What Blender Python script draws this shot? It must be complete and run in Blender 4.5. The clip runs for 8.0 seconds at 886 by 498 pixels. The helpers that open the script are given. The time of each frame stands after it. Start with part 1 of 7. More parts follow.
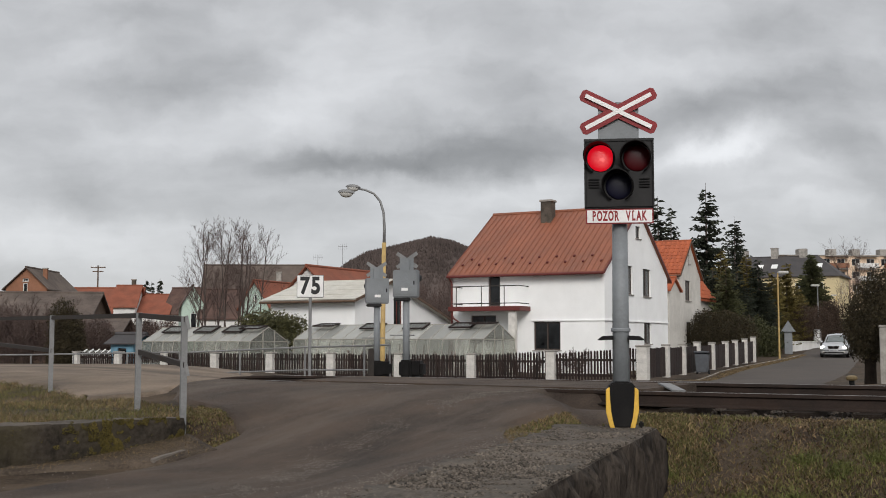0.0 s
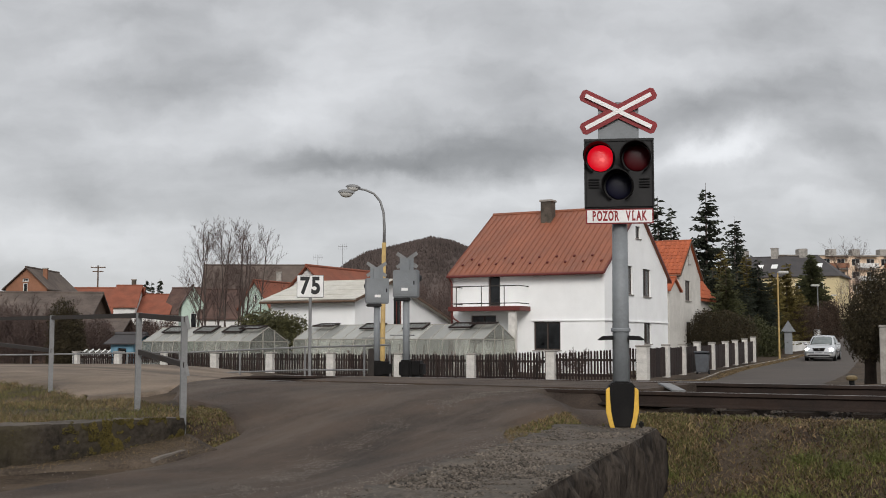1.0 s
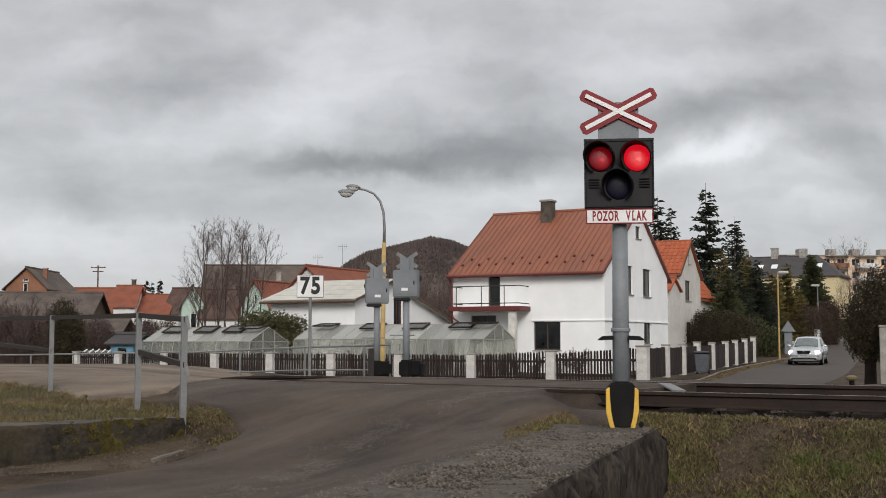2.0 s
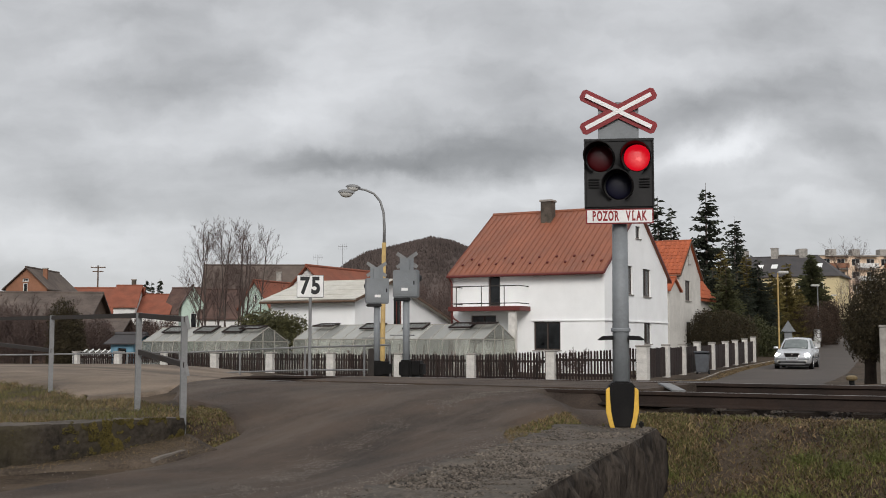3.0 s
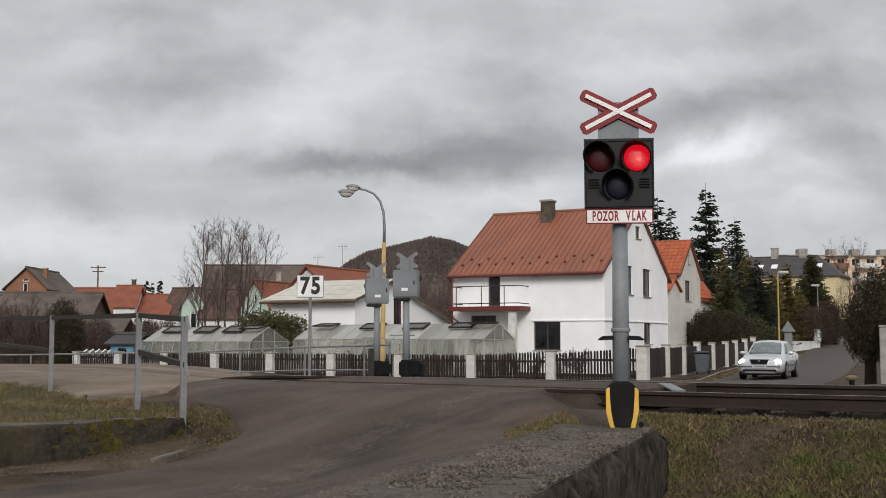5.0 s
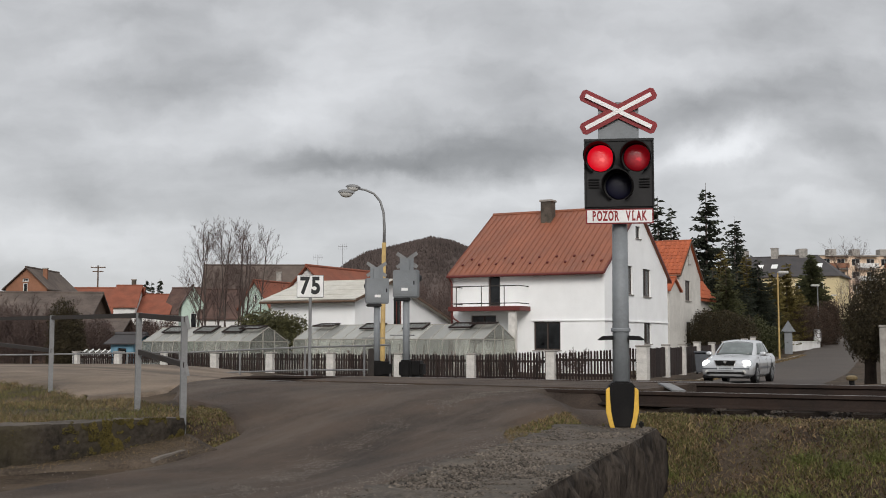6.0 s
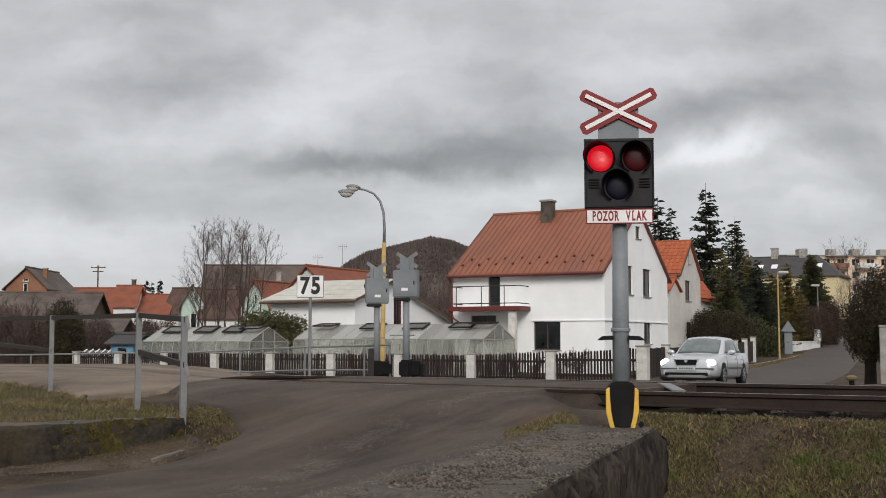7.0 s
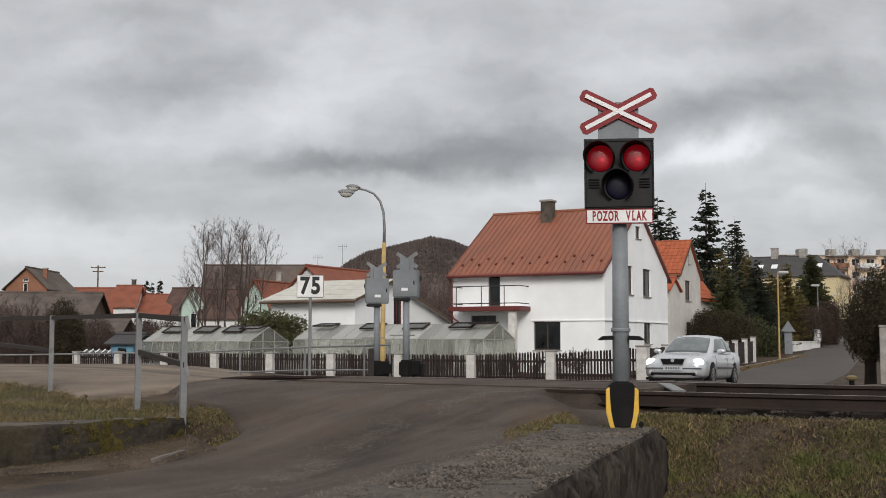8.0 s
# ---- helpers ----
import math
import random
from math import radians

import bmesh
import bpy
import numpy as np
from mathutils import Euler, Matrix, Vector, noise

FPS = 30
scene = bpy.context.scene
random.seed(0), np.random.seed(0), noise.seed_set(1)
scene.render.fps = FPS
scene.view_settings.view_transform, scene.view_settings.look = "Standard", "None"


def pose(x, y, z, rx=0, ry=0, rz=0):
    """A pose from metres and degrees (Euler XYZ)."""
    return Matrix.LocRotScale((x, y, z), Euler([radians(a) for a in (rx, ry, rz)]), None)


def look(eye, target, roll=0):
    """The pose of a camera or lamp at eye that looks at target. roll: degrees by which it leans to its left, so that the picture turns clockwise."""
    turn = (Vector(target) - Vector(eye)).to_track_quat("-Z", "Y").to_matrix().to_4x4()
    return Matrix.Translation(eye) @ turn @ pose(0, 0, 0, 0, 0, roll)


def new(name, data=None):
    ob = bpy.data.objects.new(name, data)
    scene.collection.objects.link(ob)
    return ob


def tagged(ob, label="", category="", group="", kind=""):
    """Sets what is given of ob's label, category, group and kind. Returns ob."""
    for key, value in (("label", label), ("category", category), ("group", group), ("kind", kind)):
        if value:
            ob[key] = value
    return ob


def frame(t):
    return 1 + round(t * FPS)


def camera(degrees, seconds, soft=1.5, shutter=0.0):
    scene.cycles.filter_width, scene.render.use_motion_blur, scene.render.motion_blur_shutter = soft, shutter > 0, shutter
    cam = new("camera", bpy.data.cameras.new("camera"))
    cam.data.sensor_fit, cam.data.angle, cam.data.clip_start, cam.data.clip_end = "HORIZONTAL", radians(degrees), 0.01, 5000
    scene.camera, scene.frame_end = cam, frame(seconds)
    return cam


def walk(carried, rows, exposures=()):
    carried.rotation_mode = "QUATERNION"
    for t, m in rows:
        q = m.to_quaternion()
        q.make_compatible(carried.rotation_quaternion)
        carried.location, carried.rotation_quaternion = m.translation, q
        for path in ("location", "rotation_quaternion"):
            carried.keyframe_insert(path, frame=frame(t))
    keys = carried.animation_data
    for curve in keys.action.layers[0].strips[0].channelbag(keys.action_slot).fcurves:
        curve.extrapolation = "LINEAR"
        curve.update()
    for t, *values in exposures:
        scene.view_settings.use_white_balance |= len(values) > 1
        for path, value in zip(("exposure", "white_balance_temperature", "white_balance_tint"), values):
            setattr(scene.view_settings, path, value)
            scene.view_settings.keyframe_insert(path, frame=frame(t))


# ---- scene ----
# camera: stands still on its tripod, beside the road just before the crossing
cam = camera(42.0, 8.0, soft=0.95)
EYE = pose(0, 0, 0.52, 94.59, 0, 0)
walk(cam, [(0.0, EYE), (8.0, EYE)])
scene.view_settings.exposure = 0.0

# ---- light: a bright overcast winter sky with a broad, soft sun behind the clouds ----
SUN_EL, SUN_AZ = 30.0, 176.0
world = bpy.data.worlds.new("overcast_sky")
scene.world = world
world.use_nodes = True


def build_sky():
    nt = world.node_tree
    N, L = nt.nodes, nt.links
    N.clear()
    out = N.new("ShaderNodeOutputWorld")
    bg = N.new("ShaderNodeBackground")
    bg.inputs["Strength"].default_value = 1.0
    L.new(bg.outputs[0], out.inputs[0])
    tc = N.new("ShaderNodeTexCoord")
    sep = N.new("ShaderNodeSeparateXYZ")
    L.new(tc.outputs["Generated"], sep.inputs[0])

    def math_node(op, a, b=None, clamp=False):
        n = N.new("ShaderNodeMath")
        n.operation, n.use_clamp = op, clamp
        for i, v in enumerate((a, b)):
            if v is None:
                continue
            if isinstance(v, (int, float)):
                n.inputs[i].default_value = v
            else:
                L.new(v, n.inputs[i])
        return n.outputs[0]

    up = math_node("MAXIMUM", sep.outputs["Z"], 0.0)
    # flat cloud deck seen in perspective
    h = math_node("ADD", up, 0.27)
    cx = math_node("DIVIDE", sep.outputs["X"], h)
    cy = math_node("DIVIDE", sep.outputs["Y"], h)
    com = N.new("ShaderNodeCombineXYZ")
    L.new(cx, com.inputs[0])
    L.new(cy, com.inputs[1])

    def cloud(scale, detail, rough, dist, off, stretch):
        m = N.new("ShaderNodeMapping")
        m.inputs["Location"].default_value = off
        m.inputs["Scale"].default_value = stretch
        m.inputs["Rotation"].default_value = (0, 0, radians(-4))
        L.new(com.outputs[0], m.inputs[0])
        n = N.new("ShaderNodeTexNoise")
        n.inputs["Scale"].default_value = scale
        n.inputs["Detail"].default_value = detail
        n.inputs["Roughness"].default_value = rough
        n.inputs["Distortion"].default_value = dist
        L.new(m.outputs[0], n.inputs["Vector"])
        return n.outputs["Fac"]

    big = cloud(1.6, 4.0, 0.5, 0.2, (5.3, 2.1, 0), (0.8, 1.0, 1.0))
    small = cloud(5.0, 9.0, 0.56, 0.5, (1.7, 4.2, 0), (0.7, 1.15, 1.0))
    mix = math_node("ADD", math_node("MULTIPLY", math_node("SUBTRACT", big, 0.5), 0.25), math_node("MULTIPLY", math_node("SUBTRACT", small, 0.5), 0.16))
    # the banks of cloud over the village: bearing, height, half widths, lighter or darker
    ahead = math_node("MAXIMUM", sep.outputs["Y"], 0.05)
    face = N.new("ShaderNodeCombineXYZ")
    L.new(math_node("DIVIDE", sep.outputs["X"], ahead), face.inputs[0])
    L.new(math_node("DIVIDE", sep.outputs["Z"], ahead), face.inputs[1])
    wisp = N.new("ShaderNodeTexNoise")
    wisp.inputs["Scale"].default_value, wisp.inputs["Detail"].default_value = 11.0, 7.0
    wisp.inputs["Roughness"].default_value = 0.6
    L.new(face.outputs[0], wisp.inputs["Vector"])
    off = N.new("ShaderNodeVectorMath")
    off.operation = "MULTIPLY_ADD"
    L.new(wisp.outputs["Color"], off.inputs[0])
    off.inputs[1].default_value, off.inputs[2].default_value = (0.09, 0.06, 0), (-0.045, -0.03, 0)
    bent = N.new("ShaderNodeVectorMath")
    L.new(face.outputs[0], bent.inputs[0])
    L.new(off.outputs[0], bent.inputs[1])
    # billows on the banks
    mp = N.new("ShaderNodeMapping")
    mp.inputs["Scale"].default_value = (1.0, 2.1, 1.0)
    mp.inputs["Rotation"].default_value = (0, 0, radians(-7))
    L.new(bent.outputs[0], mp.inputs[0])
    puff = N.new("ShaderNodeTexNoise")
    puff.inputs["Scale"].default_value, puff.inputs["Detail"].default_value = 6.5, 6.0
    puff.inputs["Roughness"].default_value = 0.5
    L.new(mp.outputs[0], puff.inputs["Vector"])
    mix = math_node("ADD", mix, math_node("MULTIPLY", math_node("SUBTRACT", puff.outputs["Fac"], 0.5), 0.60))
    for x, z, wx, wz, turn, k in CLOUD_BANKS:
        m = N.new("ShaderNodeMapping")
        m.vector_type = "TEXTURE"
        m.inputs["Location"].default_value, m.inputs["Scale"].default_value = (x, z, 0), (wx, wz, 1)
        m.inputs["Rotation"].default_value = (0, 0, radians(turn))
        L.new(bent.outputs[0], m.inputs[0])
        d = N.new("ShaderNodeVectorMath")
        d.operation = "DOT_PRODUCT"
        L.new(m.outputs[0], d.inputs[0])
        L.new(m.outputs[0], d.inputs[1])
        mix = math_node("ADD", mix, math_node("MULTIPLY", math_node("POWER", 0.3679, d.outputs["Value"]), k))
    value = math_node("MAXIMUM", math_node("ADD", mix, SKY_MEAN), 0.12)
    tint = N.new("ShaderNodeVectorMath")
    tint.operation = "SCALE"
    tint.inputs[0].default_value = (0.985, 1.0, 1.03)
    L.new(value, tint.inputs["Scale"])
    ramp = tint
    # the deck is thinner and brighter overhead than at the horizon
    grow = N.new("ShaderNodeMapRange")
    grow.inputs["From Min"].default_value, grow.inputs["From Max"].default_value = 0.26, 0.85
    grow.inputs["To Min"].default_value, grow.inputs["To Max"].default_value = 1.0, SKY_TOP
    L.new(sep.outputs["Z"], grow.inputs[0])
    mul = N.new("ShaderNodeVectorMath")
    mul.operation = "SCALE"
    L.new(ramp.outputs[0], mul.inputs[0])
    L.new(grow.outputs[0], mul.inputs["Scale"])
    # pale clear strip low over the horizon, blended into the deck
    low = N.new("ShaderNodeMapRange")
    low.inputs["From Min"].default_value, low.inputs["From Max"].default_value = 0.0, 0.14
    low.inputs["To Min"].default_value, low.inputs["To Max"].default_value = 0.30, 0.0
    L.new(sep.outputs["Z"], low.inputs[0])
    m1 = N.new("ShaderNodeMix")
    m1.data_type = "RGBA"
    L.new(low.outputs[0], m1.inputs["Factor"])
    L.new(mul.outputs[0], m1.inputs[6])
    m1.inputs[7].default_value = (0.60, 0.615, 0.63, 1)
    # a little of the clear sky shines through
    sky = N.new("ShaderNodeTexSky")
    sky.sky_type, sky.sun_disc = "NISHITA", False
    sky.sun_elevation, sky.sun_rotation = radians(SUN_EL), radians(SUN_AZ)
    sc = N.new("ShaderNodeVectorMath")
    sc.operation = "SCALE"
    sc.inputs["Scale"].default_value = 0.06
    L.new(sky.outputs[0], sc.inputs[0])
    m2 = N.new("ShaderNodeMix")
    m2.data_type = "RGBA"
    m2.inputs["Factor"].default_value = 0.08
    L.new(m1.outputs[2], m2.inputs[6])
    L.new(sc.outputs[0], m2.inputs[7])
    L.new(m2.outputs[2], bg.inputs["Color"])


SKY_TOP, SKY_MEAN = 1.5, 0.60
CLOUD_BANKS = [
    (-0.252, 0.228, 0.093, 0.024, 4, -0.17),
    (-0.286, 0.274, 0.113, 0.022, 0, -0.1),
    (-0.09, 0.154, 0.113, 0.013, 2, -0.15),
    (0.047, 0.168, 0.118, 0.022, 4, -0.2),
    (0.218, 0.203, 0.122, 0.018, 14, -0.15),
    (0.341, 0.223, 0.073, 0.019, 10, -0.1),
    (0.346, 0.176, 0.054, 0.016, 0, -0.15),
    (0.297, 0.132, 0.078, 0.01, 4, -0.08),
    (-0.33, 0.125, 0.093, 0.015, 0, -0.07),
    (-0.11, 0.215, 0.083, 0.03, 10, 0.23),
    (0.243, 0.167, 0.059, 0.013, 16, 0.3),
    (0.302, 0.25, 0.127, 0.02, 6, 0.07),
    (-0.012, 0.267, 0.127, 0.024, 6, 0.08),
    (0.062, 0.127, 0.069, 0.015, 0, 0.15),
    (-0.262, 0.086, 0.162, 0.02, 0, 0.13),
]
build_sky()
sun = new("sun", bpy.data.lights.new("sun", "SUN"))
sun.data.energy, sun.data.angle, sun.data.color = 2.1, radians(25), (1.0, 0.965, 0.92)
_a, _e = radians(SUN_AZ), radians(SUN_EL)
sun.matrix_world = look((math.sin(_a) * math.cos(_e) * 50, math.cos(_a) * math.cos(_e) * 50, math.sin(_e) * 50), (0, 0, 0))

# ---- materials ----


def mat(name, color, rough=0.8, metal=0.0, vary=0.25, scale=6.0, fine=60.0, bump=0.15, dirt=None, dirt_amount=0.35, stretch=(1, 1, 1), streak=None, spread=0.0, spec=0.3, island=0.0):
    """Colour with a broad and a fine variation, optional stains, and fine relief."""
    m = bpy.data.materials.new(name)
    m.use_nodes = True
    nt = m.node_tree
    N, L = nt.nodes, nt.links
    b = N["Principled BSDF"]
    b.inputs["Roughness"].default_value, b.inputs["Metallic"].default_value = rough, metal
    b.inputs["Specular IOR Level"].default_value = spec
    tc = N.new("ShaderNodeTexCoord")
    mp = N.new("ShaderNodeMapping")
    mp.inputs["Scale"].default_value = stretch
    L.new(tc.outputs["Object"], mp.inputs[0])

    def noise_tex(s, detail):
        n = N.new("ShaderNodeTexNoise")
        n.inputs["Scale"].default_value, n.inputs["Detail"].default_value = s, detail
        n.inputs["Roughness"].default_value = 0.62
        L.new(mp.outputs[0], n.inputs["Vector"])
        return n.outputs["Fac"]

    n1, n2 = noise_tex(scale, 6), noise_tex(fine, 5)
    mx = N.new("ShaderNodeMath")
    mx.operation = "MULTIPLY_ADD"
    L.new(n2, mx.inputs[0])
    mx.inputs[1].default_value = 0.6
    L.new(n1, mx.inputs[2])
    rp = N.new("ShaderNodeMapRange")
    rp.inputs["From Min"].default_value, rp.inputs["From Max"].default_value = 0.60, 0.95
    rp.inputs["To Min"].default_value, rp.inputs["To Max"].default_value = 1 - vary, 1 + vary
    L.new(mx.outputs[0], rp.inputs[0])
    fac = rp.outputs[0]
    if spread or island:
        if spread:
            oi = N.new("ShaderNodeObjectInfo")
            src = oi.outputs["Random"]
        else:
            oi = N.new("ShaderNodeNewGeometry")
            src = oi.outputs["Random Per Island"]
        r2 = N.new("ShaderNodeMapRange")
        a = spread or island
        r2.inputs["To Min"].default_value, r2.inputs["To Max"].default_value = 1 - a, 1 + a
        L.new(src, r2.inputs[0])
        mm = N.new("ShaderNodeMath")
        mm.operation = "MULTIPLY"
        L.new(fac, mm.inputs[0])
        L.new(r2.outputs[0], mm.inputs[1])
        fac = mm.outputs[0]
    vs = N.new("ShaderNodeVectorMath")
    vs.operation = "SCALE"
    vs.inputs[0].default_value = color[:3]
    L.new(fac, vs.inputs["Scale"])
    col = vs.outputs[0]
    if dirt is not None:
        if streak:
            ms = N.new("ShaderNodeMapping")
            ms.vector_type = "TEXTURE"
            ms.inputs["Rotation"].default_value = (0, 0, radians(streak[0]))
            ms.inputs["Scale"].default_value = (streak[1], 1, 1)
            L.new(tc.outputs["Object"], ms.inputs[0])
            ns = N.new("ShaderNodeTexNoise")
            ns.inputs["Scale"].default_value, ns.inputs["Detail"].default_value = streak[2], 9
            ns.inputs["Roughness"].default_value = 0.66
            L.new(ms.outputs[0], ns.inputs["Vector"])
            n3 = ns.outputs["Fac"]
        else:
            n3 = noise_tex(scale * 0.45, 8)
        r3 = N.new("ShaderNodeMapRange")
        r3.inputs["From Min"].default_value, r3.inputs["From Max"].default_value = 0.48, 0.68
        r3.inputs["To Max"].default_value = dirt_amount
        L.new(n3, r3.inputs[0])
        mc = N.new("ShaderNodeMix")
        mc.data_type = "RGBA"
        L.new(r3.outputs[0], mc.inputs["Factor"])
        L.new(col, mc.inputs[6])
        mc.inputs[7].default_value = (*dirt[:3], 1)
        col = mc.outputs[2]
    L.new(col, b.inputs["Base Color"])
    rr = N.new("ShaderNodeMapRange")
    rr.inputs["To Min"].default_value, rr.inputs["To Max"].default_value = max(0.03, rough - 0.12), min(1, rough + 0.1)
    L.new(n1, rr.inputs[0])
    L.new(rr.outputs[0], b.inputs["Roughness"])
    if bump:
        bp = N.new("ShaderNodeBump")
        bp.inputs["Strength"].default_value, bp.inputs["Distance"].default_value = bump, 0.02
        L.new(mx.outputs[0], bp.inputs["Height"])
        L.new(bp.outputs[0], b.inputs["Normal"])
    return m


def glow(name, color, strength, base=(0.3, 0.02, 0.02)):
    m = bpy.data.materials.new(name)
    m.use_nodes = True
    b = m.node_tree.nodes["Principled BSDF"]
    b.inputs["Base Color"].default_value = (*base, 1)
    b.inputs["Roughness"].default_value = 0.25
    b.inputs["Emission Color"].default_value = (*color, 1)
    b.inputs["Emission Strength"].default_value = strength
    return m


def glass(name, color=(0.75, 0.8, 0.8), rough=0.02, trans=0.9):
    m = bpy.data.materials.new(name)
    m.use_nodes = True
    N, L = m.node_tree.nodes, m.node_tree.links
    b = N["Principled BSDF"]
    b.inputs["Base Color"].default_value = (*color, 1)
    b.inputs["Roughness"].default_value = rough
    b.inputs["Transmission Weight"].default_value = trans
    b.inputs["IOR"].default_value = 1.12
    tc = N.new("ShaderNodeTexCoord")
    oi = N.new("ShaderNodeObjectInfo")
    ra = N.new("ShaderNodeMapRange")
    ra.inputs["To Min"].default_value, ra.inputs["To Max"].default_value = 0.72, 1.12
    L.new(oi.outputs["Random"], ra.inputs[0])
    n = N.new("ShaderNodeTexNoise")
    n.inputs["Scale"].default_value, n.inputs["Detail"].default_value = 3.0, 6.0
    vs = N.new("ShaderNodeVectorMath")
    vs.operation = "SCALE"
    vs.inputs[0].default_value = color
    L.new(ra.outputs[0], vs.inputs["Scale"])
    L.new(vs.outputs[0], b.inputs["Base Color"])
    L.new(tc.outputs["Object"], n.inputs["Vector"])
    r = N.new("ShaderNodeMapRange")
    r.inputs["To Min"].default_value, r.inputs["To Max"].default_value = rough, rough + 0.15
    L.new(n.outputs["Fac"], r.inputs[0])
    L.new(r.outputs[0], b.inputs["Roughness"])
    return m


def lamp_lens(name, centre, rim, strength):
    """A lit red lens, hottest where its bulb shows, with uneven prisms in the moulding."""
    m = bpy.data.materials.new(name)
    m.use_nodes = True
    N, L = m.node_tree.nodes, m.node_tree.links
    b = N["Principled BSDF"]
    b.inputs["Base Color"].default_value = (0.05, 0.0, 0.003, 1)
    b.inputs["Roughness"].default_value = 0.3
    tc = N.new("ShaderNodeTexCoord")
    mp = N.new("ShaderNodeMapping")
    mp.inputs["Location"].default_value, mp.inputs["Scale"].default_value = (-0.10, 0, 0.16), (9.0, 0.0, 9.0)
    L.new(tc.outputs["Object"], mp.inputs[0])
    ln = N.new("ShaderNodeVectorMath")
    ln.operation = "LENGTH"
    L.new(mp.outputs[0], ln.inputs[0])
    n = N.new("ShaderNodeTexNoise")
    n.inputs["Scale"].default_value, n.inputs["Detail"].default_value = 38.0, 3.0
    L.new(tc.outputs["Object"], n.inputs["Vector"])
    ad = N.new("ShaderNodeMath")
    ad.operation = "MULTIPLY_ADD"
    L.new(n.outputs["Fac"], ad.inputs[0])
    ad.inputs[1].default_value = 0.55
    L.new(ln.outputs["Value"], ad.inputs[2])
    rp = N.new("ShaderNodeValToRGB")
    el = rp.color_ramp.elements
    el[0].position, el[0].color = 0.30, (*centre, 1)
    el[1].position, el[1].color = 1.0, (*rim, 1)
    e = el.new(0.48)
    e.color = tuple(a * 0.35 + c * 0.65 for a, c in zip((*centre, 1), (*rim, 1)))
    L.new(ad.outputs[0], rp.inputs[0])
    L.new(rp.outputs[0], b.inputs["Emission Color"])
    b.inputs["Emission Strength"].default_value = strength
    return m


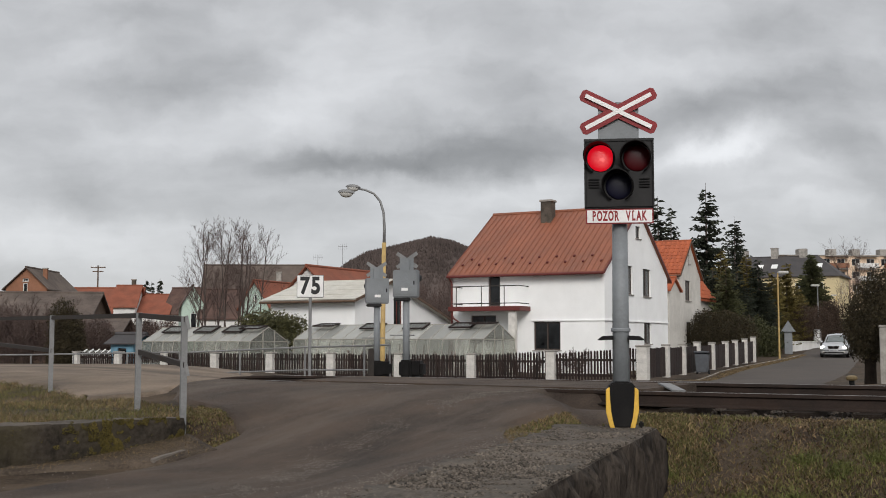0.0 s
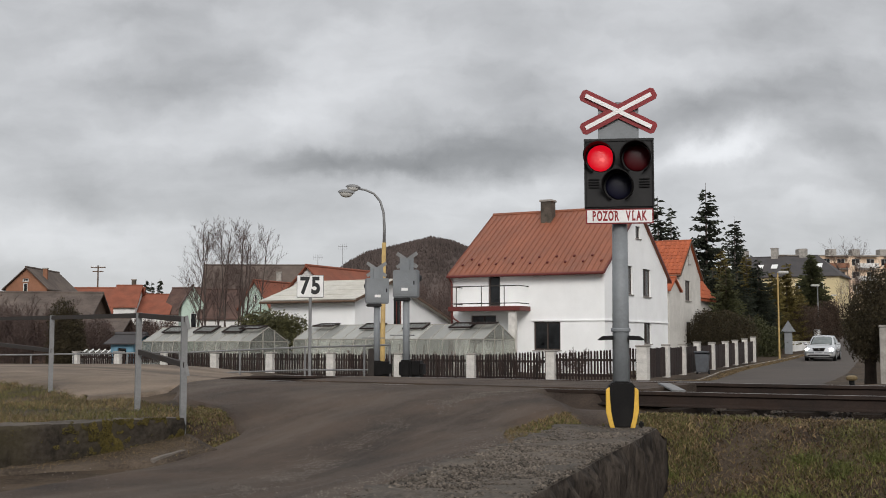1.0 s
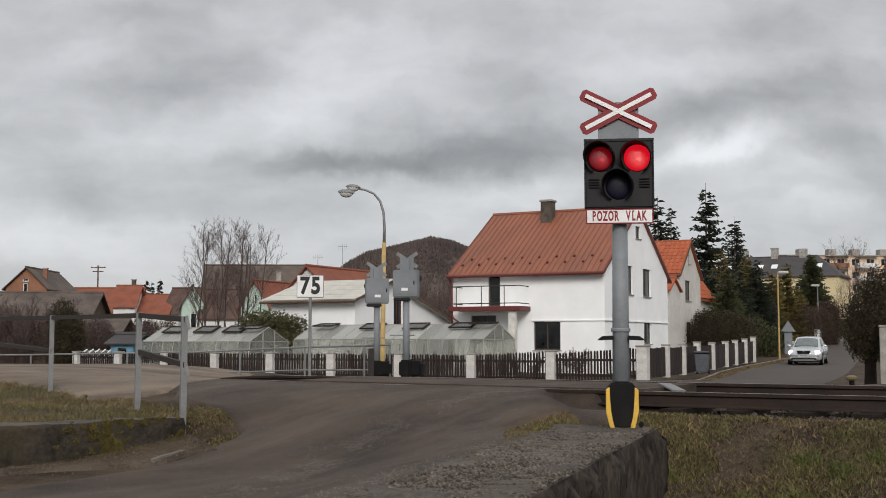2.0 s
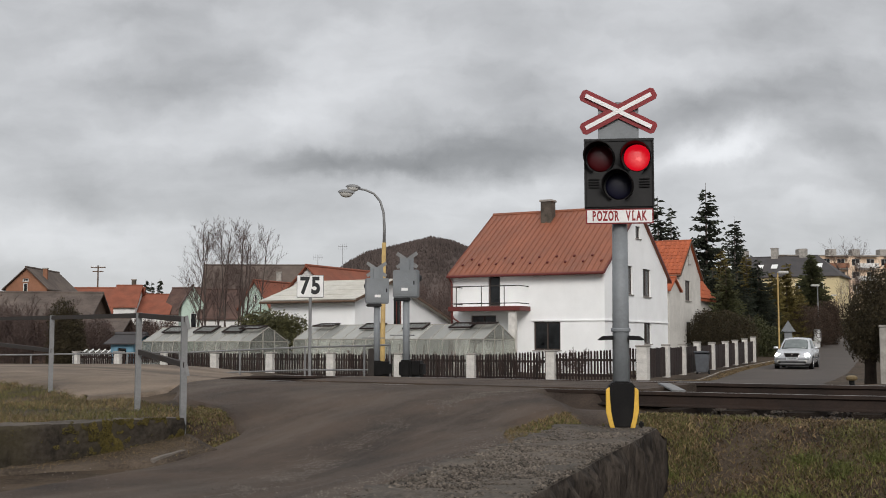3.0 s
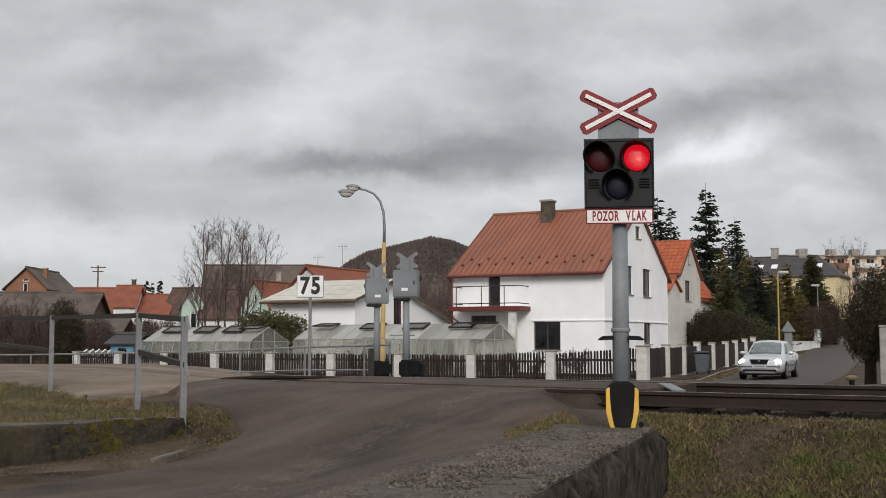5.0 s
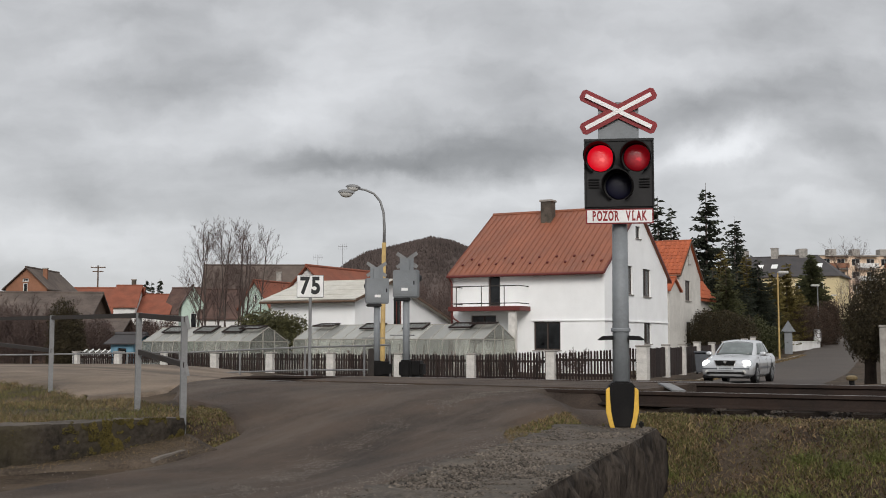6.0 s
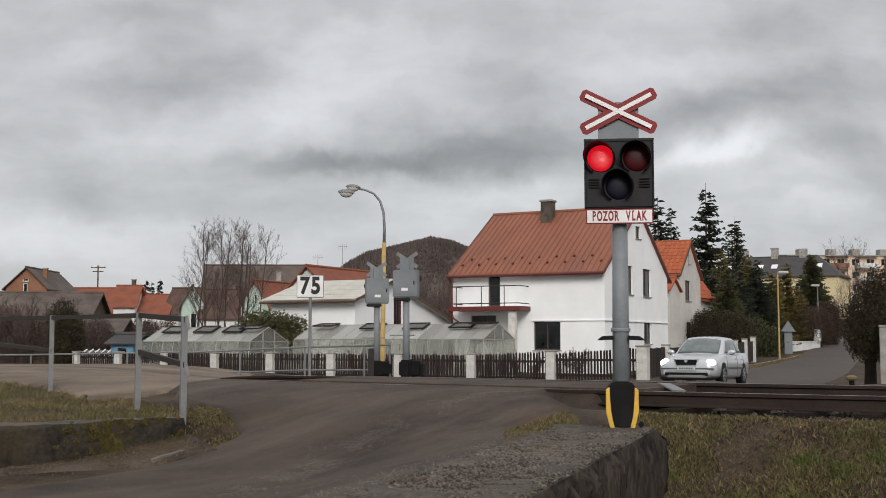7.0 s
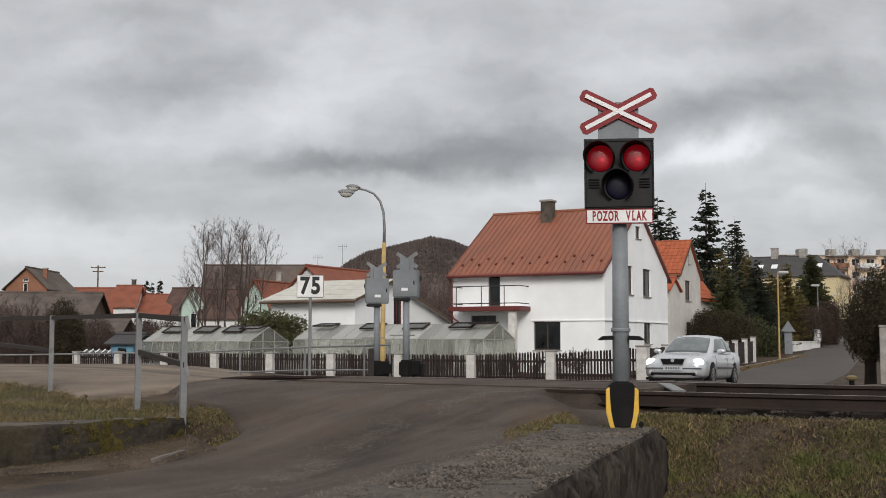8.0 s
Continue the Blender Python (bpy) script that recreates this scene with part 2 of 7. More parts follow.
M = dict(
    asphalt=mat("asphalt", (0.056, 0.0395, 0.029), 0.9, vary=0.5, scale=1.1, fine=70, bump=1.0, dirt=(0.112, 0.090, 0.072), dirt_amount=0.7, streak=(52, 5.0, 1.3), spec=0.3),
    asphalt_far=mat("asphalt_far", (0.064, 0.052, 0.044), 0.85, vary=0.22, scale=0.5, fine=40, bump=0.2, dirt=(0.085, 0.071, 0.061), dirt_amount=0.4),
    plaza=mat("plaza_concrete", (0.152, 0.115, 0.084), 0.9, vary=0.42, scale=0.6, fine=30, bump=0.5, dirt=(0.062, 0.047, 0.036), dirt_amount=0.85, streak=(-20, 3.0, 0.5)),
    road_dirt=mat("trodden_road_dirt", (0.062, 0.047, 0.035), 0.97, vary=0.6, scale=2.5, fine=40, bump=0.9, dirt=(0.10, 0.078, 0.058), dirt_amount=0.6, spec=0.2),
    soil=mat("soil", (0.054, 0.038, 0.025), 0.98, vary=0.6, scale=1.3, fine=45, bump=0.9, dirt=(0.035, 0.027, 0.020), dirt_amount=0.75, spec=0.2),
    grass=mat("grass", (0.092, 0.085, 0.028), 0.85, vary=0.3, scale=2, fine=30, bump=0, island=0.5),
    straw=mat("dry_grass", (0.150, 0.106, 0.054), 0.9, vary=0.3, scale=2, fine=30, bump=0, island=0.45),
    tuft=mat("fresh_grass", (0.088, 0.096, 0.026), 0.85, vary=0.3, scale=2, fine=30, bump=0, island=0.4),
    fallen_leaf=mat("fallen_leaf", (0.20, 0.13, 0.075), 0.85, vary=0.3, scale=4, fine=30, bump=0, island=0.5),
    leaf_litter=mat("leaf_litter", (0.085, 0.056, 0.034), 0.9, vary=0.3, scale=4, fine=30, bump=0, island=0.6),
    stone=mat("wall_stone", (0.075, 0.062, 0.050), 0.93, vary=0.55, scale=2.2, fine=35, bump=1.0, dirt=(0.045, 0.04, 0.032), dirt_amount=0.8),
    # shade put into the colour: darker wall_stone for sides, dark streaks as grooves
    stone_side=mat("wall_stone_rough_shaded", (0.040, 0.032, 0.026), 0.95, vary=0.75, scale=2.2, fine=9, bump=1.0, dirt=(0.012, 0.010, 0.009), dirt_amount=0.9, stretch=(4.0, 4.0, 0.9), spec=0.15),
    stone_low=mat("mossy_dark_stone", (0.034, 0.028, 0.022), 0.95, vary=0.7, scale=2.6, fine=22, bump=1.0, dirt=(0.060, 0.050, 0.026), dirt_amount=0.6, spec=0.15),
    moss=mat("moss", (0.075, 0.058, 0.014), 0.95, vary=0.5, scale=5, fine=50, bump=1.0, dirt=(0.05, 0.045, 0.02), dirt_amount=0.75),
    grit=mat("wall_grit", (0.085, 0.071, 0.058), 0.95, vary=0.4, scale=3, fine=40, bump=0, island=0.6),
    chippings=mat("pale_chippings", (0.125, 0.108, 0.094), 0.9, vary=0.3, scale=3, fine=40, bump=0, island=0.5),
    rail=mat("rail_steel", (0.024, 0.0155, 0.012), 0.8, 0.05, vary=0.4, scale=3, fine=60, bump=0.3, dirt=(0.046, 0.025, 0.016), dirt_amount=0.6),
    rail_top=mat("rail_running_face", (0.32, 0.30, 0.28), 0.38, 0.85, vary=0.2, scale=3, fine=40, bump=0.05),
    sleeper=mat("sleeper", (0.020, 0.015, 0.012), 0.97, vary=0.4, scale=3, fine=40, bump=0.6, spec=0.08),
    ballast=mat("ballast", (0.052, 0.042, 0.034), 0.95, vary=0.35, scale=4, fine=30, bump=0.6, island=0.45),
    galv=mat("galvanised_steel", (0.20, 0.20, 0.20), 0.6, 0.3, vary=0.2, scale=5, fine=60, bump=0.08, dirt=(0.2, 0.19, 0.18), dirt_amount=0.35),
    rustrail=mat("weathered_rail", (0.028, 0.023, 0.020), 0.75, 0.05, vary=0.3, scale=4, fine=50, bump=0.15, dirt=(0.04, 0.026, 0.018), dirt_amount=0.6),
    grey_paint=mat("grey_paint", (0.185, 0.197, 0.207), 0.5, 0.0, vary=0.13, scale=3, fine=40, bump=0.06, dirt=(0.14, 0.138, 0.13), dirt_amount=0.35),
    dark_paint=mat("dark_signal_paint", (0.016, 0.0155, 0.016), 0.55, 0.0, vary=0.25, scale=4, fine=50, bump=0.06, dirt=(0.034, 0.032, 0.030), dirt_amount=0.4, spec=0.2),
    black=mat("black_plastic", (0.006, 0.0055, 0.0055), 0.6, vary=0.3, scale=6, fine=60, bump=0.1, dirt=(0.02, 0.018, 0.016), dirt_amount=0.35, spec=0.15),
    yellow=mat("yellow_stripe", (0.66, 0.40, 0.06), 0.5, vary=0.15, scale=6, fine=60, bump=0.05, dirt=(0.35, 0.22, 0.05), dirt_amount=0.4),
    white=mat("white_enamel", (0.74, 0.73, 0.72), 0.4, vary=0.06, scale=5, fine=50, bump=0.02, dirt=(0.5, 0.46, 0.42), dirt_amount=0.3),
    red=mat("red_enamel", (0.20, 0.011, 0.015), 0.5, vary=0.12, scale=5, fine=50, bump=0.02, dirt=(0.17, 0.03, 0.028), dirt_amount=0.3),
    letter_red=mat("letter_red", (0.23, 0.02, 0.022), 0.5, vary=0.1, bump=0),
    letter_black=mat("letter_black", (0.015, 0.015, 0.016), 0.5, vary=0.1, bump=0),
    lens_red=mat("dark_red_lens", (0.050, 0.002, 0.004), 0.35, vary=0.1, bump=0, spec=0.25),
    lens_blue=mat("dark_blue_lens", (0.005, 0.005, 0.016), 0.4, vary=0.1, bump=0, spec=0.25),
    render_white=mat("white_plaster", (0.84, 0.84, 0.835), 0.9, vary=0.04, scale=0.8, fine=30, bump=0.1, dirt=(0.74, 0.735, 0.72), dirt_amount=0.35),
    render_old=mat("old_white_plaster", (0.66, 0.65, 0.63), 0.92, vary=0.1, scale=0.8, fine=25, bump=0.15, dirt=(0.45, 0.43, 0.40), dirt_amount=0.5),
    render_grey=mat("grey_plaster", (0.55, 0.525, 0.485), 0.93, vary=0.16, scale=0.7, fine=25, bump=0.2, dirt=(0.3, 0.28, 0.25), dirt_amount=0.5),
    render_yellow=mat("yellow_plaster", (0.60, 0.50, 0.30), 0.93, vary=0.06, scale=0.4, fine=10, bump=0.05),
    render_green=mat("pale_green_plaster", (0.42, 0.52, 0.45), 0.93, vary=0.1, scale=0.6, fine=10, bump=0.05),
    render_peach=mat("peach_panels", (0.68, 0.52, 0.38), 0.93, vary=0.06, scale=0.2, fine=4, bump=0),
    brick=mat("orange_brick", (0.24, 0.115, 0.070), 0.93, vary=0.2, scale=0.8, fine=14, bump=0.1),
    roof_red=mat("rust_red_sheet_roof", (0.235, 0.085, 0.048), 0.55, vary=0.14, scale=0.9, fine=12, bump=0.05, dirt=(0.15, 0.070, 0.050), dirt_amount=0.7, stretch=(1.0, 0.25, 1)),
    roof_orange=mat("orange_tile", (0.35, 0.090, 0.038), 0.75, vary=0.16, scale=1.2, fine=12, bump=0.2, dirt=(0.24, 0.075, 0.04), dirt_amount=0.4, spread=0.12),
    roof_terra=mat("faded_terracotta_tile", (0.205, 0.066, 0.038), 0.8, vary=0.22, scale=1.0, fine=9, bump=0.2, dirt=(0.17, 0.07, 0.045), dirt_amount=0.5),
    roof_brown=mat("brown_tile", (0.085, 0.050, 0.040), 0.85, vary=0.35, scale=0.9, fine=8, bump=0.2, dirt=(0.062, 0.052, 0.046), dirt_amount=0.5),
    roof_grey=mat("weathered_grey_tile", (0.088, 0.068, 0.057), 0.9, vary=0.35, scale=0.9, fine=8, bump=0.2, dirt=(0.15, 0.12, 0.10), dirt_amount=0.6),
    roof_dark=mat("dark_grey_roof", (0.055, 0.051, 0.052), 0.8, vary=0.2, scale=0.8, fine=8, bump=0.15, dirt=(0.08, 0.068, 0.06), dirt_amount=0.45),
    roof_light=mat("light_fibre_cement", (0.50, 0.48, 0.43), 0.9, vary=0.15, scale=0.8, fine=12, bump=0.2, dirt=(0.30, 0.27, 0.22), dirt_amount=0.5),
    trim_red=mat("dark_red_trim", (0.12, 0.028, 0.024), 0.55, vary=0.15, bump=0.03),
    wood_dark=mat("dark_stained_wood", (0.021, 0.0125, 0.0105), 0.75, vary=0.35, scale=2, fine=30, bump=0.3, spread=0.35, stretch=(3, 3, 0.6)),
    wood_red=mat("dark_red_wood", (0.09, 0.022, 0.018), 0.7, vary=0.3, scale=2, fine=30, bump=0.2),
    timber=mat("brown_timber", (0.10, 0.065, 0.045), 0.85, vary=0.3, scale=2, fine=20, bump=0.2),
    pier=mat("pale_fence_pier", (0.60, 0.575, 0.54), 0.9, vary=0.18, scale=4, fine=25, bump=0.4, dirt=(0.36, 0.33, 0.29), dirt_amount=0.5),
    window=mat("dark_window", (0.014, 0.015, 0.016), 0.10, vary=0.5, scale=0.7, fine=3, bump=0),
    frame_white=mat("white_window_frame", (0.7, 0.7, 0.68), 0.5, vary=0.05, bump=0.02),
    frame_dark=mat("dark_window_frame", (0.06, 0.045, 0.038), 0.6, vary=0.15, bump=0.03),
    gh_glass=glass("greenhouse_glass", (0.60, 0.61, 0.57), 0.06, 0.88),
    # roof panes: less clear and more diffuse than the side panes
    gh_roof=glass("milky_roof_glass", (0.40, 0.40, 0.375), 0.15, 0.35),
    # vent panes: the dark of the open gaps is put into the glass colour
    gh_dark=glass("shaded_vent_glass", (0.20, 0.205, 0.19), 0.12, 0.6),
    gh_frame=mat("greenhouse_frame", (0.33, 0.315, 0.28), 0.7, 0.2, vary=0.2, bump=0.05, dirt=(0.25, 0.2, 0.16), dirt_amount=0.4),
    lamp_yellow=mat("faded_yellow_paint", (0.42, 0.29, 0.115), 0.6, vary=0.2, scale=3, fine=30, bump=0.1, dirt=(0.3, 0.2, 0.1), dirt_amount=0.5),
    bark=mat("grey_brown_bark", (0.07, 0.054, 0.047), 0.95, vary=0.3, scale=4, fine=30, bump=0.4),
    twig=mat("bare_twigs", (0.095, 0.066, 0.057), 0.95, vary=0.2, scale=3, fine=10, bump=0, island=0.25),
    needles=mat("dark_needles", (0.022, 0.026, 0.016), 0.8, vary=0.3, scale=1.5, fine=12, bump=0, island=0.5),
    needles_old=mat("bronzed_needles", (0.090, 0.070, 0.020), 0.85, vary=0.35, scale=1.5, fine=12, bump=0, island=0.5),
    thuja=mat("thuja_green", (0.036, 0.028, 0.014), 0.85, vary=0.35, scale=2, fine=12, bump=0, island=0.5),
    thuja_green=mat("thuja_fresh", (0.050, 0.052, 0.022), 0.85, vary=0.35, scale=2, fine=12, bump=0, island=0.5),
    hedge_brown=mat("brown_hedge_leaves", (0.052, 0.034, 0.024), 0.9, vary=0.3, scale=2, fine=12, bump=0, island=0.4),
    ivy=mat("ivy_leaves", (0.065, 0.062, 0.025), 0.7, vary=0.3, scale=2, fine=12, bump=0, island=0.5),
    woods=mat("winter_woods", (0.072, 0.055, 0.049), 0.98, vary=0.25, scale=0.02, fine=0.10, bump=0, dirt=(0.052, 0.040, 0.036), dirt_amount=0.6, island=0.15),
    car_paint=mat("silver_car_paint", (0.56, 0.57, 0.58), 0.22, 0.5, vary=0.03, scale=3, fine=200, bump=0),
    # tinted glass, its base colour lifted to carry the reflected sky
    car_glass=mat("sky_sheen_car_glass", (0.095, 0.112, 0.108), 0.04, vary=0.2, scale=1, fine=4, bump=0, spec=0.9),
    tyre=mat("tyre_rubber", (0.015, 0.015, 0.015), 0.85, vary=0.2, bump=0.1),
    rim=mat("alloy_rim", (0.45, 0.46, 0.47), 0.3, 0.85, vary=0.05, bump=0),
    chrome=mat("chrome", (0.7, 0.7, 0.7), 0.12, 1.0, vary=0.02, bump=0),
    plate=mat("number_plate", (0.42, 0.43, 0.44), 0.5, vary=0.05, bump=0),
    plastic_grey=mat("grey_plastic", (0.08, 0.085, 0.095), 0.55, vary=0.15, bump=0.05),
    blue=mat("faded_blue_paint", (0.13, 0.25, 0.33), 0.75, vary=0.25, scale=2, fine=20, bump=0.1),
    concrete=mat("rough_concrete", (0.30, 0.28, 0.255), 0.93, vary=0.25, scale=3, fine=30, bump=0.4, dirt=(0.16, 0.145, 0.13), dirt_amount=0.5),
    lampglass=mat("milky_lamp_glass", (0.48, 0.47, 0.44), 0.3, vary=0.1, bump=0),
    headlight=glow("lit_headlight", (1.0, 0.98, 0.95), 9.0, (0.9, 0.9, 0.9)),
    red_on=lamp_lens("lit_red_lamp", (1.0, 0.16, 0.15), (0.62, 0.004, 0.014), 1.0),
    red_dim=lamp_lens("fading_red_lamp", (0.55, 0.02, 0.03), (0.10, 0.001, 0.003), 1.0),
    marker_cap=mat("dull_ochre_cap", (0.15, 0.11, 0.055), 0.6, vary=0.3, bump=0.05, dirt=(0.08, 0.06, 0.04), dirt_amount=0.6),
)

# ---- small building helpers ----


def link(name, bm, material, smooth=False):
    me = bpy.data.meshes.new(name)
    bmesh.ops.recalc_face_normals(bm, faces=bm.faces[:])
    if smooth:
        for f in bm.faces:
            f.smooth = True
    bm.to_mesh(me)
    bm.free()
    for m in (material if isinstance(material, (list, tuple)) else (material,)):
        me.materials.append(m)
    return me


def part(name, bm, material, parent=None, label="", smooth=False):
    ob = new(name, link(name, bm, material, smooth))
    if parent is not None:
        ob.parent = parent
    return tagged(ob, label=label)


def shared(name, me, parent, x=0, y=0, z=0, rx=0, ry=0, rz=0, scale=(1, 1, 1)):
    ob = new(name, me)
    ob.parent = parent
    ob.matrix_basis = pose(x, y, z, rx, ry, rz) @ Matrix.Diagonal((*scale, 1))
    return ob


def thing(name, m, label, category, group="", kind=""):
    ob = new(name)
    ob.empty_display_size = 0.2
    ob.matrix_world = m
    return tagged(ob, label, category, group, kind)


def box(bm, x0, x1, y0, y1, z0, z1, bevel=0.0, m=None):
    vs = [bm.verts.new(Vector(p)) for p in ((x0, y0, z0), (x1, y0, z0), (x1, y1, z0), (x0, y1, z0), (x0, y0, z1), (x1, y0, z1), (x1, y1, z1), (x0, y1, z1))]
    fs = [bm.faces.new([vs[i] for i in q]) for q in ((0, 3, 2, 1), (4, 5, 6, 7), (0, 1, 5, 4), (1, 2, 6, 5), (2, 3, 7, 6), (3, 0, 4, 7))]
    if bevel:
        es = list({e for f in fs for e in f.edges})
        r = bmesh.ops.bevel(bm, geom=es, offset=bevel, segments=2, affect="EDGES", clamp_overlap=True)
        vs = list({v for f in r["faces"] for v in f.verts} | {v for v in vs if v.is_valid})
    if m is not None:
        bmesh.ops.transform(bm, matrix=m, verts=[v for v in vs if v.is_valid])
    return bm


def boxed(*a, **k):
    return box(bmesh.new(), *a, **k)


def tube(bm, pts, radii, n=8, cap=True):
    """A round bar along points, with a radius at each of them."""
    pts = [Vector(p) for p in pts]
    if isinstance(radii, (int, float)):
        radii = [radii] * len(pts)
    rings, side = [], None
    for i, p in enumerate(pts):
        d = (pts[min(i + 1, len(pts) - 1)] - pts[max(i - 1, 0)])
        d = d.normalized() if d.length > 1e-9 else Vector((0, 0, 1))
        if side is None:
            side = d.orthogonal().normalized()
        side = (side - d * side.dot(d))
        side = side.normalized() if side.length > 1e-6 else d.orthogonal().normalized()
        o = d.cross(side)
        rings.append([bm.verts.new(p + (side * math.cos(a) + o * math.sin(a)) * radii[i]) for a in [2 * math.pi * k / n for k in range(n)]])
    for a, b in zip(rings, rings[1:]):
        for k in range(n):
            bm.faces.new((a[k], a[(k + 1) % n], b[(k + 1) % n], b[k]))
    if cap:
        bm.faces.new(rings[0][::-1])
        bm.faces.new(rings[-1])
    return bm


def tubed(*a, **k):
    return tube(bmesh.new(), *a, **k)


def lathe(bm, prof, n=24, axis="Z", at=(0, 0, 0)):
    """A turned body: profile of (radius, height) about an axis."""
    rings = []
    for r, h in prof:
        ring = []
        for k in range(n):
            a = 2 * math.pi * k / n
            c, s = r * math.cos(a), r * math.sin(a)
            p = {"Z": (c, s, h), "Y": (c, h, s), "X": (h, c, s)}[axis]
            ring.append(bm.verts.new(Vector(p) + Vector(at)))
        rings.append(ring)
    for a, b in zip(rings, rings[1:]):
        for k in range(n):
            bm.faces.new((a[k], a[(k + 1) % n], b[(k + 1) % n], b[k]))
    for ring, (r, h) in ((rings[0], prof[0]), (rings[-1], prof[-1])):
        if r > 1e-4:
            bm.faces.new(ring)
    return bm


def lathed(*a, **k):
    return lathe(bmesh.new(), *a, **k)


def loop_prism(bm, pts, y0, y1):
    """A flat outline in x and z, drawn out from y0 to y1."""
    a = [bm.verts.new((x, y0, z)) for x, z in pts]
    b = [bm.verts.new((x, y1, z)) for x, z in pts]
    bm.faces.new(a)
    bm.faces.new(b[::-1])
    n = len(pts)
    for i in range(n):
        bm.faces.new((a[i], b[i], b[(i + 1) % n], a[(i + 1) % n]))
    return bm


def lettering(text, size, depth, material, parent, m, name="lettering", squeeze=1.0, bold=0.0):
    cu = bpy.data.curves.new(name, "FONT")
    cu.body, cu.size, cu.extrude, cu.align_x, cu.align_y, cu.offset = text, size, depth, "CENTER", "CENTER", bold
    ob = new(name, cu)
    me = bpy.data.meshes.new_from_object(ob.evaluated_get(bpy.context.evaluated_depsgraph_get()))
    bpy.data.objects.remove(ob)
    bpy.data.curves.remove(cu)
    me.materials.clear()
    me.materials.append(material)
    ob = new(name, me)
    ob.parent = parent
    ob.matrix_basis = m @ Matrix.Diagonal((squeeze, 1, 1, 1))
    return ob


def smooth01(t):
    t = max(0.0, min(1.0, t))
    return t * t * (3 - 2 * t)


def interp(x, xs, ys):
    return float(np.interp(x, xs, ys))

# ---- ground, road and railway ----


def track_y(x):
    """The near rail's line; the track curves gently."""
    return 12.07 - 0.60 * (x - 2.46) + 0.030 * (x - 2.46) ** 2 if x < 14 else 12.07 - 0.60 * 11.54 + 0.030 * 11.54 ** 2 + 0.09 * (x - 14)


def track_dir(x):
    d = Vector((1.0, -0.60 + 0.060 * (min(x, 14) - 2.46), 0)).normalized()
    return d


def wall_edge(y):
    """x of the left top edge of the stone wall beside the road."""
    return -1.05 + (y - 3.4) * 0.323


def street_z(y):
    return interp(y, (0, 15, 17, 20, 24, 28, 33, 36.5, 40.5, 47, 54, 64, 75, 100, 130, 200, 400, 3000), (0.0, 0.0, -0.08, -0.26, -0.45, -0.60, -0.76, -0.85, -0.92, -0.96, -0.84, -0.72, -0.54, 0.30, 1.4, 3.0, 6.0, 9.0))


def ground_z(x, y):
    d = (y - track_y(x)) * 0.86
    if d < 0:
        road = -0.01 - 0.54 * smooth01((-0.9 - d) / 4.2)
        # the road leans up to the top of the retaining wall
        lean = smooth01(1 - (wall_edge(min(y, 9.6)) - x) / 2.0)
        road = max(road, road + (-0.235 - road) * lean)
        bank = -0.17 - 0.85 * smooth01((-0.95 - d) / 2.8) - 0.10 * smooth01((d + 0.85) / 0.2)
        left = -0.01 - 0.18 * smooth01((-0.8 - d) / 3.2)
        e = wall_edge(min(y, 9.4)) + (0.32 if y < 9.4 else max(0.0, 0.32 - (y - 9.4) * 0.1))
        k = smooth01((x - e) / 0.35)
        z = road * (1 - k) + bank * k
        # the grassy strip behind the low wall on the far side of the road
        w = (x + 2.35) * 0.69 - (y - 10.95) * 0.72
        k2 = smooth01((-w - 0.05) / (0.25 + max(0.0, y - 11.2) * 0.5)) if x < -1.2 else 0.0
        return z * (1 - k2) + left * k2
    left = interp(y, (0, 16, 33, 45, 52, 70, 120, 300, 3000), (-0.01, -0.01, -0.12, -0.5, -1.1, -1.1, -0.6, 1.0, 6.0))
    k = smooth01((x + 9) / 8)
    z = left * (1 - k) + street_z(y) * k
    if y > 40:
        z -= 0.18 * smooth01((y - 40) / 10) * (1 - smooth01((x - 9) / 6)) * (1 - smooth01((y - 90) / 60))
    if d < 2.6:
        bed = smooth01((x - 2.35) / 0.25) + (smooth01((x + 3.2) / 0.2) if x < -2.6 else smooth01((-2.05 - x) / 0.25))
        z = min(z, -0.012) - 0.25 * bed * smooth01((2.5 - d) / 0.5)
    return z


def strip(name, left, right, material, lift, nu=20, step=0.5, jag=0.0, drop=0.07):
    """A surface laid on the ground between two edge lines."""
    bm = bmesh.new()

    def dense(line, ts):
        line = [Vector(p) for p in line]
        seg = np.linspace(0, 1, len(line))
        return [(float(np.interp(t, seg, [p.x for p in line])), float(np.interp(t, seg, [p.y for p in line]))) for t in ts]

    n = max(2, int(sum((Vector(a) - Vector(b)).length for a, b in zip(left, left[1:])) / step))
    ts = np.linspace(0, 1, n + 1)
    rows = []
    for i, (l, r) in enumerate(zip(dense(left, ts), dense(right, ts))):
        row = []
        for k in range(nu + 1):
            f = k / nu
            x, y = l[0] + (r[0] - l[0]) * f, l[1] + (r[1] - l[1]) * f
            if jag and k in (0, nu):
                x += jag * noise.noise(Vector((x * 2.3, y * 2.3, 1.0)))
                y += jag * noise.noise(Vector((x * 2.3, y * 2.3, 7.0)))
            row.append(bm.verts.new((x, y, ground_z(x, y) + (lift if 0 < k < nu and i > 0 else lift - drop) + 0.006 * noise.noise(Vector((x * 0.9, y * 0.9, 0))))))
        rows.append(row)
    for a, b in zip(rows, rows[1:]):
        for k in range(nu):
            bm.faces.new((a[k], a[k + 1], b[k + 1], b[k]))
    ob = part(name, bm, material, smooth=True)
    return ob


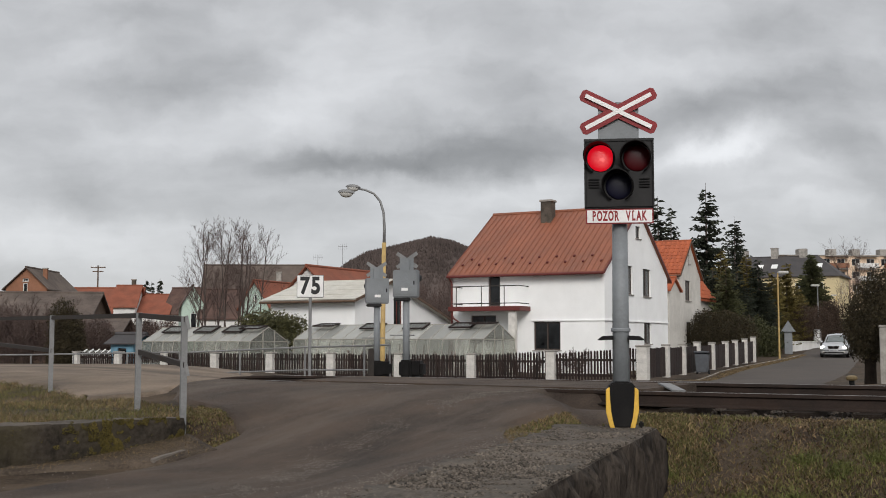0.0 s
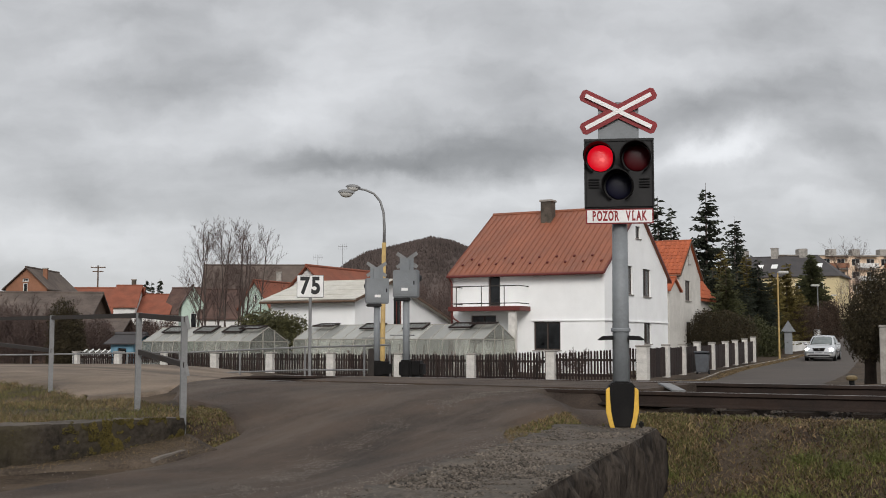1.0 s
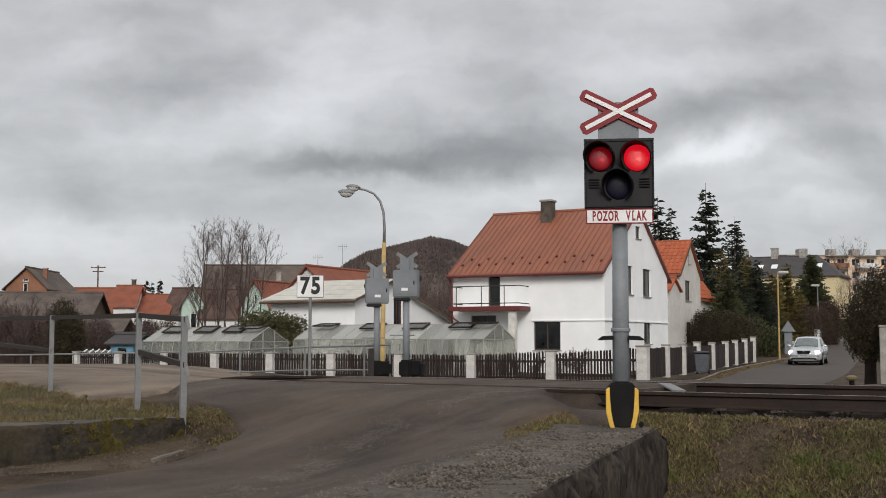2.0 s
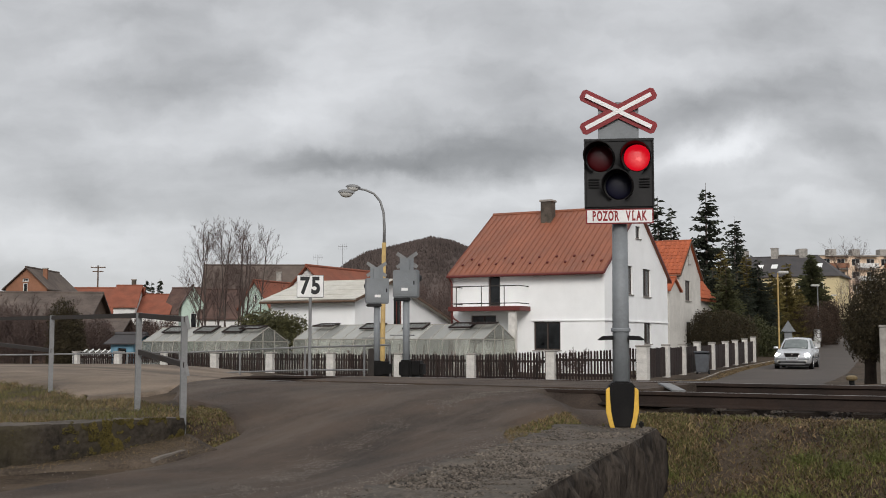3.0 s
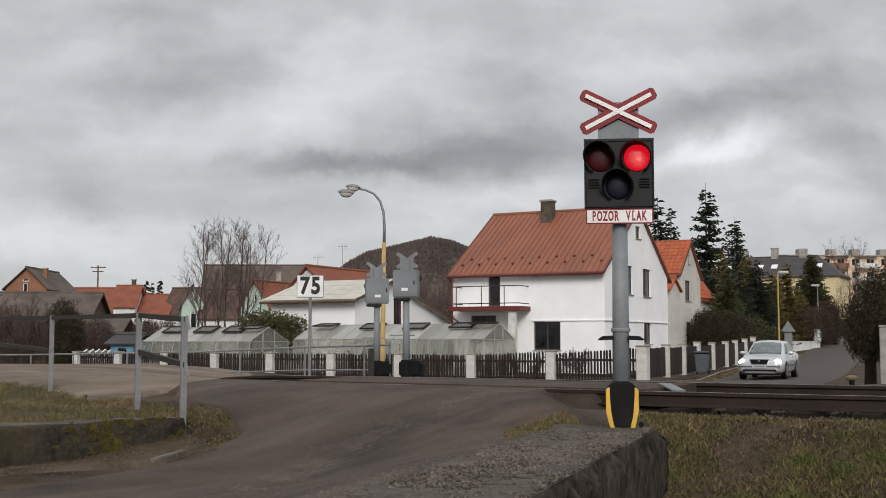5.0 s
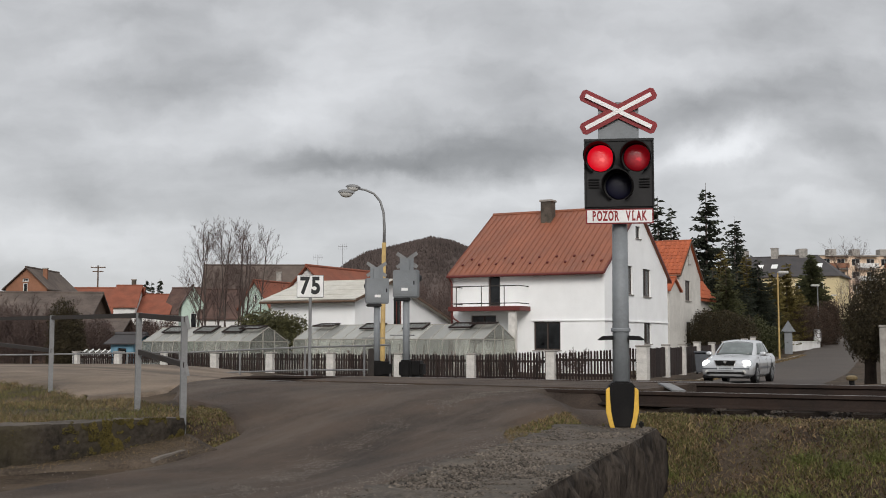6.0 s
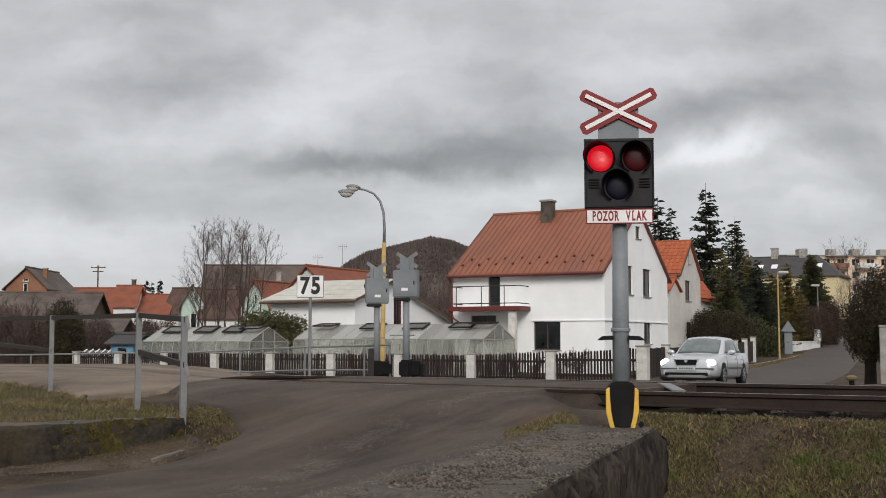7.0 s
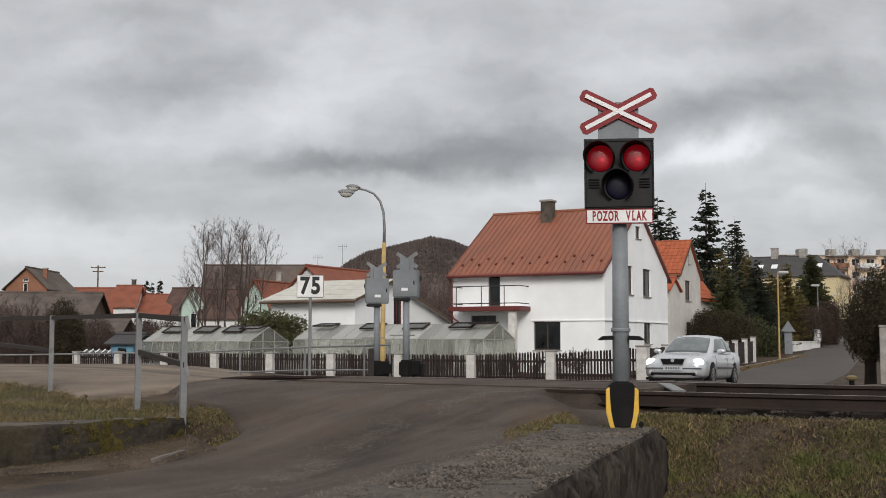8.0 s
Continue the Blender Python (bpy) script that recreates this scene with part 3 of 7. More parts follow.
def build_ground():
    def axis(lo, hi, fine_lo, fine_hi, step, growth):
        vals = list(np.arange(fine_lo, fine_hi + 1e-6, step))
        s, v = step, fine_hi
        while v < hi:
            s *= growth
            v += s
            vals.append(min(v, hi))
        s, v = step, fine_lo
        while v > lo:
            s *= growth
            v -= s
            vals.insert(0, max(v, lo))
        return vals

    xs = axis(-1500, 1500, -9, 9, 0.2, 1.16)
    ys = axis(-60, 2800, 3, 20, 0.2, 1.12)
    verts, faces = [], []
    for y in ys:
        for x in xs:
            z = ground_z(x, y) - 0.035
            if y < 16 and -9 < x < 9:
                z += 0.03 * noise.noise(Vector((x * 1.7, y * 1.7, 0))) + 0.018 * noise.noise(Vector((x * 5, y * 5, 3)))
            verts.append((x, y, z))
    n = len(xs)
    for j in range(len(ys) - 1):
        for i in range(n - 1):
            a = j * n + i
            faces.append((a, a + 1, a + 1 + n, a + n))
    me = bpy.data.meshes.new("ground")
    me.from_pydata(verts, [], faces)
    me.polygons.foreach_set("use_smooth", [True] * len(faces))
    me.materials.append(M["soil"])
    tagged(new("ground", me), "winter ground of soil and short worn grass", "ground", kind="structure")


build_ground()
road = strip("road", [(-6.4, 4.9), (-4.8, 6.6), (-3.2, 8.3), (-2.42, 10.2), (-1.95, 11.3), (-3.1, 13.2), (-3.9, 16.6), (-3.0, 19.5)],
             [(-1.42, 2.6), (-0.81, 4.5), (-0.09, 6.7), (0.48, 8.6), (0.62, 10.25), (1.45, 10.95), (2.5, 12.1), (3.3, 13.6)], M["asphalt"], 0.012, 40, 0.25, 0.10)
tagged(road, "worn dark grey asphalt road with light streaks climbing to the crossing", "road", kind="structure")
street = strip("road", [(-3.0, 19.5), (1.5, 29), (8.1, 42), (12.4, 53), (18.2, 66), (24.2, 79), (31.5, 98), (43, 130)],
               [(3.4, 13.6), (8.6, 27), (13.9, 42), (18.2, 52), (23.6, 66), (28.2, 78), (35, 98), (46.5, 130)], M["asphalt_far"], 0.02, 14, 1.0)
tagged(street, "grey asphalt residential street rising gently away from the railway", "road", kind="structure")
plaza = strip("pavement", [(-4.2, 13.8), (-5.4, 15.9), (-7.8, 18.9), (-20, 24), (-60, 36)], [(-3.5, 13.9), (-3.05, 16.0), (-2.7, 19), (-6.0, 36), (-12, 45)], M["plaza"], 0.014, 24, 0.4, 0.15, 0.05)
tagged(plaza, "worn tan concrete yard with patches beside the track", "pavement", kind="structure")
verge = strip("verge", [(8.0, 41.5), (12.1, 52.5), (17.8, 65.5), (24.0, 79)], [(8.9, 41.3), (12.8, 52.3), (18.5, 65.2), (24.5, 78.7)], M["soil"], 0.05, 3, 1.0, 0.2)
tagged(verge, "narrow strip of dry grass along the street fence", "verge", kind="structure")


kerb = strip("kerb", [(8.05, 41.6), (12.38, 52.75), (18.15, 65.75), (24.15, 78.8)], [(8.28, 41.5), (12.6, 52.65), (18.38, 65.65), (24.38, 78.7)], M["concrete"], 0.06, 3, 0.8, 0.03, 0.10)
tagged(kerb, "low worn concrete kerb along the street", "kerb", kind="structure")


def rail_points(off, x0=-26.0, x1=40.0, step=0.8):
    pts, x = [], x0
    while x <= x1:
        d = track_dir(x)
        nrm = Vector((-d.y, d.x, 0))
        pts.append((Vector((x, track_y(x), 0)) + nrm * off, d, nrm))
        x += step
    return pts


def build_rails():
    prof = [(-0.0625, -0.155), (0.0625, -0.155), (0.0625, -0.143), (0.012, -0.125), (0.009, -0.05), (0.034, -0.036), (0.034, -0.006), (0.026, 0.0), (-0.026, 0.0), (-0.034, -0.006), (-0.034, -0.036), (-0.009, -0.05), (-0.012, -0.125), (-0.0625, -0.143)]
    for off, cant in ((0.0, 0.0), (1.505, 0.045)):
        bm = bmesh.new()
        rings = []
        for p, d, nrm in rail_points(off):
            z = cant * smooth01((p.x + 3.5) / 4.5) - 0.12 * smooth01((-3.1 - p.x) / 0.6)
            rings.append([bm.verts.new(p + nrm * a + Vector((0, 0, z + b))) for a, b in prof])
        n = len(prof)
        for a, b in zip(rings, rings[1:]):
            for k in range(n):
                f = bm.faces.new((a[k], a[(k + 1) % n], b[(k + 1) % n], b[k]))
                f.material_index = 1 if k == 7 else 0
        tagged(part("rail", bm, (M["rail"], M["rail_top"])), "rusty brown steel rail with a worn running surface", "rail", "rails of the track", "structure")
    # timber sleepers, left and right of the road
    me = link("sleeper", boxed(-0.125, 0.125, -0.42, 2.00, -0.33, -0.158, 0.012), M["sleeper"])
    x = -22.0
    base = thing("sleepers", pose(0, 0, 0), "dark weathered sleepers under the rails", "sleeper", kind="structure")
    while x < 34:
        d = track_dir(x)
        if -3.4 < x < -2.2 or x > 2.4:
            p = Vector((x, track_y(x), 0))
            shared("sleeper", me, base, p.x, p.y, 0.0, rz=math.degrees(math.atan2(d.y, d.x)) + random.uniform(-1, 1))
        x += 0.62 * d.x
    # ballast stones
    bm = bmesh.new()
    rng = random.Random(3)
    for i in range(5200):
        x = rng.uniform(2.2, 11.0) if i % 3 else rng.uniform(-3.3, -2.0)
        d = track_dir(x)
        off = rng.uniform(-1.15, 2.4)
        p = Vector((x, track_y(x), 0)) + Vector((-d.y, d.x, 0)) * off
        z = -0.20 - 0.05 * abs(noise.noise(p * 1.3)) - (0.08 if off < -0.7 else 0)
        s = rng.uniform(0.018, 0.036)
        m = Matrix.Translation((p.x, p.y, z)) @ Euler((rng.uniform(0, 6), rng.uniform(0, 6), rng.uniform(0, 6))).to_matrix().to_4x4() @ Matrix.Diagonal((s * rng.uniform(0.7, 1.3), s, s * rng.uniform(0.6, 1), 1))
        vs = [bm.verts.new(m @ Vector(v)) for v in ((1, 0, 0), (-1, 0, 0), (0, 1, 0), (0, -1, 0), (0, 0, 1), (0, 0, -1))]
        for a, b, c in ((0, 2, 4), (2, 1, 4), (1, 3, 4), (3, 0, 4), (2, 0, 5), (1, 2, 5), (3, 1, 5), (0, 3, 5)):
            bm.faces.new((vs[a], vs[b], vs[c]))
    tagged(part("ballast", bm, M["ballast"]), "dirty grey-brown crushed stone ballast", "ballast", kind="stuff")
    # steel plates where the road meets the rails
    plate = boxed(-0.075, 0.075, -0.50, 0.50, -0.01, 0.008, 0.004)
    d = track_dir(2.7)
    ob = part("crossing_plate", plate, M["galv"])
    ob.matrix_world = pose(2.50, 12.72, 0.025, 2.2, 3, -2)
    tagged(ob, "bent pale steel end plate between the rails", "plate")
    ob = part("crossing_deck", boxed(-2.6, 2.45, 0.075, 1.43, -0.12, 0.016, 0.01), M["asphalt"])
    d = track_dir(0.2)
    ob.matrix_world = pose(0.1, track_y(0.1) + 0.02, 0, 0.9, 0, math.degrees(math.atan2(d.y, d.x)))
    tagged(ob, "dark road deck between the rails", "crossing deck", kind="structure")


build_rails()


def rough_wall(name, a, b, width, z0, z1, material, seed, label, side_mat=None, jitter=0.03):
    """A weathered stone wall between two points, with a chipped top edge."""
    a, b = Vector(a), Vector(b)
    d = (b - a)
    length = d.length
    ob = thing(name, Matrix.Translation((a.x, a.y, 0)) @ pose(0, 0, 0, 0, 0, math.degrees(math.atan2(d.y, d.x))), label, "wall", kind="structure")
    bm = bmesh.new()
    n = int(length / 0.035)
    rings = []
    h = z1 - z0
    nv, nt = 18, 14
    loop = [(0, z0 + h * i / nv) for i in range(nv + 1)] + [(width * i / nt, z1) for i in range(1, nt + 1)] + [(width, z1 - h * i / nv) for i in range(1, nv + 1)]
    for i in range(n + 1):
        x = length * i / n
        ring = []
        for w, z in loop:
            p = Vector((x * 3.1, w * 3.1 + seed, z * 3.1))
            q = Vector((x * 9, w * 9 + seed, z * 9))
            g = Vector((x * 27, w * 27 + seed, z * 22))
            r = jitter * noise.noise(p) + jitter * 0.7 * noise.noise(q) + jitter * 0.35 * noise.noise(g)
            if w == width and z < z1:
                fade = smooth01((z1 - z) / 0.16)
                r += fade * jitter * 2.6 * noise.noise(Vector((x * 8.0, seed, z * 0.9))) + fade * jitter * 1.7 * noise.noise(Vector((x * 21.0, seed, z * 2.2)))
                r -= 0.10 * max(0.0, 0.18 - abs(noise.noise(Vector((x * 4.5, seed + 3, z * 1.3))))) * (jitter / 0.035)
            out = -1 if w == 0 else (1 if w == width else 0)
            edge = 0.02 if (w in (0, width) and z == z1) else 0.0
            ring.append(bm.verts.new((x + (r if i in (0, n) else 0), w + out * (r * 1.2 - edge), z + (r * 0.6 if z > z0 else 0) - edge)))
        rings.append(ring)
    k = len(loop)
    for r0, r1 in zip(rings, rings[1:]):
        for j in range(k - 1):
            f = bm.faces.new((r0[j], r0[j + 1], r1[j + 1], r1[j]))
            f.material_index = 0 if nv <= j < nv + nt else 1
            f.smooth = True
    for r in (rings[0], rings[-1]):
        f = bm.faces.new(r)
        f.material_index = 1
    part("wall_body", bm, (material, side_mat or material), ob)
    return ob, length


# stone_side holds the shade on this wall's rough faces in its colour
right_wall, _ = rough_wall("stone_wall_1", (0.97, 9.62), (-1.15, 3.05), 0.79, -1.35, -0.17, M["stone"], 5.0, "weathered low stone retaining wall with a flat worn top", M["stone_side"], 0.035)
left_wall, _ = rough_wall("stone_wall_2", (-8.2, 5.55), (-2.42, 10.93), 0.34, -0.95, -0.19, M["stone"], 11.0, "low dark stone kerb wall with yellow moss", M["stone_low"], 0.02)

# ---- the warning signal at the crossing ----


def hood(r, length, wall=0.008):
    """A lamp hood: a tube cut away below, open to the front (-y)."""
    bm = bmesh.new()
    n = 28
    rows = []
    for k in range(n + 1):
        a = radians(-62 + (304) * k / n)
        c, s = math.cos(a), math.sin(a)
        l = length * (0.30 + 0.70 * smooth01((s + 0.75) / 1.2))
        rows.append([bm.verts.new((rr * c, yy, rr * s)) for rr, yy in ((r, 0.0), (r, -l), (r - wall, -l), (r - wall, 0.0))])
    for a, b in zip(rows, rows[1:]):
        for k in range(3):
            bm.faces.new((a[k], a[k + 1], b[k + 1], b[k]))
    bm.faces.new(rows[0])
    bm.faces.new(rows[-1][::-1])
    return bm


def dome(r, rise, y, n=28, rings=6):
    bm = bmesh.new()
    prof = [(r * math.cos(radians(90 * i / rings)), y - rise * math.sin(radians(90 * i / rings))) for i in range(rings)] + [(0.0005, y - rise)]
    return lathe(bm, prof, n, "Y")


def saltire(parent, m):
    """Two crossed boards: red, with a white band inset along each."""
    for name, a in (("cross_board", 27.0), ("cross_board", -27.0)):
        lay = 0.0 if a > 0 else -0.012
        band = -0.0262 if a > 0 else -0.0257
        bm = bmesh.new()
        l, w, c = 0.340, 0.052, 0.022
        loop_prism(bm, [(-l, -w + c), (-l + c, -w), (l - c, -w), (l, -w + c), (l, w - c), (l - c, w), (-l + c, w), (-l, w - c)], -0.011 + lay, lay)
        board = part(name, bm, M["red"], parent, "red board with a white band")
        board.matrix_basis = m @ pose(0, 0, 0, 0, a, 0)
        bm = bmesh.new()
        box(bm, -l + 0.04, l - 0.04, band - 0.001, -0.0112 + lay, -0.0165, 0.0165)
        part("white_band", bm, M["white"], board)


LAMPS = {}


def build_signal():
    s = thing("warning_signal", pose(1.445, 9.40, -0.165, 0, 0, -7.0), "grey level crossing warning signal with flashing red lamps and a cross", "crossing signal")
    part("pole", tubed([(0, 0.07, 0.05), (0.004, 0.07, 1.80)], [0.072, 0.062], 24), M["grey_paint"], s, "grey painted steel pole", smooth=True)
    collar = part("collar", lathed([(0.077, 0.765), (0.080, 0.77), (0.080, 0.79), (0.077, 0.795)], 24, "Z", (0, 0.07, 0)), M["grey_paint"], s)
    # black plastic foot with yellow guards
    bm = bmesh.new()
    loop_prism(bm, [(-0.118, 0.29), (-0.100, 0.345), (-0.06, 0.365), (0.06, 0.365), (0.100, 0.345), (0.118, 0.29), (0.114, 0.08), (0.080, 0.0), (-0.080, 0.0), (-0.114, 0.08)], -0.15, 0.19)
    bmesh.ops.bevel(bm, geom=bm.edges[:], offset=0.012, segments=2, affect="EDGES")
    foot = part("foot_cover", bm, M["black"], s, "black plastic foot cover")
    for sx in (-1, 1):
        bm = bmesh.new()
        pts = [(0.098, 0.325), (0.128, 0.305), (0.130, 0.13), (0.098, 0.0), (0.060, 0.0), (0.094, 0.13)]
        loop_prism(bm, [(sx * x, z) for x, z in pts], -0.166, -0.10)
        bmesh.ops.bevel(bm, geom=bm.edges[:], offset=0.006, segments=1, affect="EDGES")
        part("yellow_guard", bm, M["yellow"], foot, "yellow guard strip")
    part("cable_lug", boxed(0.13, 0.17, -0.10, -0.03, 0.0, 0.05, 0.01), M["black"], foot)
    part("foundation", boxed(-0.15, 0.15, -0.16, 0.20, -0.16, 0.004, 0.015), M["stone"], s, "concrete foundation block")
    # dark step brackets on both sides of the pole
    for sx in (-1, 1):
        bm = bmesh.new()
        loop_prism(bm, [(sx * 0.06, 0.70), (sx * 0.06, 0.735), (sx * 0.15, 0.73), (sx * 0.19, 0.70), (sx * 0.175, 0.695)], -0.02, 0.16)
        part("bracket", bm, M["black"], s, "dark flat bracket")
    # lamp box
    bm = bmesh.new()
    box(bm, -0.275, 0.275, -0.02, 0.16, 1.775, 2.34, 0.012)
    case = part("lamp_box", bm, M["dark_paint"], s, "dark grey lamp box")
    part("rim_strip", boxed(-0.285, 0.285, -0.03, -0.012, 2.325, 2.348, 0.003), M["dark_paint"], case)
    for sx in (-1, 1):
        part("side_strip", boxed(sx * 0.278 - 0.005, sx * 0.278 + 0.005, -0.032, 0.12, 1.78, 2.325, 0.002), M["dark_paint"], case)
        for i in range(4):
            part("vent_slot", boxed(sx * 0.205 - 0.043, sx * 0.205 + 0.043, -0.034, -0.018, 1.942 + i * 0.022, 1.950 + i * 0.022, 0.002), M["black"], case)
    for sx, z, key in ((-0.148, 2.185, "left"), (0.148, 2.185, "right"), (0.0, 1.955, "")):
        lens = part("lens", dome(0.112, 0.022, -0.022), M["lens_red"] if key else M["lens_blue"], case, "dark red lens" if key else "dark blue lens", smooth=True)
        lens.matrix_basis = pose(sx, 0, z)
        hd = part("hood", hood(0.125, 0.17), M["black"], case, "black hood")
        hd.matrix_basis = pose(sx - 0.004, -0.02, z, 0, 0, -7)
        if key:
            for rank, mm in enumerate(("red_dim", "red_on")):
                lamp = part("lamp", dome(0.109, 0.0215, -0.021), M[mm], s, "glowing red lamp", smooth=True)
                lamp.matrix_basis = pose(sx, 0.004, z)
                LAMPS[key, rank] = (lamp, sx, z)
    # name plate below
    pl = part("text_plate", boxed(-0.272, 0.272, -0.045, -0.033, 1.642, 1.765, 0.003), M["red"], s, "white plate with a red border and red letters")
    part("plate_face", boxed(-0.262, 0.262, -0.0475, -0.0452, 1.652, 1.755, 0.0005), M["white"], pl)
    for word, x0, adv in (("POZOR", -0.2065, 0.0455), ("VLAK", 0.070, 0.0425)):
        for i, ch in enumerate(word):
            lettering(ch, 0.108, 0.0008, M["letter_red"], pl, pose(x0 + i * adv, -0.0485, 1.703, 90, 0, 0), "letter", 0.50, 0.0045)
    for x in (-0.13, -0.045, 0.115):
        part("bolt", lathed([(0.006, -0.052), (0.006, -0.047)], 8, "Y", (x, 0, 1.745)), M["letter_red"], pl)
    # grey back plate and cross above
    part("cross_plate", boxed(-0.165, 0.165, 0.0, 0.02, 2.34, 2.61, 0.004), M["grey_paint"], s, "grey back plate of the cross")
    part("cross_bracket", tubed([(0, 0.05, 2.30), (0, 0.05, 2.66)], 0.03, 12), M["grey_paint"], s)
    saltire(s, pose(0.0, -0.005, 2.575))
    return s


signal = build_signal()

# ---- low railing beside the yard ----


def build_railing():
    posts = [((-2.46, 11.00), -0.19, 0.76), ((-3.26, 12.40), -0.17, 0.83), ((-5.24, 15.50), -0.12, 0.87), ((-7.9, 19.2), -0.08, 0.92)]
    r = thing("railing", pose(0, 0, 0), "bent grey steel railing with weathered bars beside the yard", "railing")
    for (x, y), z, top in posts:
        bm = bmesh.new()
        h = top - z + 0.25
        box(bm, -0.028, 0.028, -0.028, -0.018, 0, h)
        box(bm, -0.028, -0.018, -0.018, 0.028, 0, h)
        p = part("post", bm, M["galv"], r, "grey galvanised angle post")
        p.matrix_basis = pose(x, y, z - 0.25, 0, 0, 25)

    def bar(a, b):
        a, b = Vector(a), Vector(b)
        d = b - a
        l = d.length
        bm = boxed(0, l, -0.006, 0.0, -0.026, 0.026)
        box(bm, 0, l, 0.0, 0.04, 0.020, 0.026)
        o = part("bar", bm, M["rustrail"], r, "weathered dark steel bar")
        o.matrix_basis = Matrix.Translation(a) @ d.to_track_quat("X", "Z").to_matrix().to_4x4()

    f = Vector((0.01, -0.035, 0))
    tops = [Vector((x, y, t)) + f for (x, y), z, t in posts]
    up = Vector((0, 0, 1))
    for a, b in zip(tops[1:], tops):
        bar(a - up * 0.03, b - up * 0.03)
    bar(tops[1] - up * 0.42, tops[0] - up * 0.46)
    bar(tops[3] - up * 0.38, tops[2] - up * 0.47)
    for z in (tops[0].z - 0.05, tops[0].z - 0.49):
        e = part("end_piece", boxed(-0.008, 0.024, -0.012, -0.004, -0.075, 0.055, 0.002), M["galv"], r, "bent pale end piece")
        e.matrix_basis = pose(tops[0].x + 0.02, tops[0].y, z, 0, -12, 0)


build_railing()

# ---- houses ----


def holed_wall(w, z0, z1, holes, clip=None):
    """A flat wall in the plane y = 0 with openings; the outline may be cut by slanting planes."""
    xs = sorted({0.0, w} | {h[0] for h in holes} | {h[1] for h in holes})
    zs = sorted({z0, z1} | {h[2] for h in holes} | {h[3] for h in holes})
    bm = bmesh.new()
    grid = {}

    def v(x, z):
        if (x, z) not in grid:
            grid[(x, z)] = bm.verts.new((x, 0, z))
        return grid[(x, z)]

    for x0, x1 in zip(xs, xs[1:]):
        for a, b in zip(zs, zs[1:]):
            cx, cz = (x0 + x1) / 2, (a + b) / 2
            if any(h[0] < cx < h[1] and h[2] < cz < h[3] for h in holes):
                continue
            bm.faces.new((v(x0, a), v(x1, a), v(x1, b), v(x0, b)))
    for co, no in clip or ():
        bmesh.ops.bisect_plane(bm, geom=bm.verts[:] + bm.edges[:] + bm.faces[:], plane_co=co, plane_no=no, clear_outer=True)
    return bm


def thicken(bm, t):
    """Gives the wall depth towards +y."""
    r = bmesh.ops.extrude_face_region(bm, geom=bm.faces[:])
    bmesh.ops.translate(bm, verts=[g for g in r["geom"] if isinstance(g, bmesh.types.BMVert)], vec=(0, t, 0))
    return bm


def window_unit(parent, m, w, h, frame_mat, split=1, sill=True, depth=0.12, pane=None, bar=False):
    """A window set in its opening: frame, panes, sill."""
    win = new("window")
    win.parent = parent
    win.matrix_basis = m
    t = 0.07
    bm = bmesh.new()
    y0, y1 = depth - 0.03, depth + 0.03
    box(bm, 0, w, y0, y1, 0, t)
    box(bm, 0, w, y0, y1, h - t, h)
    box(bm, 0, t, y0, y1, t, h - t)
    box(bm, w - t, w, y0, y1, t, h - t)
    for i in range(1, split):
        x = w * i / split
        box(bm, x - t * 0.5, x + t * 0.5, y0 - 0.004, y1, t, h - t)
    if bar:
        box(bm, t, w - t, y0 - 0.002, y1, h * 0.68 - 0.03, h * 0.68 + 0.03)
    part("frame", bm, frame_mat, win)
    for i in range(split):
        part("pane", boxed(w * i / split + t * 0.6, w * (i + 1) / split - t * 0.6, depth - 0.006, depth + 0.006, t * 0.9, h - t * 0.9), pane or M["window"], win)
    if sill:
        part("sill", boxed(-0.06, w + 0.06, -0.07, depth, -0.05, -0.004, 0.006), M["concrete"] if sill is True else sill, win)
    return win


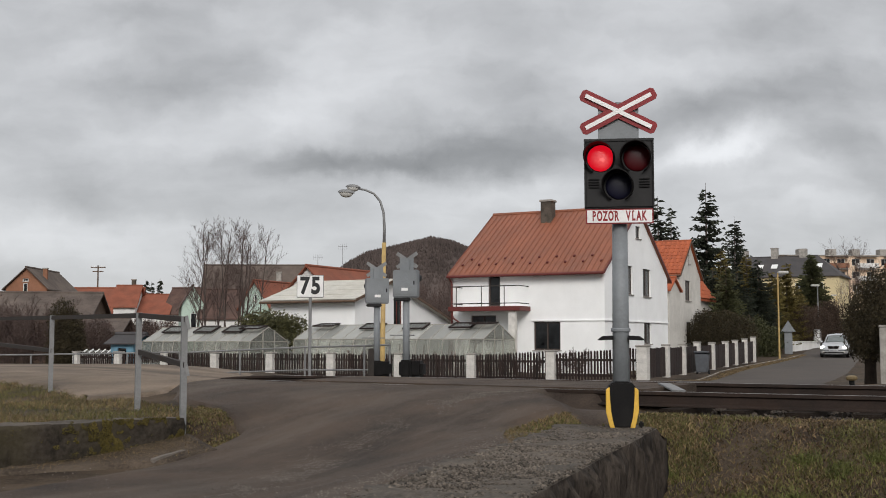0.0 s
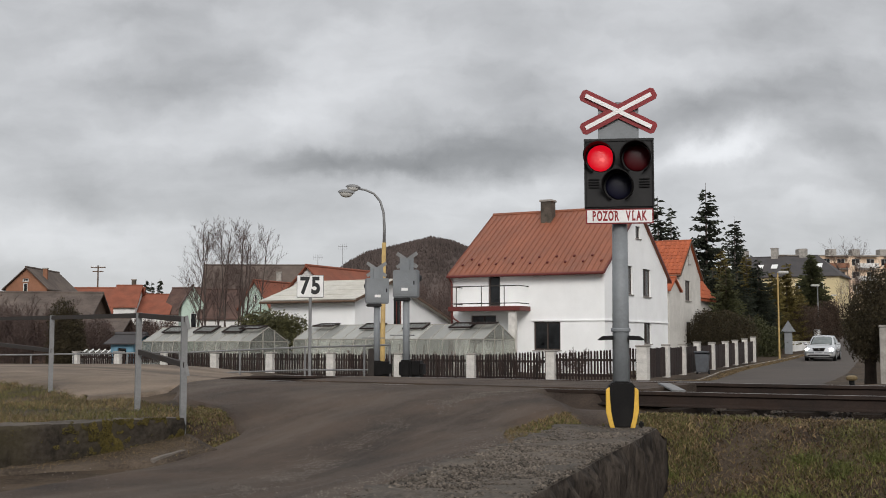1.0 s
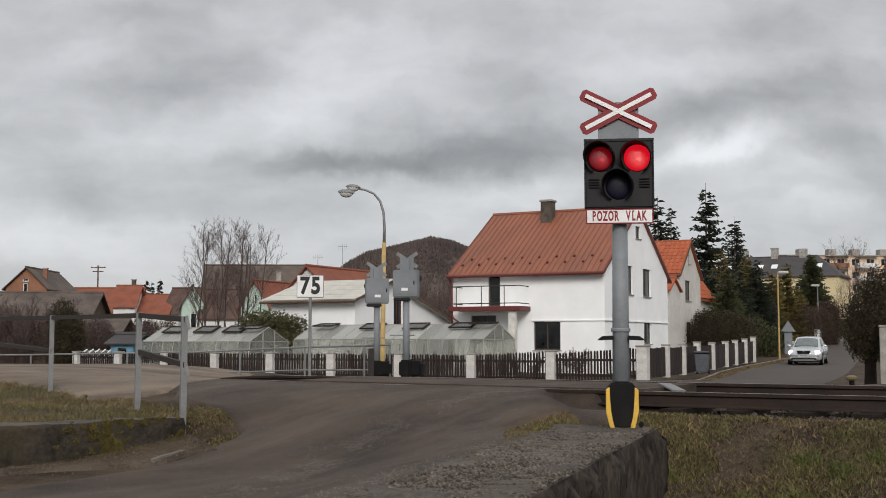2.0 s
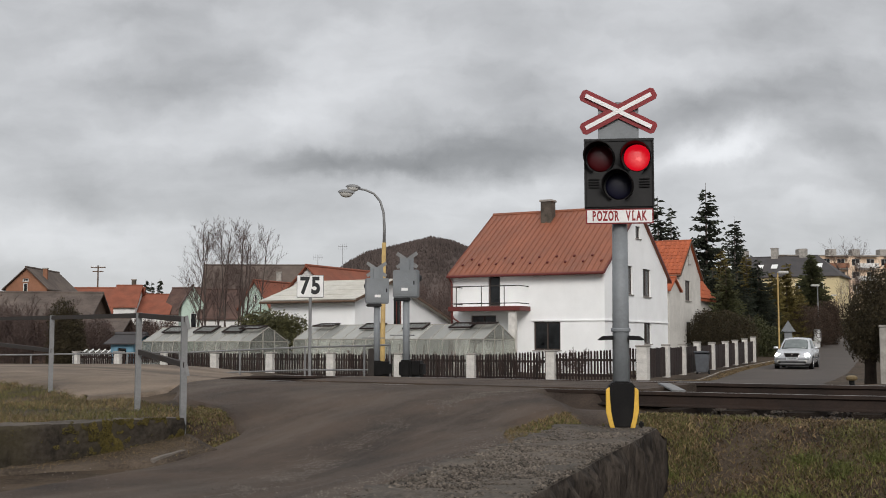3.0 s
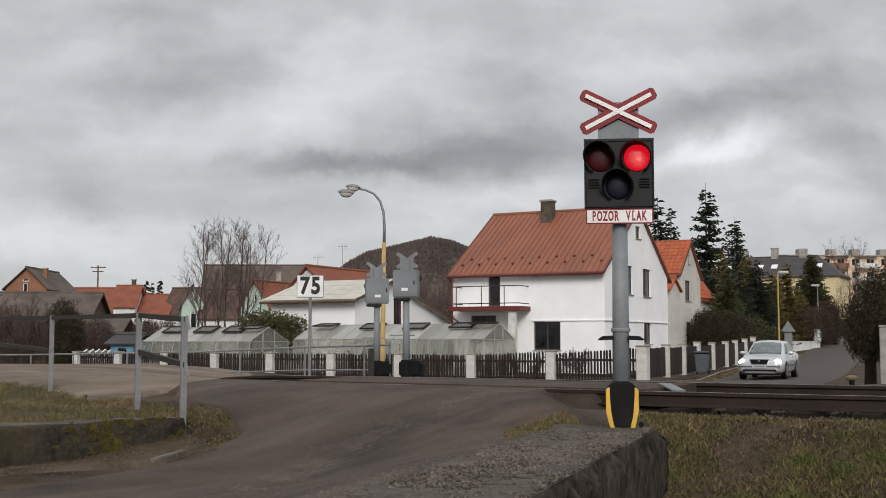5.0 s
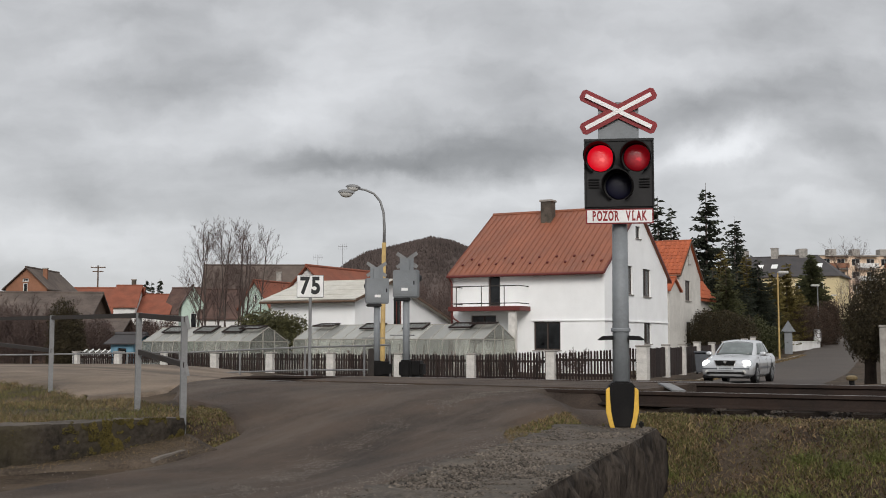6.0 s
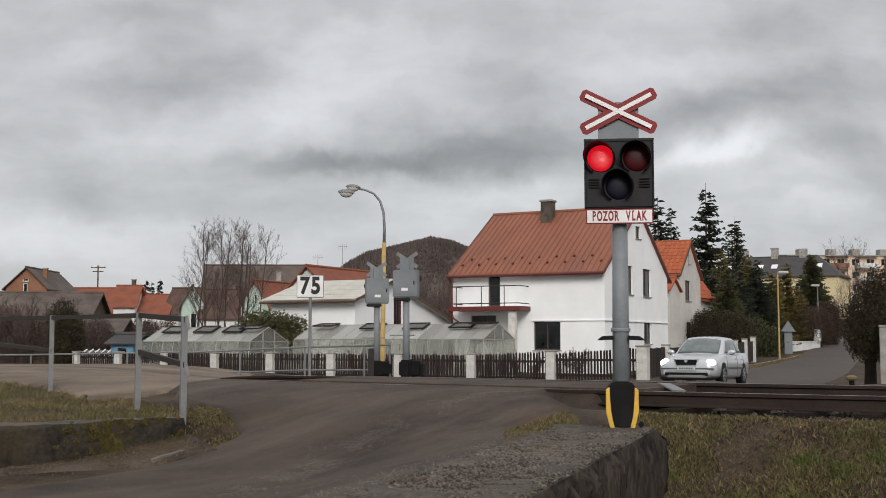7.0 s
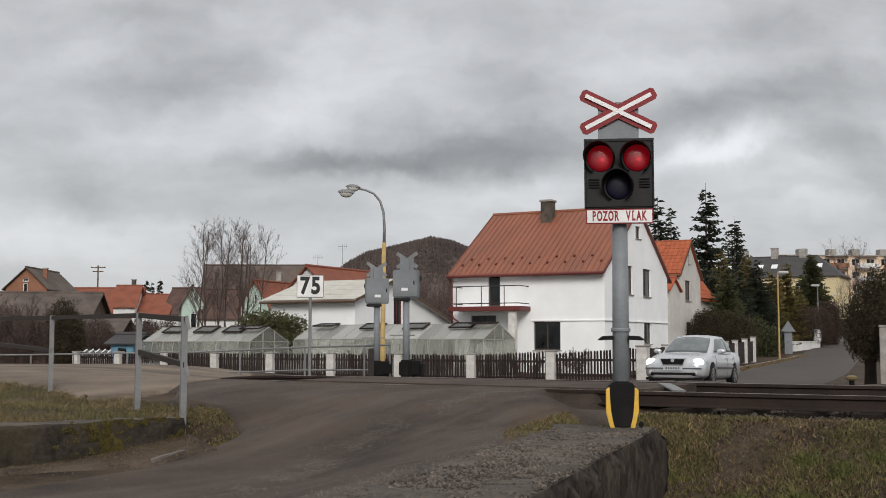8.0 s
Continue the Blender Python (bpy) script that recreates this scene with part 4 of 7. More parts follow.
def house(name, m, lf, lg, ze, zr, apex, wall, roof, label, front=(), gable=(), over=0.35, roof_style="", ze_back=None, frame_mat=None, chimney=None, split=2, trim=None, category="house", group="", thick=0.3, roof_t=0.12, left_gable=(), eave=None, hip=0.0):
    """Local x runs along the front towards the near corner (x = 0), y back along the gable. Ridge along x at y = apex."""
    h = thing(name, m, label, category, group)
    frame_mat = frame_mat or M["frame_dark"]
    zb = ze if ze_back is None else ze_back
    eave = over if eave is None else eave
    k1, k2 = (zr - ze) / apex, (zr - zb) / (lg - apex)
    # front and back walls
    fr = part("wall", thicken(holed_wall(lf, -0.6, ze, [(a + lf, b + lf, c, d) for a, b, c, d in front]), thick), wall, h)
    fr.matrix_basis = pose(-lf, -0.006, 0)
    bk = part("wall", thicken(holed_wall(lf, -0.6, zb, []), thick), wall, h)
    bk.matrix_basis = pose(0, lg + 0.006, 0, 0, 0, 180)
    n1, n2 = Vector((-k1, 0, 1)).normalized(), Vector((k2, 0, 1)).normalized()
    for side, holes, mm in ((0, gable, pose(0, 0, 0, 0, 0, 90)), (1, left_gable, None)):
        planes = [((0, 0, ze - 0.004), n1), ((lg, 0, zb - 0.004), n2)] if not hip else [((0, 0, ze), (0, 0, 1))]
        g = thicken(holed_wall(lg, -0.6, zr, list(holes), planes), thick)
        ob = part("gable_wall", g, wall, h)
        # plane y = 0 of the wall faces outwards; shrink between front and back walls
        if side == 0:
            ob.matrix_basis = pose(0.004, 0, 0, 0, 0, 90)
        else:
            ob.matrix_basis = pose(-lf + thick - 0.004, 0, 0, 0, 0, 90)
    for a, b, c, d in front:
        window_unit(h, pose(a, 0, c), b - a, d - c, frame_mat, split if b - a > 0.8 else 1)
    for a, b, c, d in gable:
        window_unit(h, pose(0.004, a, c, 0, 0, 90), b - a, d - c, frame_mat, split if b - a > 0.8 else 1)
    # roof: two thick slopes with overhang
    ro = new("roof")
    ro.parent = h
    x0, x1 = -lf - over, over
    for ya, za, yb, zb2, sgn, k in ((-eave, ze - k1 * eave, apex, zr, 1, k1), (lg + eave, zb - k2 * eave, apex, zr, -1, k2)):
        bm = bmesh.new()
        vs = []
        for x, xr in ((x0, x0 + hip), (x1, x1 - hip)):
            vs.append([bm.verts.new((x, ya, za)), bm.verts.new((xr, yb, zb2)), bm.verts.new((xr, yb, zb2 + roof_t)), bm.verts.new((x, ya, za + roof_t))])
        for q in range(4):
            bm.faces.new((vs[0][q], vs[0][(q + 1) % 4], vs[1][(q + 1) % 4], vs[1][q]))
        bm.faces.new(vs[0][::-1])
        bm.faces.new(vs[1])
        part("slope", bm, roof, ro)
        slope_len = math.hypot(yb - ya, zb2 - za)
        ang = math.degrees(math.atan2(zb2 - za, yb - ya))
        if roof_style == "seams" and sgn == 1:
            me = link("seam", boxed(-0.010, 0.010, 0, slope_len - 0.02, 0, 0.026), roof)
            x = x0 + 0.04
            while x < x1:
                shared("seam", me, ro, x, ya, za + roof_t / math.cos(radians(ang)) * 0.98, ang)
                x += 0.30
            me = link("snow_guard", boxed(-0.05, 0.05, -0.02, 0.10, 0, 0.09, 0.01), M["trim_red"])
            for row in (0.9, 1.5):
                x = x0 + 0.5 + (row - 0.9) * 0.5
                while x < x1 - 0.3:
                    shared("snow_guard", me, ro, x, ya + row * math.cos(radians(ang)), za + row * math.sin(radians(ang)) + roof_t, ang)
                    x += 0.95
        if roof_style == "courses" and sgn == 1:
            n = int(slope_len / 0.36)
            nx = int((x1 - x0) / 0.30)
            me = link("tile", loop_prism(bmesh.new(), [(0, 0), (0.0, 0.05), (0.09, 0.075), (0.20, 0.045), (0.295, 0.05), (0.295, 0)], 0, 0.375), roof)
            count = 0
            for j in range(n):
                for i in range(nx):
                    shared("tile", me, ro, x0 + i * (x1 - x0) / nx, ya + j * 0.36 * math.cos(radians(ang)), za + j * 0.36 * math.sin(radians(ang)) + roof_t / math.cos(radians(ang)) * 0.9, ang - 3, scale=((x1 - x0) / nx / 0.30, 1, 1))
        if roof_style == "sheets" and sgn == 1:
            n = max(3, int(slope_len / 0.9))
            for j in range(n):
                me = link("sheet", boxed(0, x1 - x0, -0.04, slope_len / n + 0.03, 0.0, 0.03), roof)
                shared("sheet", me, ro, x0, ya + j * (yb - ya) / n, za + j * (zb2 - za) / n + roof_t * 1.15, ang - 1.2)
    if hip:
        for xa, xb in ((x0, x0 + hip), (x1, x1 - hip)):
            bm = bmesh.new()
            za = ze - k1 * eave
            lo = [bm.verts.new(v) for v in ((xa, -eave, za), (xa, lg + eave, za), (xb, apex, zr))]
            hi = [bm.verts.new(v) for v in ((xa, -eave, za + roof_t), (xa, lg + eave, za + roof_t), (xb, apex, zr + roof_t))]
            bm.faces.new(lo)
            bm.faces.new(hi[::-1])
            for q in range(3):
                bm.faces.new((lo[q], lo[(q + 1) % 3], hi[(q + 1) % 3], hi[q]))
            part("hip", bm, roof, ro)
    part("ridge", tubed([(x0 - 0.01 + hip, apex, zr + roof_t * 0.85), (x1 + 0.01 - hip, apex, zr + roof_t * 0.85)], 0.11, 8), roof, ro)
    if trim:
        ya, za = -eave, ze - k1 * eave
        part("gutter", tubed([(x0, ya - 0.06, za + 0.02), (x1, ya - 0.06, za + 0.02)], 0.07, 8), trim, h, "gutter along the eave")
        for x in (x1 + 0.02, x0 - 0.02):
            bm = bmesh.new()
            for yy0, zz0, yy1, zz1 in ((-eave, ze - k1 * eave, apex, zr), (lg + eave, zb - k2 * eave, apex, zr)):
                vs = []
                for dx in (-0.015, 0.015):
                    vs.append([bm.verts.new((x + dx, a, b)) for a, b in ((yy0, zz0 - 0.01), (yy1, zz1 - 0.01), (yy1, zz1 + roof_t + 0.02), (yy0, zz0 + roof_t + 0.02))])
                for q in range(4):
                    bm.faces.new((vs[0][q], vs[0][(q + 1) % 4], vs[1][(q + 1) % 4], vs[1][q]))
                bm.faces.new(vs[0][::-1])
                bm.faces.new(vs[1])
            part("verge_board", bm, trim, ro)
    if chimney:
        cx, cy, cw, zt, cm = chimney
        zz = (zr - abs(cy - apex) * (k1 if cy < apex else k2))
        ch = part("chimney", boxed(cx - cw / 2, cx + cw / 2, cy - cw / 2, cy + cw / 2, zz - 0.3, zt, 0.02), cm, ro, "weathered chimney")
        part("cap", boxed(cx - cw / 2 - 0.06, cx + cw / 2 + 0.06, cy - cw / 2 - 0.06, cy + cw / 2 + 0.06, zt + 0.002, zt + 0.12, 0.02), M["concrete"], ch)
    return h


AX = -27.4  # the houses along the street stand square to it


def build_white_house():
    zg = -1.05
    up = lambda z: z - zg
    h = house("house", pose(7.84, 56.0, zg, 0, 0, AX), 8.25, 10.6, up(4.08), up(7.50), 5.3, M["render_white"], M["roof_red"],
              "white plastered house with a rust-red sheet metal roof and a balcony",
              front=[(-3.73, -2.31, up(0.10), up(1.50)), (-6.22, -5.57, up(2.32), up(3.90)), (-7.2, -5.8, up(0.5), up(1.85))],
              gable=[(3.3, 4.35, up(2.95), up(4.42)), (6.1, 7.45, up(2.92), up(4.40)), (6.2, 7.45, up(0.40), up(1.52)), (4.95, 5.75, up(5.95), up(6.6))],
              over=0.12, eave=0.40, roof_style="seams", trim=M["trim_red"], chimney=(-4.75, 4.5, 0.62, up(8.05), M["stone"]))
    # projecting band between the storeys
    part("ledge", boxed(-3.85, 0.05, -0.06, 0.0, up(1.53), up(1.60), 0.01), M["render_white"], h)
    part("ledge", boxed(0.005, 0.065, -0.06, 10.6, up(1.53), up(1.60), 0.01), M["render_white"], h)
    # balcony
    b = new("balcony")
    b.parent = h
    part("slab", boxed(-7.75, -3.95, -1.35, -0.01, up(2.06), up(2.24), 0.01), M["render_old"], b)
    part("edge", boxed(-7.8, -3.90, -1.42, -1.352, up(2.04), up(2.27), 0.01), M["trim_red"], b, "dark red edge board")
    part("edge", boxed(-3.945, -3.89, -1.35, -0.01, up(2.04), up(2.27), 0.01), M["trim_red"], b)
    part("pier", boxed(-4.55, -4.2, -1.28, -0.95, -0.1, up(2.055), 0.015), M["pier"], b, "square whitewashed balcony pier")
    for z in (2.42, 3.28):
        part("rail", tubed([(-7.7, -1.3, up(z)), (-4.0, -1.3, up(z))], 0.024, 6), M["rustrail"], b)
        part("rail", tubed([(-4.0, -1.3, up(z)), (-4.0, -0.01, up(z))], 0.024, 6), M["rustrail"], b)
        part("rail", tubed([(-7.7, -1.3, up(z)), (-7.7, -0.01, up(z))], 0.024, 6), M["rustrail"], b)
    for x, y in ((-7.4, -1.3), (-6.0, -1.3), (-4.75, -1.3)):
        part("post", tubed([(x, y, up(2.26)), (x, y, up(3.30))], 0.024, 6), M["rustrail"], b)
    # downpipes
    part("downpipe", tubed([(-8.28, -0.4, up(3.8)), (-8.26, -0.12, up(3.55)), (-8.24, -0.1, up(-0.9))], 0.055, 8), M["trim_red"], h, "dark red downpipe")
    part("downpipe", tubed([(-7.7, -1.3, up(2.05)), (-7.6, -1.25, up(1.7)), (-7.3, -1.2, up(1.5)), (-7.28, -1.2, up(0.2))], 0.05, 8), M["trim_red"], h)
    return h


build_white_house()


def build_grey_house():
    zg = -0.85
    up = lambda z: z - zg
    house("house", pose(14.33, 70.0, zg, 0, 0, AX), 5.0, 4.9, up(4.62), up(6.70), 2.4, M["render_grey"], M["roof_orange"],
          "narrow grey plastered house with an orange tiled roof",
          gable=[(1.35, 2.55, up(3.05), up(4.30)), (1.5, 2.7, up(0.4), up(1.75)), (2.1, 2.5, up(5.35), up(5.95))],
          over=0.15, eave=0.15, roof_style="courses", trim=M["timber"], frame_mat=M["frame_dark"], ze_back=up(4.55))
    house("annex", pose(18.68, 80.1, zg, 0, 0, AX + 90), 5.6, 2.6, up(3.55), up(5.3), 1.3, M["render_grey"], M["roof_orange"],
          "low grey wing with an orange tiled roof beside the house", over=0.15, eave=0.25, category="annex", roof_style="courses", thick=0.15)
    f = house("house", pose(13.0, 66.4, zg, 0, 0, AX), 2.4, 2.2, up(3.5), up(4.15), 1.0, M["render_grey"], M["roof_orange"],
              "grey plastered porch wing with a small orange tiled roof", over=0.15, category="porch")


build_grey_house()


def build_shed():
    zg = -1.1
    up = lambda z: z - zg
    house("outbuilding", pose(-4.74, 62.0, zg, 0, 0, AX), 5.5, 11.0, up(2.80), up(3.84), 3.5, M["render_white"], M["roof_light"],
          "white plastered outbuilding with a pale fibre cement roof", gable=[(4.2, 5.2, up(1.2), up(3.1))], over=0.35, eave=0.5, roof_style="sheets", ze_back=up(1.7),
          frame_mat=M["wood_red"], trim=M["timber"], category="outbuilding")
    part_ob = part("ivy", leaf_cloud([(-9.6, 62.6, 1.2, 1.4, 0.6, 1.0), (-8.8, 62.1, 0.9, 1.2, 0.5, 1.2), (-8.0, 62.2, 1.3, 0.8, 0.4, 0.7), (-10.5, 63.0, 0.7, 0.9, 0.5, 1.3)], 13000, 0.075, 5), M["ivy"])
    tagged(part_ob, "brownish green ivy over the side of the outbuilding", "ivy", kind="stuff")


def leaf_cloud(blobs, n, size, seed, flat=0.5):
    """Many small leaf clumps inside ellipsoids (x, y, z, rx, ry, rz)."""
    rng = random.Random(seed)
    vol = [b[3] * b[4] * b[5] for b in blobs]
    verts, faces = [], []
    bm = bmesh.new()
    for i in range(n):
        b = rng.choices(blobs, vol)[0]
        while True:
            p = Vector((rng.uniform(-1, 1), rng.uniform(-1, 1), rng.uniform(-1, 1)))
            if 0.25 < p.length < 1:
                break
        p = p * (1 + 0.35 * noise.noise(p * 2.2 + Vector((seed, i % 2, 0))))
        c = Vector((b[0] + p.x * b[3], b[1] + p.y * b[4], b[2] + p.z * b[5]))
        s = size * rng.uniform(0.5, 1.3)
        a = Vector((rng.gauss(0, 1), rng.gauss(0, 1), rng.gauss(0, 1))).normalized()
        o = a.orthogonal().normalized()
        q = a.cross(o)
        vs = [bm.verts.new(c + v) for v in (o * s, q * s * flat, -o * s * 0.9, -q * s * flat)]
        bm.faces.new(vs)
    return bm


build_shed()

# village behind the gardens


def village(label, px, wall, roof, turn, lf, lg, ze, zr, front=(), gable=(), chimney=None, over=0.3, category="house", frame_mat=None, **k):
    x, y, zg = px
    h = house("house", pose(x, y, zg, 0, 0, turn), lf, lg, ze, zr, lg / 2, M[wall], M[roof], label, front, gable, over=over, chimney=chimney, category=category, frame_mat=frame_mat or M["frame_white"], **k)
    return h


def build_village():
    village("house with a gable to the gardens and a weathered brown roof", (-11.60, 80.0, -1.0), "render_old", "roof_terra", AX - 90, 8.5, 5.4, 4.0, 6.6)
    # pale green twin gables
    village("pale green gabled house with a brown roof", (-25.34, 112.0, -0.9), "render_green", "roof_brown", -75, 7, 2.15, 5.0, 6.8, gable=[(0.85, 1.45, 2.6, 4.2)])
    village("pale green gabled house with a red roof", (-17.48, 100.0, -0.9), "render_green", "roof_terra", AX - 85, 7, 2.8, 4.5, 6.6, gable=[(0.6, 1.25, 2.4, 3.9), (1.25, 1.55, 4.9, 5.5)])
    village("red-roofed house among the gardens", (-13.80, 118.0, -0.5), "render_old", "roof_terra", 4, 5.0, 6, 4.5, 7.0, chimney=(-3.2, 3, 0.5, 8.2, M["concrete"]))
    village("long barn with a dark brown roof", (-16.76, 135.0, -0.4), "render_old", "roof_grey", 2, 11.5, 8, 5.0, 10.0)
    # orange roofs
    village("white house with a bright orange tiled roof and a dormer", (-34.04, 128.0, -0.5), "render_old", "roof_terra", 3, 7.4, 7, 4.3, 7.0, front=[(-6.8, -5.9, 2.6, 3.6), (-4.2, -2.0, 2.9, 4.1)], chimney=(-1.0, 3.5, 0.45, 8.0, M["stone"]))
    village("small house with an orange roof and skylights", (-29.11, 122.0, -0.5), "render_old", "roof_terra", 2, 3.2, 6, 4.0, 6.0, front=[(-2.6, -1.8, 2.0, 3.2)])
    village("low barn with a weathered grey-brown roof", (-23.3, 76.0, -1.0), "timber", "roof_grey", 6, 9.5, 7, 3.2, 4.75)
    village("low shed with a brown felt roof among the gardens", (-19.05, 68.0, -1.1), "timber", "roof_grey", 4, 2.6, 4, 2.2, 2.9)
    village("orange-roofed front wing with a pale yellow wall", (-32.29, 121.0, -0.5), "render_old", "roof_terra", 3, 2.2, 5, 4.8, 6.9)
    village("dark-roofed house beside the birches", (-26.65, 122.0, -0.7), "render_old", "roof_brown", -12, 3.0, 5, 4.3, 6.9)
    village("pale cottage with a brown roof between the gables", (-19.31, 112.0, -0.7), "render_old", "roof_brown", 3, 4.2, 6, 3.6, 6.3)
    village("orange brick house with a dark roof and small windows", (-42.45, 112.0, -0.6), "brick", "roof_grey", -90, 9.0, 4.0, 6.35, 8.25, gable=[(1.6, 2.2, 6.95, 7.25), (1.65, 2.1, 5.9, 6.8)], chimney=(-2.5, 2.95, 0.4, 8.3, M["brick"]))
    # yellow block and flats at the end of the street
    zg = 3.0
    yellow = village("yellow three-storey building with a dark hipped roof and skylights", (51.56, 150.0, zg), "render_yellow", "roof_dark", -27, 17, 9, 6.2, 9.0,
            front=[(-16 + 2.6 * i, -15 + 2.6 * i, 3.9, 5.3) for i in range(6)] + [(-16 + 2.6 * i, -15 + 2.6 * i, 0.9, 2.3) for i in range(6)], gable=[(2.0, 3.0, 3.9, 5.3), (5.6, 6.6, 3.9, 5.3)], chimney=(-9, 4.5, 0.9, 10.2, M["concrete"]), hip=3.6)
    for x, w in ((-13.0, 0.8), (-5.2, 1.0)):
        part("chimney", boxed(x - w / 2, x + w / 2, 4.1, 4.9, 8.4, 10.1, 0.03), M["concrete"], yellow, "pale chimney")
    for i, x in enumerate((-14.5, -10.5, -8.6, -4.2, -2.8)):
        sk = part("skylight", boxed(-0.4, 0.4, -0.55, 0.55, 0.0, 0.08), M["frame_white"], yellow, "pale roof window")
        sk.matrix_basis = pose(x, 2.0, 6.2 + 0.622 * 2.0 + 0.14, math.degrees(math.atan(0.622)))
    flats = [(-27 + 3.4 * i, -25.2 + 3.4 * i, 10.6 - 2.9 * j, 12.1 - 2.9 * j) for i in range(8) for j in range(3)]
    block = village("peach coloured block of flats with a flat roof", (105.37, 260.0, 7.0), "render_peach", "concrete", 4, 28, 11, 12.8, 13.2, front=flats, over=0.4, category="block of flats")
    for i in range(4):
        for j in range(3):
            x, z = -26.3 + 6.8 * i, 10.0 - 2.9 * j
            part("balcony", boxed(x, x + 5.0, -1.3, -0.02, z, z + 1.05, 0.03), M["brick"] if i % 2 else M["render_old"], block, "balcony with a solid parapet")
            part("balcony_slab", boxed(x - 0.1, x + 5.1, -1.4, -0.02, z + 2.55, z + 2.7, 0.02), M["concrete"], block)
    for x in (-24.0, -17.0, -11.5, -5.0):
        part("roof_hut", boxed(x, x + 1.8, 4.0, 6.2, 13.1, 14.6, 0.05), M["concrete"], block, "small grey lift hut on the flat roof")


build_village()


def build_antennas():
    for px, y, top, low in ((562, 84, 452, 500), (606, 86, 433, 500)):
        x = (px - 784) / 2042 * y
        zt, zl = 0.52 + (605 - top) * y / 2042, 0.52 + (605 - low) * y / 2042
        a = thing("roof_antenna", pose(x, y, zl), "thin grey television antenna on a roof mast", "antenna", "roof antennas")
        part("mast", tubed([(0, 0, -0.6), (0, 0, zt - zl)], 0.018, 6), M["galv"], a)
        part("boom", tubed([(-0.35, 0, zt - zl - 0.15), (0.35, 0, zt - zl - 0.15)], 0.012, 5), M["galv"], a)
        for i in range(5):
            part("element", tubed([(-0.3 + i * 0.15, 0, zt - zl - 0.38), (-0.3 + i * 0.15, 0, zt - zl + 0.06)], 0.008, 4), M["galv"], a)


build_antennas()

# ---- gardens: fences and greenhouses ----


def build_fences():
    bm = boxed(-0.155, 0.155, -0.155, 0.155, 0, 1.22)
    for i in range(15):
        z = i * 0.0813
        for sx in (-1, 1):
            k = 0.06 if i % 2 else -0.06
            box(bm, -0.17, k - 0.006, sx * 0.162 - 0.010, sx * 0.162 + 0.010, z + 0.006, z + 0.075)
            box(bm, k + 0.006, 0.17, sx * 0.162 - 0.010, sx * 0.162 + 0.010, z + 0.006, z + 0.075)
            box(bm, sx * 0.162 - 0.0105, sx * 0.162 + 0.0105, -0.151, 0.151, z + 0.006, z + 0.075)
    pier_me = link("pier", bm, M["pier"])
    cap_me = link("cap", boxed(-0.21, 0.21, -0.21, 0.21, 1.222, 1.29, 0.02), M["concrete"])
    slat_me = link("slat", loop_prism(bmesh.new(), [(-0.045, 0), (0.045, 0), (0.045, 1.0), (0.02, 1.05), (-0.02, 1.05), (-0.045, 1.0)], -0.012, 0.012), M["wood_dark"])

    garden_fence = thing("fence", pose(0, 0, 0), "dark-stained wooden slat fence between pale piers before the gardens", "fence")
    street_fence = thing("fence", pose(0, 0, 0), "dark brown close-boarded fence between pale piers along the street", "fence")

    def pier(owner, x, y, z, s=1.0, thin=1.0):
        p = shared("pier", pier_me, owner, x, y, z, rz=AX, scale=(thin, thin, s))
        shared("cap", cap_me, p)

    def panel(owner, a, b, h0, h1, pitch, solid=False):
        a, b = Vector(a), Vector(b)
        d = b - a
        length = Vector((d.x, d.y)).length
        f = new("panel")
        f.parent = owner
        f.matrix_basis = Matrix.Translation(a) @ pose(0, 0, 0, 0, 0, math.degrees(math.atan2(d.y, d.x)))
        for z in (0.22, h0 * 0.78):
            part("rail", boxed(0.15, length - 0.15, 0.014, 0.06, z, z + 0.09), M["wood_dark"], f)
        n = max(2, int((length - 0.4) / pitch))
        for i in range(n):
            t = i / (n - 1)
            x = 0.25 + (length - 0.5) * t
            h = h0 + (h1 - h0) * t + random.uniform(-0.02, 0.02)
            shared("slat", slat_me, f, x, random.uniform(-0.004, 0.004), d.z * t + 0.05, 0, random.uniform(-1.2, 1.2), 0, ((2.1 if solid else 0.85), 1, h / 1.05))

    garden = [(140, 57.0), (213, 55.6), (295, 54.3), (383, 52.0), (481, 50.6), (588, 49.2), (707, 47.6), (835, 45.9), (975, 44.0)]
    pts = []
    for px, y in garden:
        x = (px - 784) / 2042 * y
        z = -1.14 if px < 900 else -1.0
        pts.append((x, y, z))
        pier(garden_fence, x, y, z, 0.93)
    corner = (7.25, 42.0, -0.87)
    pier(garden_fence, *corner, 0.98, 1.15)
    for i, (a, b) in enumerate(zip(pts, pts[1:])):
        panel(garden_fence, a, b, 1.10, 1.10, 0.122)
    panel(garden_fence, pts[-1], corner, 1.02, 1.12, 0.125)
    last = corner
    for px, y, zb, s in ((1177, 45.2, -0.87, 1.0), (1206, 48, -0.86, 1.0), (1232, 50.9, -0.83, 1.05), (1258, 54, -0.79, 1.0), (1282, 57.4, -0.74, 1.0), (1299, 60, -0.70, 1.02), (1316, 62.8, -0.66, 1.05), (1331, 65.6, -0.64, 1.12)):
        p = ((px - 784) / 2042 * y, y, zb)
        pier(street_fence, *p, s, 0.75)
        panel(street_fence, last, p, 1.10, 1.12, 0.20, True)
        last = p


build_fences()


